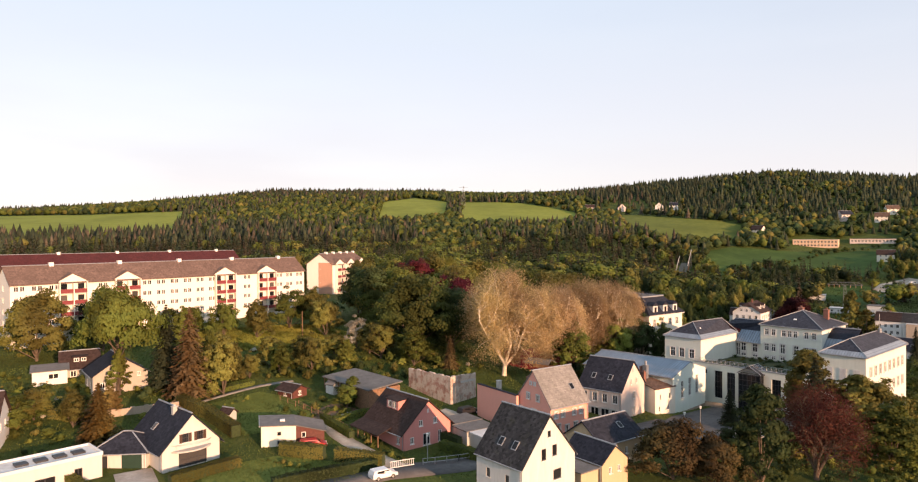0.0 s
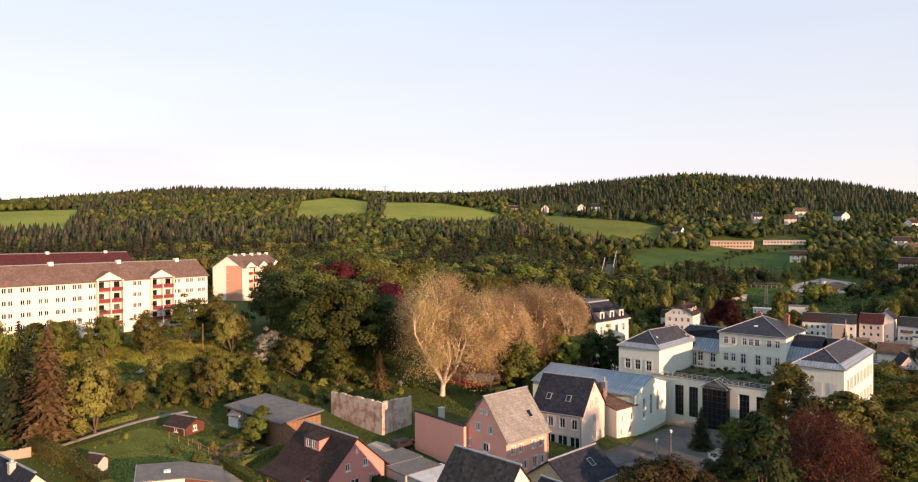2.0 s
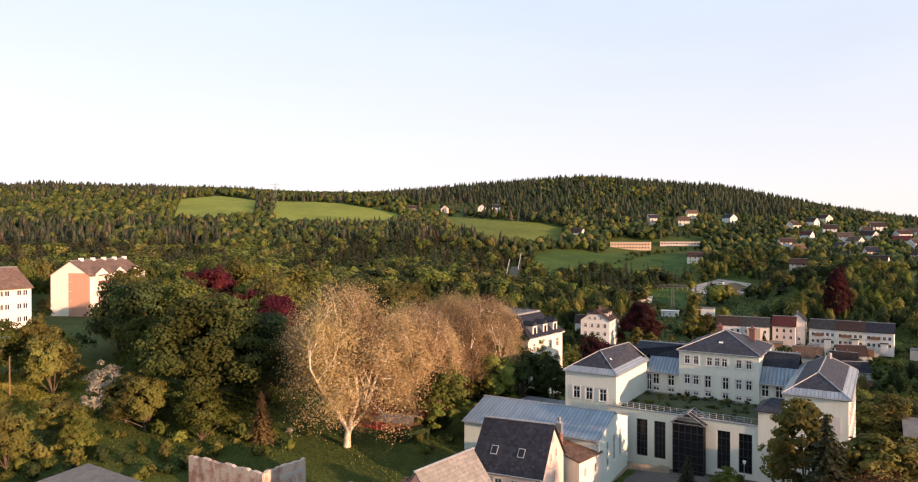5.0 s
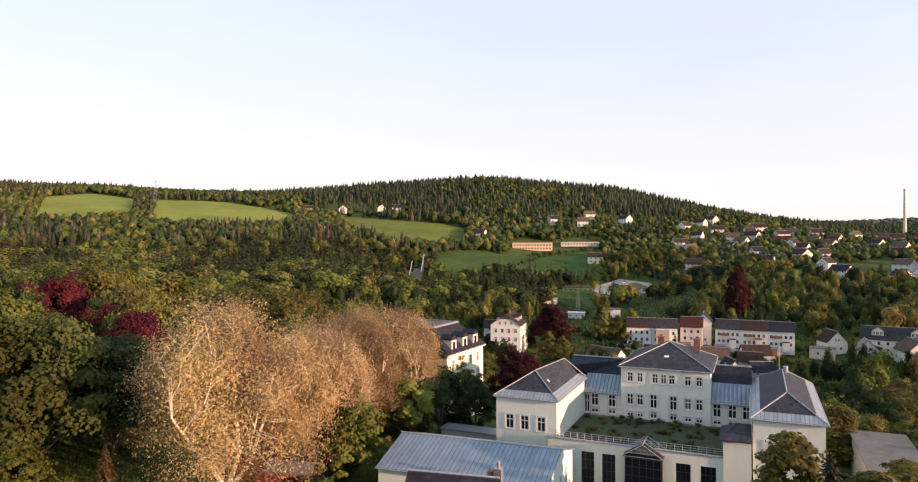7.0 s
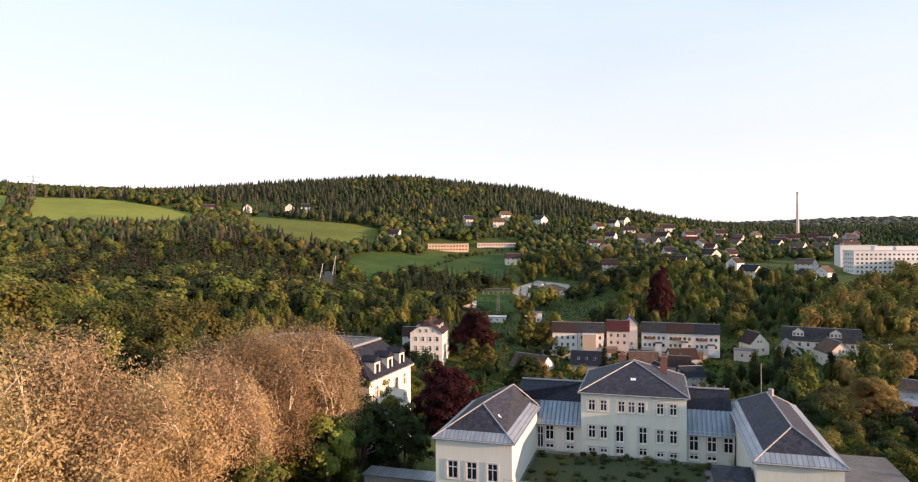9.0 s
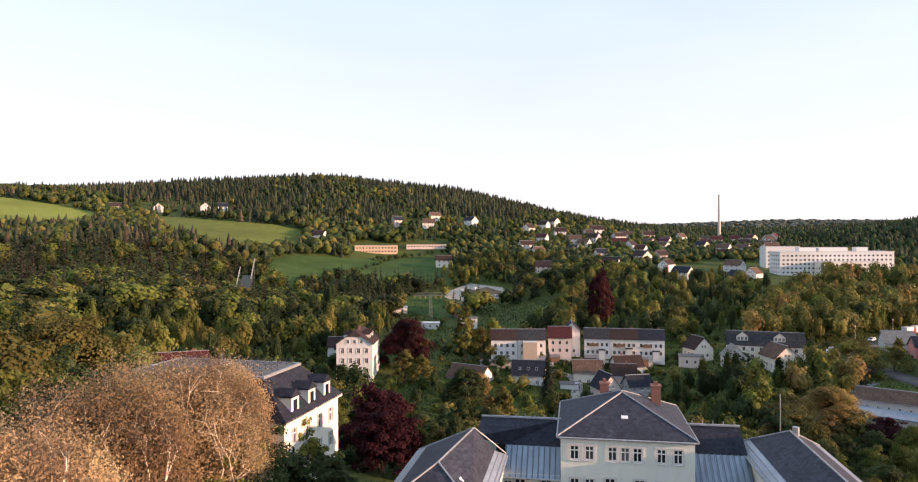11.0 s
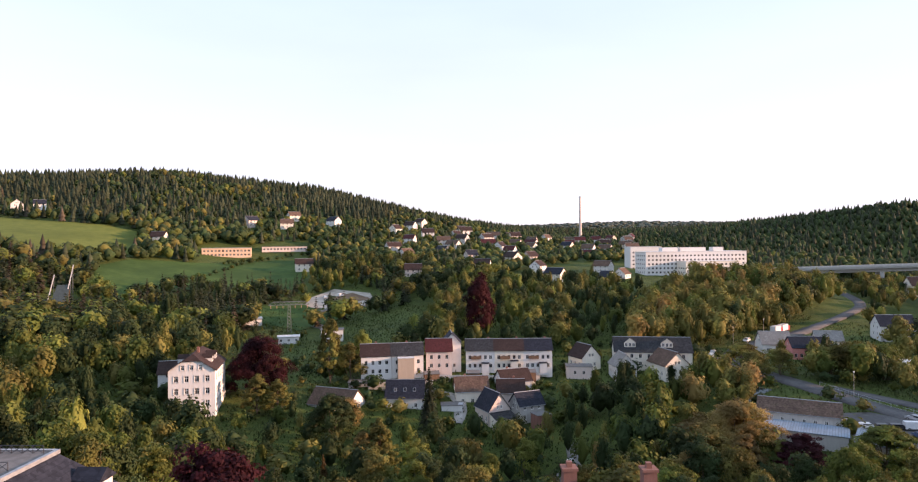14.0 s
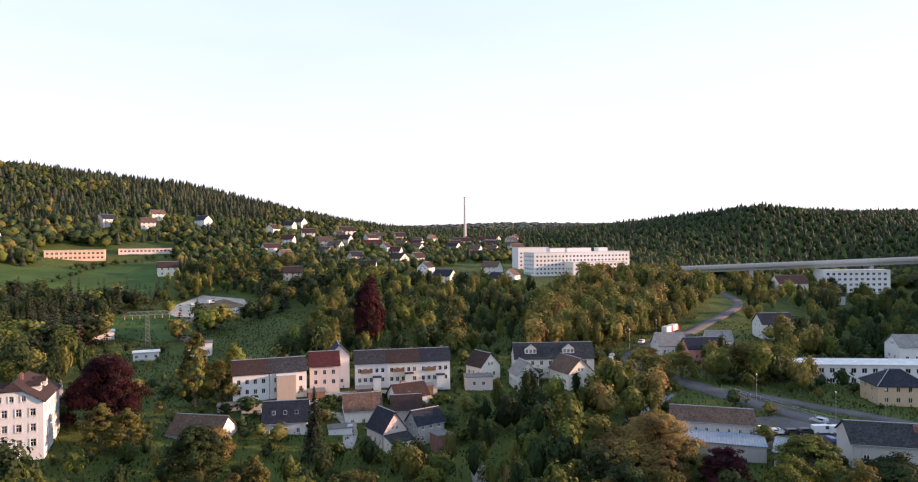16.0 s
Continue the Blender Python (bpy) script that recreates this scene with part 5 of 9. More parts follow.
for xx in (-a2 + 0.7, 0.0, a2 - 0.7):
    bm = bmesh.new()
    for i in range(21):
        yy = -bs + 0.6 + i * (b2 + bs - 1.2) / 20
        rod(bm, (xx, yy, zt + 0.1), (xx, yy, zt + 0.8), 0.035, 4)
        if i < 20:
            y2 = yy + (b2 + bs - 1.2) / 20
            rod(bm, (xx, yy, zt + 0.8), (xx, y2, zt + 0.8), 0.03, 4)
            rod(bm, (xx, yy, zt + 0.15), (xx, y2, zt + 0.75), 0.025, 4)
            rod(bm, (xx, yy, zt + 0.75), (xx, y2, zt + 0.15), 0.025, 4)
    part("deck_railing", bm, M["darkframe"], man)
ac = part("air_conditioner", boxes((-2.9, -2.0, -2.4, -1.9, zt + 0.3, zt + 1.15), (-2.85, -2.8, -2.4, -1.9, zt + 0.1, zt + 0.3), (-2.1, -2.05, -2.4, -1.9, zt + 0.1, zt + 0.3)), M["frame"], man, "white air conditioner on feet")
bm = bmesh.new()
rod(bm, (-2.45, -2.4, zt + 0.72), (-2.45, -2.46, zt + 0.72), 0.32, 16)
part("fan_grille", bm, M["darkframe"], ac)
for xx, yy in ((0.8, -2.0), (1.6, 1.5), (-1.0, 3.0), (0.2, 5.0)):
    bm = bmesh.new()
    rod(bm, (xx, yy, zt + 0.1), (xx, yy, zt + 0.7), 0.09, 8)
    rod(bm, (xx, yy, zt + 0.7), (xx, yy, zt + 0.8), 0.15, 8)
    part("vent_pipe", bm, M["flash"], man)
bm = bmesh.new()
rod(bm, (-2.4, -1.4, zt + 0.1), (-2.4, -1.4, zt + 2.6), 0.03, 5)
rod(bm, (-2.7, -1.4, zt + 2.3), (-2.1, -1.4, zt + 2.3), 0.02, 4)
part("aerial", bm, M["steel"], man)
part("cornice", boxes((-a, a, -b, -b + 0.5, EV - 0.4, EV - 0.02), (-a, a, b - 0.5, b, EV - 0.4, EV - 0.02), (-a, -a + 0.5, -b + 0.5, b - 0.5, EV - 0.4, EV - 0.02), (a - 0.5, a, -b + 0.5, b - 0.5, EV - 0.4, EV - 0.02)), M["oldwhite"], h)
for s, us in (("S", (-4.6, 0, 4.6)), ("E", (-7, -2.4, 2.4, 7)), ("W", (-7.5, -3.5, 0.5, 4.5))):
    m = side_pose(s, LX, LY)
    for u in us:
        bm = bmesh.new()
        box(bm, u - 1.0, u + 1.0, 0.2, 2.8, EV - 0.1, EV + 2.4, m)
        d = part("dormer", bm, M["oldwhite"], man, "white dormer with pediment")
        bm = bmesh.new()
        box(bm, u - 1.2, u + 1.2, 0.0, 3.2, EV + 2.4, EV + 2.6, m)
        tri = [bm.verts.new(m @ Vector(p)) for p in ((u - 1.1, 0.05, EV + 2.6), (u + 1.1, 0.05, EV + 2.6), (u, 0.05, EV + 3.4), (u - 1.1, 2.6, EV + 2.6), (u + 1.1, 2.6, EV + 2.6), (u, 2.6, EV + 3.4))]
        for fc in ((0, 1, 2), (0, 2, 5, 3), (2, 1, 4, 5)):
            bm.faces.new([tri[i] for i in fc])
        part("pediment", bm, M["slate"], d)
        bm = bmesh.new()
        box(bm, u - 0.45, u + 0.45, 0.14, 0.2, EV + 0.5, EV + 2.0, m)
        part("pane", bm, M["glass"], d)

# ---------------------------------------------------------------- blocks of flats


def flats(name, label, x, y, z, rot, lx, ly, eave, ridge, roof, bays, n, wall="apt", storeys=4):
    """A slab of flats: gabled bays with red balcony fronts, paired windows between them."""
    sh = 2.75
    v0 = eave - sh * storeys + 0.95
    holes = []
    for i in range(n):
        u = (i + 0.5 - n / 2) * lx / n
        if all(abs(u - b) > 3.6 for b in bays):
            for s in range(storeys):
                holes.append((u - 0.62, v0 + s * sh, 1.0, 1.25))
                holes.append((u + 0.62, v0 + s * sh, 1.0, 1.25))
    e = building(name, label, x, y, z, rot, lx, ly, eave, ridge, wall, roof, wins={"S": holes, "W": [(0, v0 + s * sh, 1.0, 1.25) for s in range(storeys)]}, over=0.5, gover=0.3, wkind="two", category="apartment block", gutter=False)
    for b in bays:
        yf = -ly / 2 - 0.12
        g = part("gabled_bay", slab([[(b - 3.4, yf - 0.3, eave + 0.25), (b, yf - 0.3, eave + 2.15), (b, -0.5, eave + 2.15), (b - 3.4, -1.5, eave + 0.25)],
                                     [(b, yf - 0.3, eave + 2.15), (b + 3.4, yf - 0.3, eave + 0.25), (b + 3.4, -1.5, eave + 0.25), (b, -0.5, eave + 2.15)]], 0.18), M[roof], e)
        bm = bmesh.new()
        vs = [bm.verts.new(p) for p in ((b - 3.1, yf - 0.1, eave - 0.3), (b + 3.1, yf - 0.1, eave - 0.3), (b + 3.1, yf - 0.1, eave + 0.2), (b, yf - 0.1, eave + 1.95), (b - 3.1, yf - 0.1, eave + 0.2))]
        bk = [bm.verts.new((v.co.x, v.co.y + 1.5, v.co.z)) for v in vs]
        bm.faces.new(vs)
        bm.faces.new(bk[::-1])
        for i in range(5):
            bm.faces.new((vs[i], bk[i], bk[(i + 1) % 5], vs[(i + 1) % 5]))
        part("gable_front", bm, M[wall], g)
        for s in range(storeys):
            zz = v0 - 0.95 + s * sh
            bal = part("balcony", boxes((b - 3.0, b - 0.12, yf - 1.0, yf - 0.92, zz + 0.1, zz + 1.05), (b + 0.12, b + 3.0, yf - 1.0, yf - 0.92, zz + 0.1, zz + 1.05)), M["aptred"], e, "red balcony front")
            part("slab", boxes((b - 3.05, b + 3.05, yf - 1.02, yf, zz, zz + 0.1)), M["concrete"], bal)
            for ux in (b - 2.6, b + 1.2):
                part("balcony_window", boxes((ux, ux + 1.4, yf - 0.03, yf + 0.05, zz + 1.0, zz + 2.3)), M["glass"], bal)
        part("pier", boxes((b - 0.11, b + 0.11, yf - 1.03, yf, -0.5, eave - 0.3)), M["apt"], e)
        for sx in (-3.08, 3.0):
            part("pier", boxes((b + sx - 0.05, b + sx + 0.13, yf - 1.03, yf, -0.5, eave + 0.1)), M["apt"], e)
    for i in range(5):
        u = (i + 0.5 - 2.5) * lx / 5 + 2
        part("roof_vent", boxes((u - 0.5, u + 0.5, -0.5, 0.5, ridge - 0.3, ridge + 0.75)), M["frame"], e)
    return e


flats("flats", "long ivory block of flats with red balconies and brown roof", -69.2, 178.0, 13.4, 45, 80, 11, 13.0, 16.9, "tanroof", [-27.0, -14.2, 12.8, 26.3], 22)
flats("flats", "ivory block of flats with wine-red tiled roof", -112, 236, 13.6, 45, 96, 11, 14.0, 17.8, "winered", [], 20)
e = flats("flats", "white block of flats with rust-brown gable end", -34.5, 266, 13.5, 65, 26, 12, 12.6, 16.6, "tanroof", [-8, 0.5, 9], 8)
part("gable_panel", boxes((-13.06, -12.98, -5.9, 0.5, 0, 13.2)), M["brownwall"], e, "rust-brown painted gable")

# ---------------------------------------------------------------- houses in the valley


def small(x, y, z, rot, lx, ly, eave, ridge, wall, roof, label, e=2, s=3, rows=1, **kw):
    r0 = [0.9 + 2.9 * i for i in range(rows)]
    wins = {"S": [w for v in r0 for w in row_of(s, lx * 0.9, v, 1.0, 1.4)] if s else [], "E": [w for v in r0 for w in row_of(e, ly * 0.75, v, 0.9, 1.25)] if e else [],
            "W": [w for v in r0 for w in row_of(e, ly * 0.75, v, 0.9, 1.25)] if e else []}
    if e and ridge - eave > 2.8 and kw.get("kind", "gable") == "gable":
        for k in "EW":
            wins[k] = wins[k] + row_of(2, 2.6, eave + 0.2, 0.75, 1.05)
    return building(kw.pop("name", "house"), label, x, y, z, rot, lx, ly, eave, ridge, wall, roof, wins=wins, wkind="two", **kw)


W3 = [w for v in (0.6, 4.1, 7.6) for w in row_of(4, 11.2, v, 1.2, 1.75)] + row_of(3, 7.2, 11.0, 1.0, 1.35)
building("white_villa", "large white villa with dark brown half-hipped roof", 159.7, 300.3, -10.4, -133, 18, 12.6, 10.9, 15.2, "white", "brownroof", kind="halfhip",
         wins={"E": W3, "S": [w for v in (0.6, 4.1, 7.6) for w in row_of(5, 16, v, 1.2, 1.75)], "N": [w for v in (0.6, 4.1, 7.6) for w in row_of(5, 16, v, 1.2, 1.75)]},
         over=0.5, dormers=[(-3, 4.6, 2.4, 1.5, "gable"), (3, 4.6, 2.4, 1.5, "gable"), (3, -4.6, 2.4, 1.5, "gable")], chimneys=[(2, 0.5, 1.4)], wkind="cross", trim=True)
small(163, 313, -11, -38, 14, 8, 8, 11, "white", "brownroof", "white villa wing with dark brown roof", rows=3)
small(101, 311.3, -7.7, -25, 15, 9.5, 4.6, 9.4, "white", "winered", "white gabled house with wine-red tiled roof among trees", rows=1, chimneys=[(3, 0.5, 1.0)])
# left terrace of the row
for i, (cx, cy, ln, wl, rf) in enumerate(((213.2, 278.8, 10.2, "white", "brownroof"), (220.6, 271.3, 10.6, "white", "oldslate"))):
    small(cx, cy, -8.8, -45, ln, 8.6, 6.9, 10.2, wl, rf, "white terraced house with dark tiled roof", e=2, s=4, rows=2, name="terraced_house", group="terraced houses along the street", chimneys=[(0, 0.4, 0.8)])
building("tan_annex", "tall windowless tan concrete annex", 216.4, 268.2, -11.0, -45, 5.4, 4.6, 8.4, 8.4, "tanwall", "pale", kind="flat", over=0.1, category="annex")
building("low_shed", "low shed with flat grey roof", 205.8, 277.2, -12.4, -50, 10, 5.0, 2.6, 2.8, "concrete", "felt", kind="flat", over=0.3, category="shed")
small(229.6, 264.4, -7.9, -50, 8.8, 8.2, 6.6, 10.2, "greyrose", "winered", "house with dark red tiled roof and bare rose-grey walls", rows=2, name="terraced_house", group="terraced houses along the street")
building("terraced_house", "tall white gabled house with blue-grey roof", 236.4, 264.0, -8.8, -140, 9, 6.4, 9.4, 12.8, "white", "slate", wins={"E": [(0.8, 1, 0.9, 1.2)]}, wkind="two", group="terraced houses along the street")
for i, (cx, cy, wl, rf) in enumerate(((241.4, 255.0, "white", "oldslate"), (247.2, 246.8, "cream", "brownroof"), (253.1, 238.7, "white", "slate"))):
    h = small(cx, cy, -8.8, -54.4, 10.0, 8.6, 7.0, 10.2, wl, rf, ("white", "cream", "white")[i] + " terraced house with dark roof and back balcony", e=0, s=5, rows=2, name="terraced_house", group="terraced houses along the street", chimneys=[(3, 0.6, 0.9)])
    part("rear_annex", boxes((0.6, 3.0, -6.0, -4.3, -1.5, 2.6 if i != 1 else 3.4)), M[("white", "cream", "white")[i]], h)
    part("annex_roof", boxes((0.4, 3.2, -6.2, -4.3, 2.6 if i != 1 else 3.4, 2.8 if i != 1 else 3.6)), M["slate"], h)
    part("balcony", boxes((-3.2, 0.2, -5.4, -4.3, 4.0, 4.15), (-3.2, 0.2, -5.4, -5.32, 4.15, 5.1)), M["wood"], h)
for gx0, gy0, rot, ln, zt, wl, label in ((210.6, 265.4, -45, 21, -9.4, "concrete", "grey retaining wall below the back gardens"), (237.6, 244.6, -54.4, 28, -9.6, "cream", "beige retaining wall below the back gardens"), (225.6, 257.0, -48, 8, -9.0, "greyrose", "rose-grey retaining wall below the back gardens")):
    h = thing("garden_wall", gx0, gy0, zt - 1.6, rot, label, "wall")
    part("wall", boxes((-ln / 2, ln / 2, -0.2, 0.2, -4.0, 1.5)), M[wl], h)
    part("coping", boxes((-ln / 2 - 0.1, ln / 2 + 0.1, -0.3, 0.3, 1.5, 1.6)), M["concrete"], h)
for gx0, gy0, rot, lx0, ly0, label in ((231.5, 251.0, -54, 4.2, 3.0, "small dark garden shed with felt roof"), (243.0, 236.0, -54, 4.6, 3.0, "small timber garden shed with felt roof"), (222.6, 262.0, -45, 5.0, 3.2, "small garden shed with felt roof")):
    building("garden_shed", label, gx0, gy0, -10.6, rot, lx0, ly0, 2.2, 2.7, "wood", "felt", kind="shed", over=0.2, category="shed", gutter=False)
# clustered old houses by the river
small(223.0, 246.0, -16.2, -48, 10.5, 8.4, 4.8, 8.6, "cream", "rustroof", "old beige house with faded clay roof", rows=1, chimneys=[(-2, 0.5, 0.9)])
small(216.5, 233.5, -18.6, -118, 9.0, 7.2, 4.4, 9.2, "greyrose", "slate", "weathered house with blue-black slate gable roof", rows=1)
building("lean_to", "mossy lean-to with crumbling plaster", 213.6, 227.8, -19.0, -28, 7.0, 4.6, 2.8, 4.2, "cream", "oldslate", kind="shed", wins={"S": row_of(3, 6, 0.9, 0.8, 1.0)}, over=0.2, wkind="two", category="annex")
small(229.5, 235.0, -17.0, -55, 8.6, 7.4, 5.2, 8.6, "greyrose", "brownroof", "old house with brown tiled roof", rows=1, chimneys=[(1, 0.3, 1.0)])
small(237.5, 239.0, -14.6, -35, 10.5, 7.6, 4.4, 7.8, "white", "brownroof", "house with brown roof and white gable", rows=1, chimneys=[(-2, 0.3, 0.9)])
small(223.8, 225.6, -18.6, -30, 8.4, 6.6, 5.2, 8.4, "concrete", "slate", "grey house with dark slate roof", rows=2)
building("brick_shed", "small red-brown brick shed", 219.8, 218.4, -19.2, -30, 4.6, 4.2, 4.2, 4.4, "brick", "felt", kind="flat", over=0.2, category="shed")
building("white_garage", "white garage with flat dark roof", 212.6, 246.2, -17.0, -50, 6.4, 4.6, 2.5, 2.6, "white", "felt", kind="flat", over=0.2, category="garage")
small(189.8, 273.4, -16.4, -76, 14.5, 9.5, 3.6, 7.6, "white", "rustroof", "house with faded brown tiled roof", rows=1)
small(205.6, 259.0, -15.8, -54, 11.6, 8.8, 4.0, 8.6, "white", "slate", "white gabled house with dark slate roof and skylights", rows=1, skylights=[(-3, -2.6), (0, -2.6), (3, -2.6)])
# houses further along
small(272.5, 229.5, -10.6, -120, 9, 8, 4.2, 8.4, "cream", "brownroof", "cream gabled house with brown roof", rows=1)
building("flat_shed", "low pinkish flat-roofed workshop", 262.0, 226.6, -11.8, -60, 9, 6, 3.6, 3.7, "greyrose", "felt", kind="flat", over=0.2, wins={"S": row_of(2, 6, 1.0, 0.9, 1.2)}, wkind="two", category="workshop")
building("inn", "long cream inn with grey roof and two gabled dormers", 284.5, 208.5, -10.0, -62, 27, 11, 6.0, 10.4, "cream", "oldslate", wins={"S": row_of(8, 24, 1.0, 1.0, 1.4) + row_of(8, 24, 3.7, 1.0, 1.4)}, wkind="two",
         dormers=[(-8, -4.0, 4.0, 1.8, "gable"), (5, -4.0, 4.0, 1.8, "gable")], category="inn")
small(268.5, 213.0, -11.4, -140, 8.4, 7.4, 4.2, 8.0, "oldwhite", "greyslate", "small white gabled house with grey slate roof", rows=1)
small(275.0, 199.0, -10.9, -130, 11.5, 9.2, 4.6, 8.8, "cream", "rustroof", "cream house with faded tiled roof", rows=1)
# works and sheds beside the road
building("brown_roof_shed", "long whitewashed shed with brown sheet roof", 238.5, 152.4, -12.4, -82, 19, 10, 4.2, 6.6, "oldwhite", "rustroof", wins={"S": row_of(6, 15, 1.6, 0.8, 1.3)}, wkind="two", category="shed")
building("grey_hall", "low grey flat-roofed storage hall", 226.6, 149.0, -13.6, -84, 18, 9, 3.8, 4.0, "concrete", "sheet", kind="flat", over=0.3, category="hall")
building("dark_hall", "workshop hall with dark pitched roof", 232.6, 111.5, -12.0, -80, 26, 12, 4.8, 8.0, "concrete", "oldslate", wins={"S": row_of(7, 24, 1.2, 1.2, 1.4)}, wkind="two", chimneys=[(0, -2, 1.2)], category="hall")
building("gabled_shed", "small white gabled shed with pale roof", 224.0, 133.6, -13.0, -100, 8, 6.5, 3.2, 5.2, "oldwhite", "zinc", category="shed")
building("office_block", "long white two-storey office block with flat pale roof", 320.5, 112.5, -12.6, -70, 42, 11, 7.0, 7.4, "white", "pale", kind="flat", over=0.5,
         wins={"S": row_of(12, 40, 1.0, 1.6, 1.6) + row_of(12, 40, 4.3, 1.6, 1.6)}, wkind="two", category="office")
small(291.5, 107.0, -11.8, -72, 14, 11, 5.6, 9.4, "yellow", "slate", "ochre villa with dark hipped roof", rows=2, kind="hip", s=4)
small(350.0, 92.0, -11.5, -72, 18, 11, 8.5, 12.0, "white", "greyslate", "white factory building with grey roof", rows=2, s=5)
small(330.0, 176.0, -8.6, -60, 11, 9, 4.0, 8.2, "white", "greyslate", "white house with light grey roof", rows=1)
small(324.4, 166.6, -9.0, -60, 6.5, 8.5, 4.6, 8.0, "rose", "slate", "pink house with black roof", rows=1)
small(329.5, 160.6, -9.2, -60, 7.5, 8.5, 4.6, 8.0, "cream", "slate", "cream house with black roof", rows=1)
small(352.0, 160.0, -8.6, -70, 10, 8, 3.6, 7.0, "cream", "greyslate", "house with light grey roof", rows=1)
small(398.0, 140.0, -8.0, -60, 15, 9, 5.4, 9.6, "white", "slate", "white house with slate roof", rows=2)
building("long_factory", "long white factory with flat roof and rows of windows", 606, 92, -3.5, -66, 46, 14, 16, 16.2, "white", "pale", kind="flat", wins={"S": [w for v in (1.5, 5.2, 8.9, 12.6) for w in row_of(11, 43, v, 2.0, 1.7)]}, wkind="two", category="factory")
small(560, 132, -1.5, -60, 20, 12, 7, 12, "cream", "brownroof", "cream station building with tiled roof", rows=2, s=5)
small(530, 110, -4, -60, 14, 10, 4, 8, "white", "slate", "white house with slate roof", rows=1)

# large blocks and public buildings on the far slope
building("hospital_block", "long white flat-roofed hospital block", 541, 272, 4.5, -45, 78, 18, 22.4, 22.6, "white", "pale", kind="flat", over=0.3,
         wins={"S": [w for v in range(7) for w in row_of(26, 76, 1.2 + 2.95 * v, 1.5, 1.4)], "W": [w for v in range(7) for w in row_of(5, 16, 1.2 + 2.95 * v, 1.5, 1.4)]}, wkind="two", category="hospital")
building("hospital_wing", "ivory front wing of the hospital", 534, 257, 4.0, -45, 42, 14, 16.2, 16.4, "apt", "pale", kind="flat", over=0.2,
         wins={"S": [w for v in range(5) for w in row_of(13, 40, 1.4 + 3.0 * v, 1.6, 1.4)], "W": [w for v in range(4) for w in row_of(3, 10, 1.4 + 3.1 * v, 1.6, 1.4)]}, wkind="two", category="hospital")
building("hospital_block", "white rear block of the hospital", 562, 316, 8, -45, 26, 12, 22, 22.2, "white", "pale", kind="flat", over=0.2, wins={"S": [w for v in range(6) for w in row_of(8, 24, 1.4 + 3.1 * v, 1.6, 1.4)]}, wkind="two", category="hospital")
for u, ln in ((-16, 12), (2, 20), (22, 8)):
    a = radians(-45)
    building("roof_plant_room", "white plant room on the hospital roof", 541 + u * math.cos(a) - 3 * math.sin(a), 272 + u * math.sin(a) + 3 * math.cos(a), 27.1, -45, ln, 6, 2.6, 2.8, "white", "pale", kind="flat", over=0.1, category="plant room")
building("orange_school", "long two-storey orange building with pale flat roof", 364, 582, 25.2, -38, 37, 10, 7.0, 7.3, "orange", "pale", kind="flat", over=0.4,
         wins={"S": row_of(13, 36, 1.0, 1.6, 1.5) + row_of(13, 36, 4.1, 1.6, 1.5)}, wkind="two", category="school")
building("cream_school", "long two-storey cream building with flat roof", 408, 566, 26.2, -38, 36, 10, 6.6, 6.8, "greyrose", "felt", kind="flat", over=0.4,
         wins={"S": row_of(13, 35, 1.0, 1.6, 1.3) + row_of(13, 35, 4.0, 1.6, 1.3)}, wkind="two", category="school")
h = thing("factory_chimney", 863, 516, 30, 0, "tall slender pale brown factory chimney", "chimney")
bm = bmesh.new()
rod(bm, (0, 0, -4), (0, 0, 64), 2.2, 24, 1.2)
part("shaft", bm, M["greyrose"], h)
bm = bmesh.new()
rod(bm, (0, 0, 62.6), (0, 0, 64.0), 1.5, 20)
part("rim", bm, M["concrete"], h)

# small houses of the far town, each its own
rng = random.Random(11)
FAR_HOUSES = [(396, 416), (372, 500), (452, 470), (470, 500), (500, 470), (515, 520), (540, 500), (560, 450), (585, 480), (600, 530), (620, 470), (640, 510), (655, 430), (670, 480), (690, 520), (700, 450), (720, 490), (745, 430), (760, 480), (790, 460), (650, 560), (610, 585), (575, 570), (540, 560), (680, 400), (720, 395), (770, 410), (810, 430), (830, 480), (450, 395), (470, 360), (500, 400), (455, 300), (440, 330), (480, 300), (250, 805), (215, 825), (285, 770), (300, 762), (330, 622), (455, 620), (480, 640), (505, 610), (430, 640), (528, 480), (570, 500), (612, 500), (648, 468), (676, 505), (735, 455), (775, 445), (822, 455), (545, 430), (600, 440), (640, 400), (700, 380), (485, 430), (520, 395), (505, 325), (560, 535), (630, 540), (850, 440), (790, 420), (610, 385)]
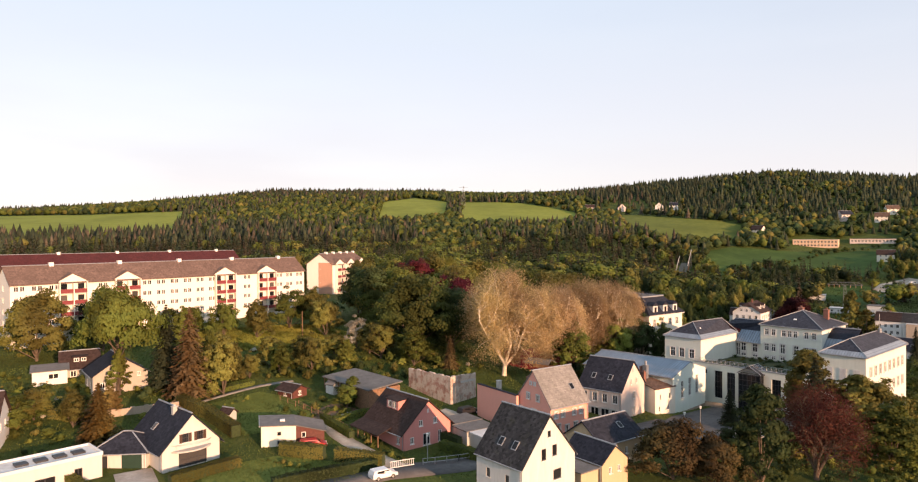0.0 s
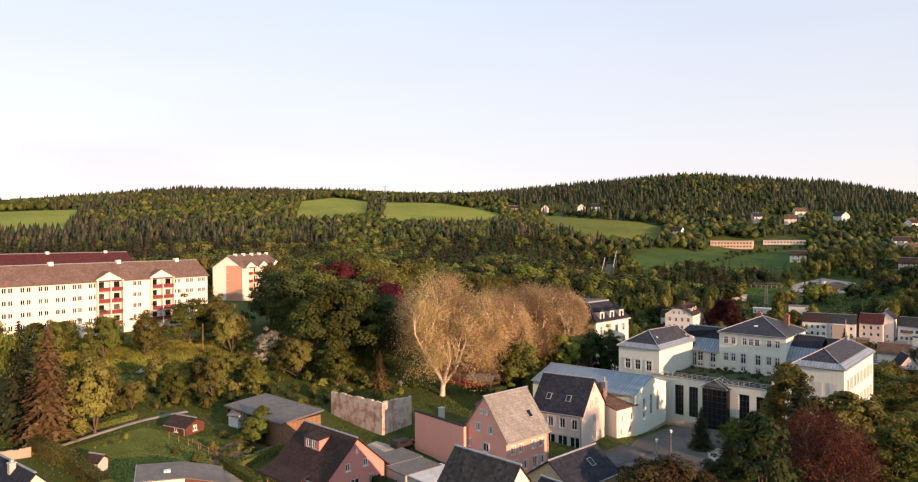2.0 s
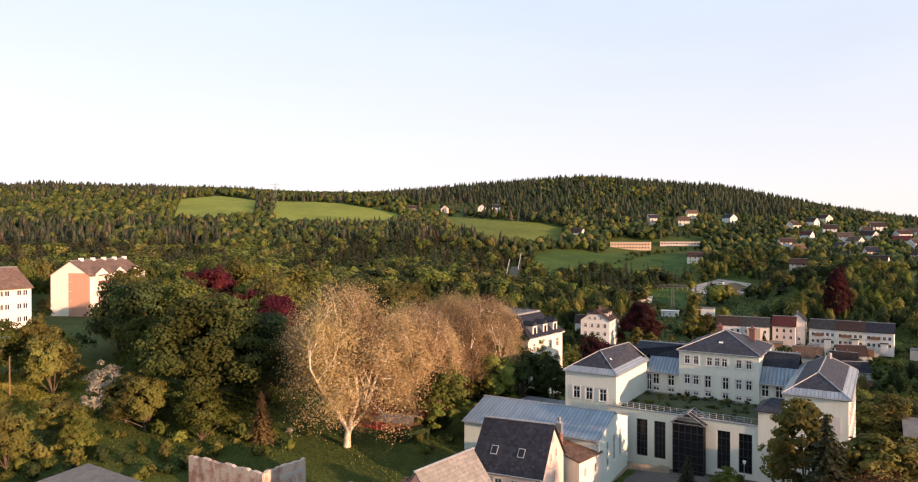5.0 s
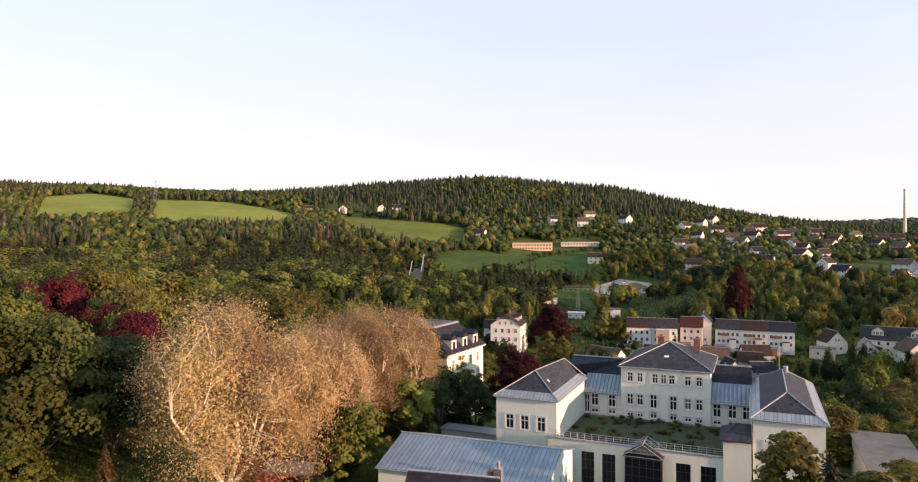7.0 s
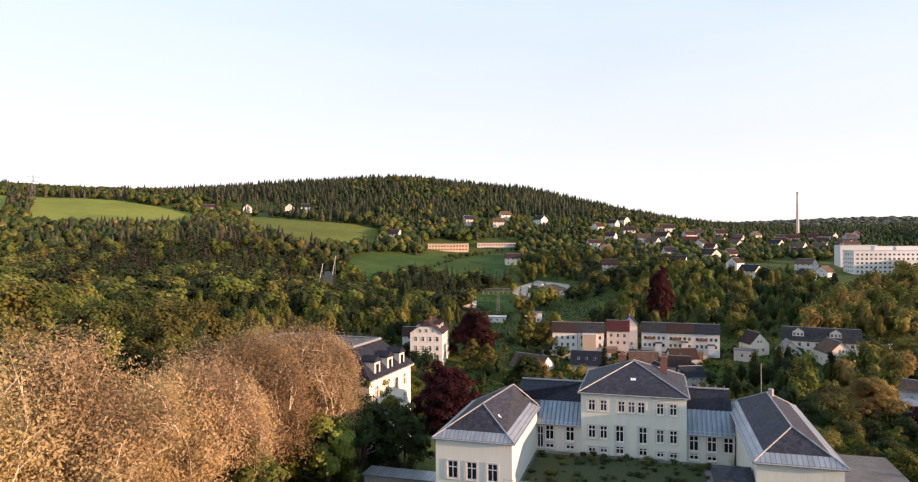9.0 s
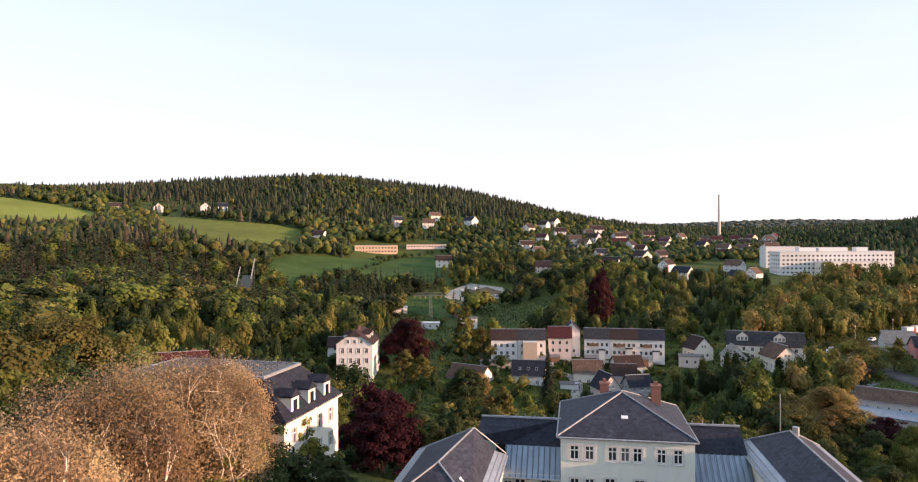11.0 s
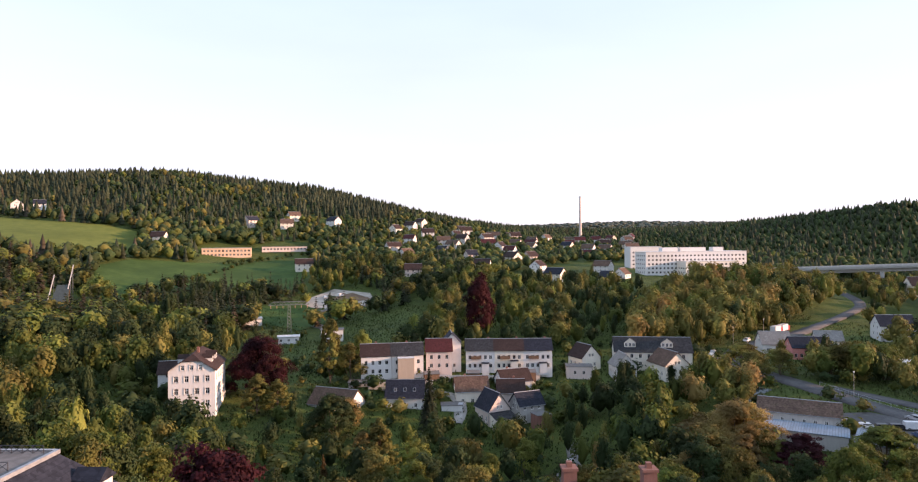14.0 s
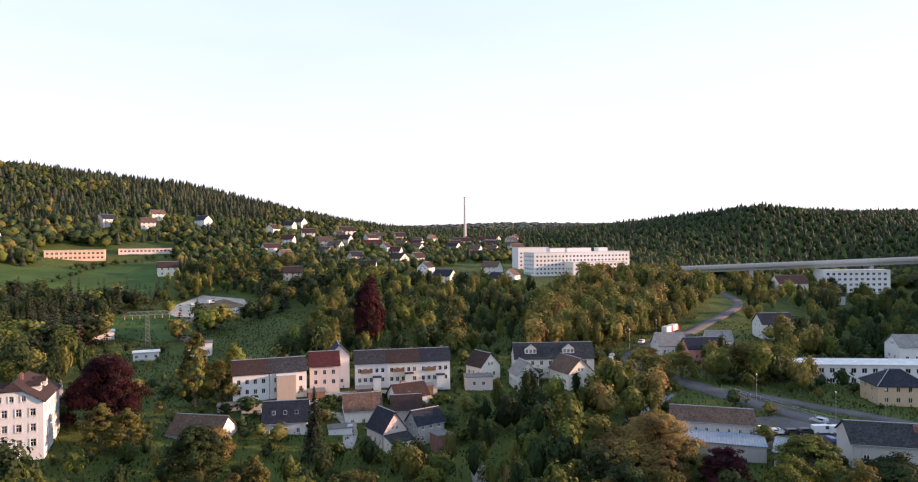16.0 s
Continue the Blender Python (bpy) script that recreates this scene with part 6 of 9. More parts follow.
for i, (hx, hy) in enumerate(FAR_HOUSES):
    lx, ly = rng.uniform(9, 15), rng.uniform(8, 10)
    wl, rf = rng.choice(("white", "oldwhite", "white", "oldwhite", "cream", "cream", "greyrose")), rng.choice(("rustroof", "brownroof", "slate", "brownroof", "oldslate", "rustroof", "winered"))
    ev = rng.choice((3.2, 5.2, 5.6))
    names = {"white": "white", "cream": "cream", "oldwhite": "off-white", "yellow": "ochre", "greyrose": "rose-grey", "redroof": "red tiled", "brownroof": "brown tiled", "slate": "dark slate", "oldslate": "mossy slate", "winered": "wine-red", "rustroof": "faded tiled"}
    small(hx, hy, land(hx, hy) - 0.2, rng.uniform(-110, 10), lx, ly, ev, ev + ly * 0.42, wl, rf, names[wl] + " hillside house with " + names[rf] + " roof", e=2, s=3, rows=1 if ev < 4 else 2, group="houses on the far slope")

# viaduct
h = thing("viaduct", 597, 135, 0, -63.4, "concrete road viaduct on twin piers", "bridge")
RISE = Matrix(((1, 0, 0, 0), (0, 1, 0, 0), (0.03, 0, 1, 0), (0, 0, 0, 1)))  # the road climbs eastwards
for name, b in (("deck", (-120, 190, -6, 6, 15.6, 16.6)), ("girder", (-120, 190, -3.2, 3.2, 13.2, 15.6)), ("parapet", (-120, 190, -6.25, -5.75, 16.6, 17.8)), ("parapet", (-120, 190, 5.75, 6.25, 16.6, 17.8))):
    bm = boxes(b)
    bm.transform(RISE)
    part(name, bm, M["concrete"], h)
for u in (-75, -25, 62, 150):
    for sy in (-1, 1):
        part("pier", boxes((u - 1.4, u + 1.4, sy * 2.6 - 1.0, sy * 2.6 + 1.0, -9, 13.1 + 0.03 * u)), M["concrete"], h)
# lattice pylon on the hill and a mast by the substation


def pylon(x, y, hgt, arm, label):
    e = thing("power_pylon", x, y, land(x, y), 20, label, "pylon")
    bm = bmesh.new()
    b = hgt * 0.09
    for sx in (-1, 1):
        for sy in (-1, 1):
            rod(bm, (sx * b, sy * b, -1), (sx * 0.3, sy * 0.3, hgt), 0.08, 4)
    n = 9
    for i in range(n):
        z0, z1 = hgt * i / n, hgt * (i + 1) / n
        w0, w1 = b * (1 - i / n) + 0.3, b * (1 - (i + 1) / n) + 0.3
        for sy in (-1, 1):
            rod(bm, (-w0, sy * w0, z0), (w1, sy * w1, z1), 0.04, 4)
            rod(bm, (w0, sy * w0, z0), (-w1, sy * w1, z1), 0.04, 4)
    part("tower", bm, M["pylonsteel"], e)
    for f in (0.8, 0.95):
        bm = bmesh.new()
        rod(bm, (-arm, 0, hgt * f), (arm, 0, hgt * f), 0.1, 4)
        rod(bm, (-arm, 0, hgt * f), (0, 0, hgt * f + 1.2), 0.07, 4)
        rod(bm, (arm, 0, hgt * f), (0, 0, hgt * f + 1.2), 0.07, 4)
        part("arm", bm, M["pylonsteel"], e)


pylon(55, 850, 30, 6, "grey steel lattice pylon in the hillside field")


def gantry(x, y, rot, hgt, arm):
    """Substation gantry: one slim lattice mast with a long latticed cross-arm."""
    e = thing("substation_gantry", x, y, land(x, y), rot, "grey steel lattice gantry with a long cross-arm", "gantry")
    bm = bmesh.new()
    for sx in (-1, 1):
        for sy in (-1, 1):
            rod(bm, (sx * 1.1, sy * 0.9, -1), (sx * 0.55, sy * 0.5, hgt), 0.08, 4)
    n = 8
    for i in range(n):
        z0, z1 = hgt * i / n, hgt * (i + 1) / n
        w0, w1 = 1.1 - 0.55 * i / n, 1.1 - 0.55 * (i + 1) / n
        for sy in (-0.8, 0.8):
            rod(bm, (-w0, sy * w0, z0), (w1, sy * w1, z1), 0.05, 4)
            rod(bm, (w0, sy * w0, z0), (-w1, sy * w1, z1), 0.05, 4)
    part("mast", bm, M["pylonsteel"], e)
    bm = bmesh.new()
    for sy in (-0.5, 0.5):
        rod(bm, (-arm, sy, hgt), (arm, sy, hgt), 0.09, 4)
        rod(bm, (-arm, sy, hgt), (-arm * 0.75, sy, hgt + 1.5), 0.08, 4)
        rod(bm, (-arm * 0.75, sy, hgt + 1.5), (arm * 0.75, sy, hgt + 1.5), 0.09, 4)
        rod(bm, (arm * 0.75, sy, hgt + 1.5), (arm, sy, hgt), 0.08, 4)
        for i in range(12):
            u0, u1 = arm * (-0.75 + 0.125 * i), arm * (-0.75 + 0.125 * (i + 1))
            rod(bm, (u0, sy, hgt if i % 2 else hgt + 1.5), (u1, sy, hgt + 1.5 if i % 2 else hgt), 0.05, 4)
    part("cross_arm", bm, M["pylonsteel"], e)
    for u in (-0.9, -0.6, -0.3, 0.3, 0.6, 0.9):
        bm = bmesh.new()
        rod(bm, (arm * u, 0, hgt), (arm * u, 0, hgt - 1.6), 0.1, 6)
        part("insulator", bm, M["brownwall"], e)


gantry(256, 376, -40, 13.5, 9.5)
building("substation", "low pale substation building", 240, 357, land(240, 357) - 0.2, -40, 9, 6, 3.2, 3.4, "white", "pale", kind="flat", wins={"S": row_of(3, 10, 1.2, 1.0, 1.0)}, wkind="two", category="substation")
building("workshop", "low white workshop with flat roof", 254, 411, land(254, 411) - 0.3, -35, 20, 9, 3.4, 3.6, "white", "pale", kind="flat", category="workshop")
small(254, 344, land(254, 344) - 0.3, -45, 9.5, 7, 5.4, 5.6, "white", "felt", "small white flat-roofed house by the substation", kind="flat", rows=1)
# ski jump in the wood: inrun trestle and landing slope
# Old ski jump: two dark matted slopes with cross battens, and pale inrun rails on trestles
h = thing("ski_jump", 194, 480, -2, 53, "old ski jump with two dark matted slopes and pale rails", "ski jump")
for lane_name, v0, v1, u1 in (("landing_slope", -3.2, 3.2, 20.0), ("training_slope", 4.6, 8.2, 12.0)):
    lane = part(lane_name, slab([[(-14, v0, -8.0), (u1, v0, 0.86 * u1), (u1, v1, 0.86 * u1), (-14, v1, -8.0)]], 0.5), M["matting"], h)
    for k in range(9):
        u = 0.5 + k * u1 / 9.5
        part("batten", boxes((u, u + 0.25, v0 + 0.4, v1 - 0.4, 0.86 * u + 0.05, 0.86 * u + 0.3)), M["concrete"], lane)
    for k in range(3):
        u = 4.0 + k * (u1 - 5.0) / 2
        for v in (v0 + 0.3, v1 - 0.6):
            part("trestle_leg", boxes((u, u + 0.3, v, v + 0.3, -8.0, 0.86 * u - 0.3)), M["wood"], lane)
for v, u0, u1 in ((5.0, 10.0, 23.0), (-2.8, 17.0, 28.0)):
    rail = part("inrun_rail", slab([[(u0, v, 0.9 * u0), (u1, v, 0.98 * u1), (u1, v + 0.4, 0.98 * u1), (u0, v + 0.4, 0.9 * u0)]], 0.35), M["concrete"], h, "pale inrun rail")
    for k in range(3):
        u = u0 + 1 + k * (u1 - u0 - 2) / 2
        part("trestle_leg", boxes((u, u + 0.25, v + 0.2, v + 0.5, -6.0, 0.9 * u)), M["pylonsteel"], rail)

# ---------------------------------------------------------------- trees
NR = np.random.default_rng(7)


def tube_arrays(pts, radii, sides):
    pts = np.asarray(pts, float)
    vs, fs = [], []
    for i, p in enumerate(pts):
        d = pts[min(i + 1, len(pts) - 1)] - pts[max(i - 1, 0)]
        d /= np.linalg.norm(d) + 1e-9
        s = np.cross(d, (0.3, 0.9, 0.2))
        s /= np.linalg.norm(s) + 1e-9
        u = np.cross(d, s)
        for k in range(sides):
            a = 2 * math.pi * k / sides
            vs.append(p + radii[i] * (math.cos(a) * s + math.sin(a) * u))
    for i in range(len(pts) - 1):
        for k in range(sides):
            k2 = (k + 1) % sides
            fs.append((i * sides + k, i * sides + k2, (i + 1) * sides + k2, (i + 1) * sides + k))
    return vs, fs


class Wood:
    def __init__(self):
        self.v, self.f = [], []

    def tube(self, pts, radii, sides=5):
        vs, fs = tube_arrays(pts, radii, sides)
        o = len(self.v)
        self.v += vs
        self.f += [tuple(i + o for i in q) for q in fs]


def cards(c, out, size, r, stretch=1.5, up=0.25, tidy=0.8):
    """Leaf cards: centres c (n, 3), outward ways, sizes; each one quad, folded a little."""
    n = len(c)
    nrm = out * 1.25 * tidy + r.normal(0, 0.42, (n, 3)) + np.array((0, 0, up))
    nrm /= np.linalg.norm(nrm, axis=1, keepdims=True) + 1e-9
    t = np.cross(nrm, r.normal(0, 1, (n, 3)))
    t /= np.linalg.norm(t, axis=1, keepdims=True) + 1e-9
    b = np.cross(nrm, t)
    s = size[:, None]
    fold = nrm * s * 0.25
    v = np.stack([c - t * s * stretch, c - b * s + fold, c + t * s * stretch, c + b * s + fold], 1).reshape(-1, 3)
    f = np.arange(4 * n).reshape(-1, 4)
    return v, f


def broadleaf(seed, H, R, trunk, clumps, leaves, leaf, gappy=0.26, lean=0.0, pointed=0.0):
    """Arrays of a broad crown of leaf clumps on limbs, and its wood."""
    r = np.random.default_rng(seed)
    hz = (H - trunk) / 2
    mid = np.array((0, 0, trunk + hz))
    d = r.normal(0, 1, (clumps, 3))
    d /= np.linalg.norm(d, axis=1, keepdims=True)
    d[:, 2] = np.where(d[:, 2] < -0.88, -d[:, 2], d[:, 2])
    rad = r.uniform(0.45, 1.0, clumps) ** 0.6
    d[:, :2] *= (1 + 0.5 * np.clip(-d[:, 2], 0, 1))[:, None]  # skirts hang low
    lobes = r.normal(0, 1, (7, 3))
    lobes /= np.linalg.norm(lobes, axis=1, keepdims=True)
    d *= (0.66 + 0.46 * np.exp(6.0 * (np.clip(d @ lobes.T, -1, 1) - 1)).max(1))[:, None]  # uneven outline
    cc = d * rad[:, None] * np.array((R, R, hz)) * r.uniform(0.78, 1.05, (clumps, 1))
    if pointed:
        cc[:, :2] *= (1 - pointed * np.clip(cc[:, 2] / hz * 0.5 + 0.5, 0, 1))[:, None]
    cc += mid
    cr = R * gappy * r.uniform(0.7, 1.3, clumps)
    k = r.integers(0, clumps, leaves)
    off = r.normal(0, 1, (leaves, 3))
    off /= np.linalg.norm(off, axis=1, keepdims=True)
    off[:, 2] = np.where(off[:, 2] < -0.5, -off[:, 2] * 0.6, off[:, 2])
    ln = r.uniform(0.2, 1.0, leaves) ** 0.45
    c = cc[k] + off * (ln * cr[k])[:, None] * np.array((1, 1, 0.75))
    out = off * 0.7 + (c - mid) / np.array((R, R, hz)) * 0.9
    v, f = cards(c, out, leaf * r.uniform(0.6, 1.35, leaves), r, 1.4, 0.05, 0.85)
    w = Wood()
    top = np.array((lean, 0, trunk + hz * 1.1))
    w.tube([(0, 0, -0.8), (0, 0, trunk * 0.5), (lean * 0.4, 0.1, trunk), top], [R * 0.05 + 0.08, R * 0.038 + 0.06, R * 0.03 + 0.05, 0.05], 7)
    for i in range(min(9, clumps)):
        e = cc[i * clumps // 9]
        s = np.array((lean * 0.3, 0, trunk * (0.75 + 0.06 * i)))
        w.tube([s, (s + e) / 2 + np.array((0, 0, 0.3)), e], [R * 0.014 + 0.03, R * 0.01 + 0.02, 0.02], 5)
    return (v, f), w


def spruce(seed, H, R, tiers=26, per=11, n=5, s0=0.16, s1=0.10):
    r = np.random.default_rng(seed)
    cs, outs, sz = [], [], []
    for i in range(tiers):
        z = H * (0.07 + 0.92 * i / tiers)
        rr = R * (1 - i / tiers) ** 0.85 * r.uniform(0.85, 1.1) + 0.15
        for k in range(max(4, int(per * (1 - 0.6 * i / tiers)))):
            a = r.uniform(0, 2 * math.pi)
            q = rr * r.uniform(0.75, 1.1)
            for j in range(n):
                u = (j + 0.6) / n
                cs.append((math.cos(a) * q * u, math.sin(a) * q * u, z - 0.28 * q * u * u + r.normal(0, 0.05)))
                outs.append((math.cos(a) * 0.5, math.sin(a) * 0.5, 0.9))
                sz.append((s0 + s1 * q) * (1.15 - 0.5 * u) * r.uniform(0.8, 1.3))
    v, f = cards(np.array(cs), np.array(outs), np.array(sz), r, 1.7, 0.1, 1.0)
    w = Wood()
    w.tube([(0, 0, -0.8), (0, 0, H * 0.5), (0, 0, H * 0.99)], [0.018 * H, 0.011 * H, 0.02], 6)
    return (v, f), w


def bare_crown(seed, H, R, trunk, tilt=0.0, twig=0.052, per=30, fill=30000, stretch=3.4):
    """An open crown: forking pale limbs, fine twigs and tiny bronze young leaves."""
    r = np.random.default_rng(seed)
    w = Wood()
    tips = []
    mid = np.array((0, 0, trunk + (H - trunk) * 0.47))
    semi = np.array((R, R, (H - trunk) * 0.54))

    def grow(p, d, ln, rad, depth):
        d = d / np.linalg.norm(d)
        q = p + d * ln * 0.5 + r.normal(0, 0.06 * ln, 3)
        e = p + d * ln + r.normal(0, 0.05 * ln, 3)
        k = np.linalg.norm((e - mid) / semi)
        if k > 1.02 and depth < 5:
            e = mid + (e - mid) / k
            q = (p + e) / 2
        w.tube([p, q, e], [rad, rad * 0.8, rad * 0.58], 6 if depth > 2 else 4 if depth > 1 else 3)
        if depth <= 3:
            tips.append(((q + e) / 2, d))
        if depth <= 0:
            tips.append((e, d))
            return
        n = 3 if depth != 4 else 4
        for _ in range(n):
            side = r.normal(0, 1, 3)
            side -= d * (side @ d)
            side /= np.linalg.norm(side)
            grow(e if r.random() < 0.6 else q, d * 0.75 + side * r.uniform(0.45, 0.95) + np.array((0, 0, 0.22)), ln * r.uniform(0.6, 0.8), rad * 0.56, depth - 1)

    t0 = np.array((tilt, 0.15, trunk))
    w.tube([(0, 0, -0.8), (tilt * 0.4, 0, trunk * 0.5), t0], [0.62, 0.5, 0.42], 9)
    for a in range(5):
        an = a * 2 * math.pi / 5 + r.uniform(-0.3, 0.3)
        grow(t0 - np.array((0, 0, 0.4 * a % 1.1)), np.array((math.cos(an) * 0.6, math.sin(an) * 0.6, 1.0 if a else 1.9)), (H - trunk) * 0.40, 0.36, 4)
    tp = np.array([t[0] for t in tips])
    td = np.array([t[1] for t in tips])
    k = np.repeat(np.arange(len(tp)), per)
    off = r.normal(0, 0.8, (len(k), 3))
    c = tp[k] + off + td[k] * 0.25
    # outer shell of fine sprays in clumps
    a = r.normal(0, 1, (150, 3))
    a /= np.linalg.norm(a, axis=1, keepdims=True)
    lobes = r.normal(0, 1, (8, 3))
    lobes /= np.linalg.norm(lobes, axis=1, keepdims=True)
    a[:, :2] *= (1 + 0.45 * np.clip(-a[:, 2], 0, 1))[:, None]  # boughs hang low
    cc = mid + a * semi * r.uniform(0.30, 1.0, (150, 1)) ** 0.6 * (0.80 + 0.28 * np.exp(5.0 * (np.clip(a @ lobes.T, -1, 1) - 1)).max(1))[:, None]
    kk = r.integers(0, 150, fill)
    sh = r.normal(0, 1, (fill, 3)) * R * 0.125
    c = np.concatenate([c, cc[kk] + sh])
    off = np.concatenate([off, a[kk]])
    for i in range(0, 150, 2):
        w.tube([mid + (cc[i] - mid) * 0.45 - np.array((0, 0, 1.0)), mid + (cc[i] - mid) * 0.75, cc[i]], [0.09, 0.06, 0.02], 3)
    v, f = cards(c, off, twig * r.uniform(0.5, 1.4, len(c)), r, stretch, 0.1, 0.6)
    return (v, f), w


LEAF = {
    "green": leafage("spring_green_leaves", (0.042, 0.066, 0.015), (0.126, 0.156, 0.034)),
    "olive": leafage("olive_green_leaves", (0.060, 0.070, 0.018), (0.180, 0.172, 0.044)),
    "lime": leafage("fresh_lime_leaves", (0.076, 0.106, 0.024), (0.200, 0.226, 0.048)),
    "deep": leafage("deep_green_leaves", (0.018, 0.034, 0.013), (0.054, 0.082, 0.029)),
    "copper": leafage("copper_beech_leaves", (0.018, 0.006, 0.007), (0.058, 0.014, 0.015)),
    "chestnut": leafage("dark_chestnut_leaves", (0.036, 0.054, 0.015), (0.106, 0.130, 0.034)),
    "darkbrown": leafage("dark_brown_young_leaves", (0.030, 0.024, 0.011), (0.090, 0.066, 0.026)),
    # Copper leaves again, with the sun on the park beeches brightened into the colour.
    "redbeech": leafage("sun_brightened_copper_leaves", (0.032, 0.008, 0.010), (0.125, 0.022, 0.026)),
    "bronze": leafage("bronze_young_leaves", (0.090, 0.072, 0.022), (0.270, 0.205, 0.064)),
    "tan": leafage("tan_plane_buds", (0.22, 0.166, 0.080), (0.41, 0.318, 0.155), 0.4),
    "pinktan": leafage("pinkish_plane_twigs", (0.27, 0.200, 0.100), (0.49, 0.370, 0.192), 0.42),
    # Distance haze is put into this greyed leaf colour.
    "distant": leafage("haze_tinted_needles", (0.040, 0.052, 0.042), (0.085, 0.100, 0.078), 0.2),
    "russet": leafage("russet_blossom", (0.050, 0.021, 0.014), (0.125, 0.048, 0.030)),
    "blossom": leafage("white_blossom_leaves", (0.080, 0.100, 0.030), (0.550, 0.520, 0.420)),
    "spruce": leafage("spruce_needles", (0.016, 0.023, 0.013), (0.047, 0.057, 0.030), 0.2),
    "drypine": leafage("grey_brown_needles", (0.046, 0.040, 0.026), (0.110, 0.092, 0.058), 0.2),
    "brownspruce": leafage("dry_brown_needles", (0.066, 0.047, 0.021), (0.185, 0.130, 0.056), 0.2),
    "grass": leafage("sunny_grass_blades", (0.130, 0.150, 0.028), (0.260, 0.265, 0.055), 0.4),
    # Grass blades darkened: the valley floor's shade sits in the colour.
    "valleygrass": leafage("shade_darkened_grass", (0.026, 0.042, 0.016), (0.070, 0.092, 0.030), 0.3),
    "lawngrass": leafage("lawn_grass_blades", (0.055, 0.085, 0.022), (0.120, 0.150, 0.040), 0.4),
    "yew": leafage("golden_yew_needles", (0.038, 0.034, 0.009), (0.160, 0.105, 0.030), 0.2),
}
_tree = {}


def tree_parts(shape, leaf):
    key = (shape, leaf)
    if key not in _tree:
        if shape not in _tree:
            (v, f), w = SHAPES[shape]()
            _tree[shape] = mesh_of("crown", v, f, LEAF[leaf]), mesh_of("trunk", w.v, w.f, M["planebark" if shape.startswith("plane") else "bark"], True)
            _tree[key] = _tree[shape]
        else:
            cm = _tree[shape][0].copy()
            cm.materials[0] = LEAF[leaf]
            _tree[key] = cm, _tree[shape][1]
    return _tree[key]


SHAPES = {
    "near_a": lambda: broadleaf(1, 20, 9, 0.5, 200, 32000, 0.165, 0.19),
    "tall": lambda: broadleaf(31, 20, 9, 7.2, 130, 20000, 0.20, 0.22),
    "near_b": lambda: broadleaf(2, 18, 7.5, 0.4, 150, 16000, 0.20, 0.20, 0, 0.15),
    "near_c": lambda: broadleaf(3, 12, 5, 0.2, 110, 9000, 0.16, 0.22, 0, 0.2),
    "near_d": lambda: broadleaf(23, 12, 5, 0.4, 80, 8500, 0.16, 0.24, 0.4),
    "birch": lambda: broadleaf(4, 16, 4.6, 0.5, 150, 9000, 0.17, 0.18, 0.3, 0.42),
    "mid_a": lambda: broadleaf(6, 16, 7, 0.6, 80, 6400, 0.19, 0.25),
    "mid_b": lambda: broadleaf(7, 16, 5.6, 0.6, 76, 6000, 0.185, 0.26, 0, 0.3),
    "mid_c": lambda: broadleaf(8, 14, 6.6, 0.3, 76, 6000, 0.185, 0.27),
    "mid_birch": lambda: broadleaf(9, 16, 3.8, 0.4, 70, 4600, 0.16, 0.27, 0, 0.45),
    "spruce": lambda: spruce(10, 17, 4.2, 38, 20, 9, 0.095, 0.062),
    "mid_spruce": lambda: spruce(11, 17, 3.4, 20, 9, 5, 0.13, 0.08),
    "plane_a": lambda: bare_crown(12, 24, 9.5, 2.8, 0.3, 0.072, 32, 48000, 2.0),
    "plane_b": lambda: bare_crown(13, 21, 8.5, 2.6, -0.5, 0.074, 30, 42000, 2.2),
    "russet": lambda: bare_crown(14, 12, 7.5, 1.6, 0.2, 0.046, 18, 4500),
}
SIZE = {"tall": (20, 9), "near_a": (20, 9), "near_b": (18, 7.5), "near_c": (12, 5), "near_d": (12, 5), "birch": (16, 4.6), "mid_a": (16, 7), "mid_b": (16, 5.6), "mid_c": (14, 6.6), "mid_birch": (16, 3.8),
        "spruce": (17, 4.2), "mid_spruce": (17, 3.4), "plane_a": (24, 9.5), "plane_b": (21, 8.5), "russet": (12, 7.5)}
WORDS = {"green": "green-leaved", "olive": "olive-green", "lime": "fresh lime-green", "deep": "dark green", "copper": "dark red copper beech", "redbeech": "sun-brightened red copper beech", "chestnut": "dark olive-green", "darkbrown": "dark brownish", "bronze": "bronze-leaved", "tan": "tan budding plane", "pinktan": "pinkish bare plane",
         "russet": "russet ornamental", "blossom": "white blossoming", "spruce": "dark spruce", "brownspruce": "brownish spruce", "yew": "golden-brown conifer"}
TREES = []


def tree(x, y, H, R, shape, leaf, where="on the slope", z=None, name="tree", group=""):
    if shape == "near_c" and len(TREES) % 2:
        shape = "near_d"
    h0, r0 = SIZE[shape]
    if shape in ("near_a", "near_b", "near_c", "near_d", "birch"):
        R *= 1.14
    cm, tm = tree_parts(shape, leaf)
    e = new(name)
    e.matrix_world = Matrix.LocRotScale((x, y, land(x, y) if z is None else z), Euler((0, 0, NR.uniform(0, 6.28))), (R / r0, R / r0, H / h0))
    share("trunk", tm, e, Matrix())
    share("crown", cm, e, Matrix())
    kind = " " + ("shrub" if name == "shrub" else "tree") + " "
    tagged(e, WORDS[leaf] + kind + where, name, group)
    TREES.append((x, y, R))
    return e


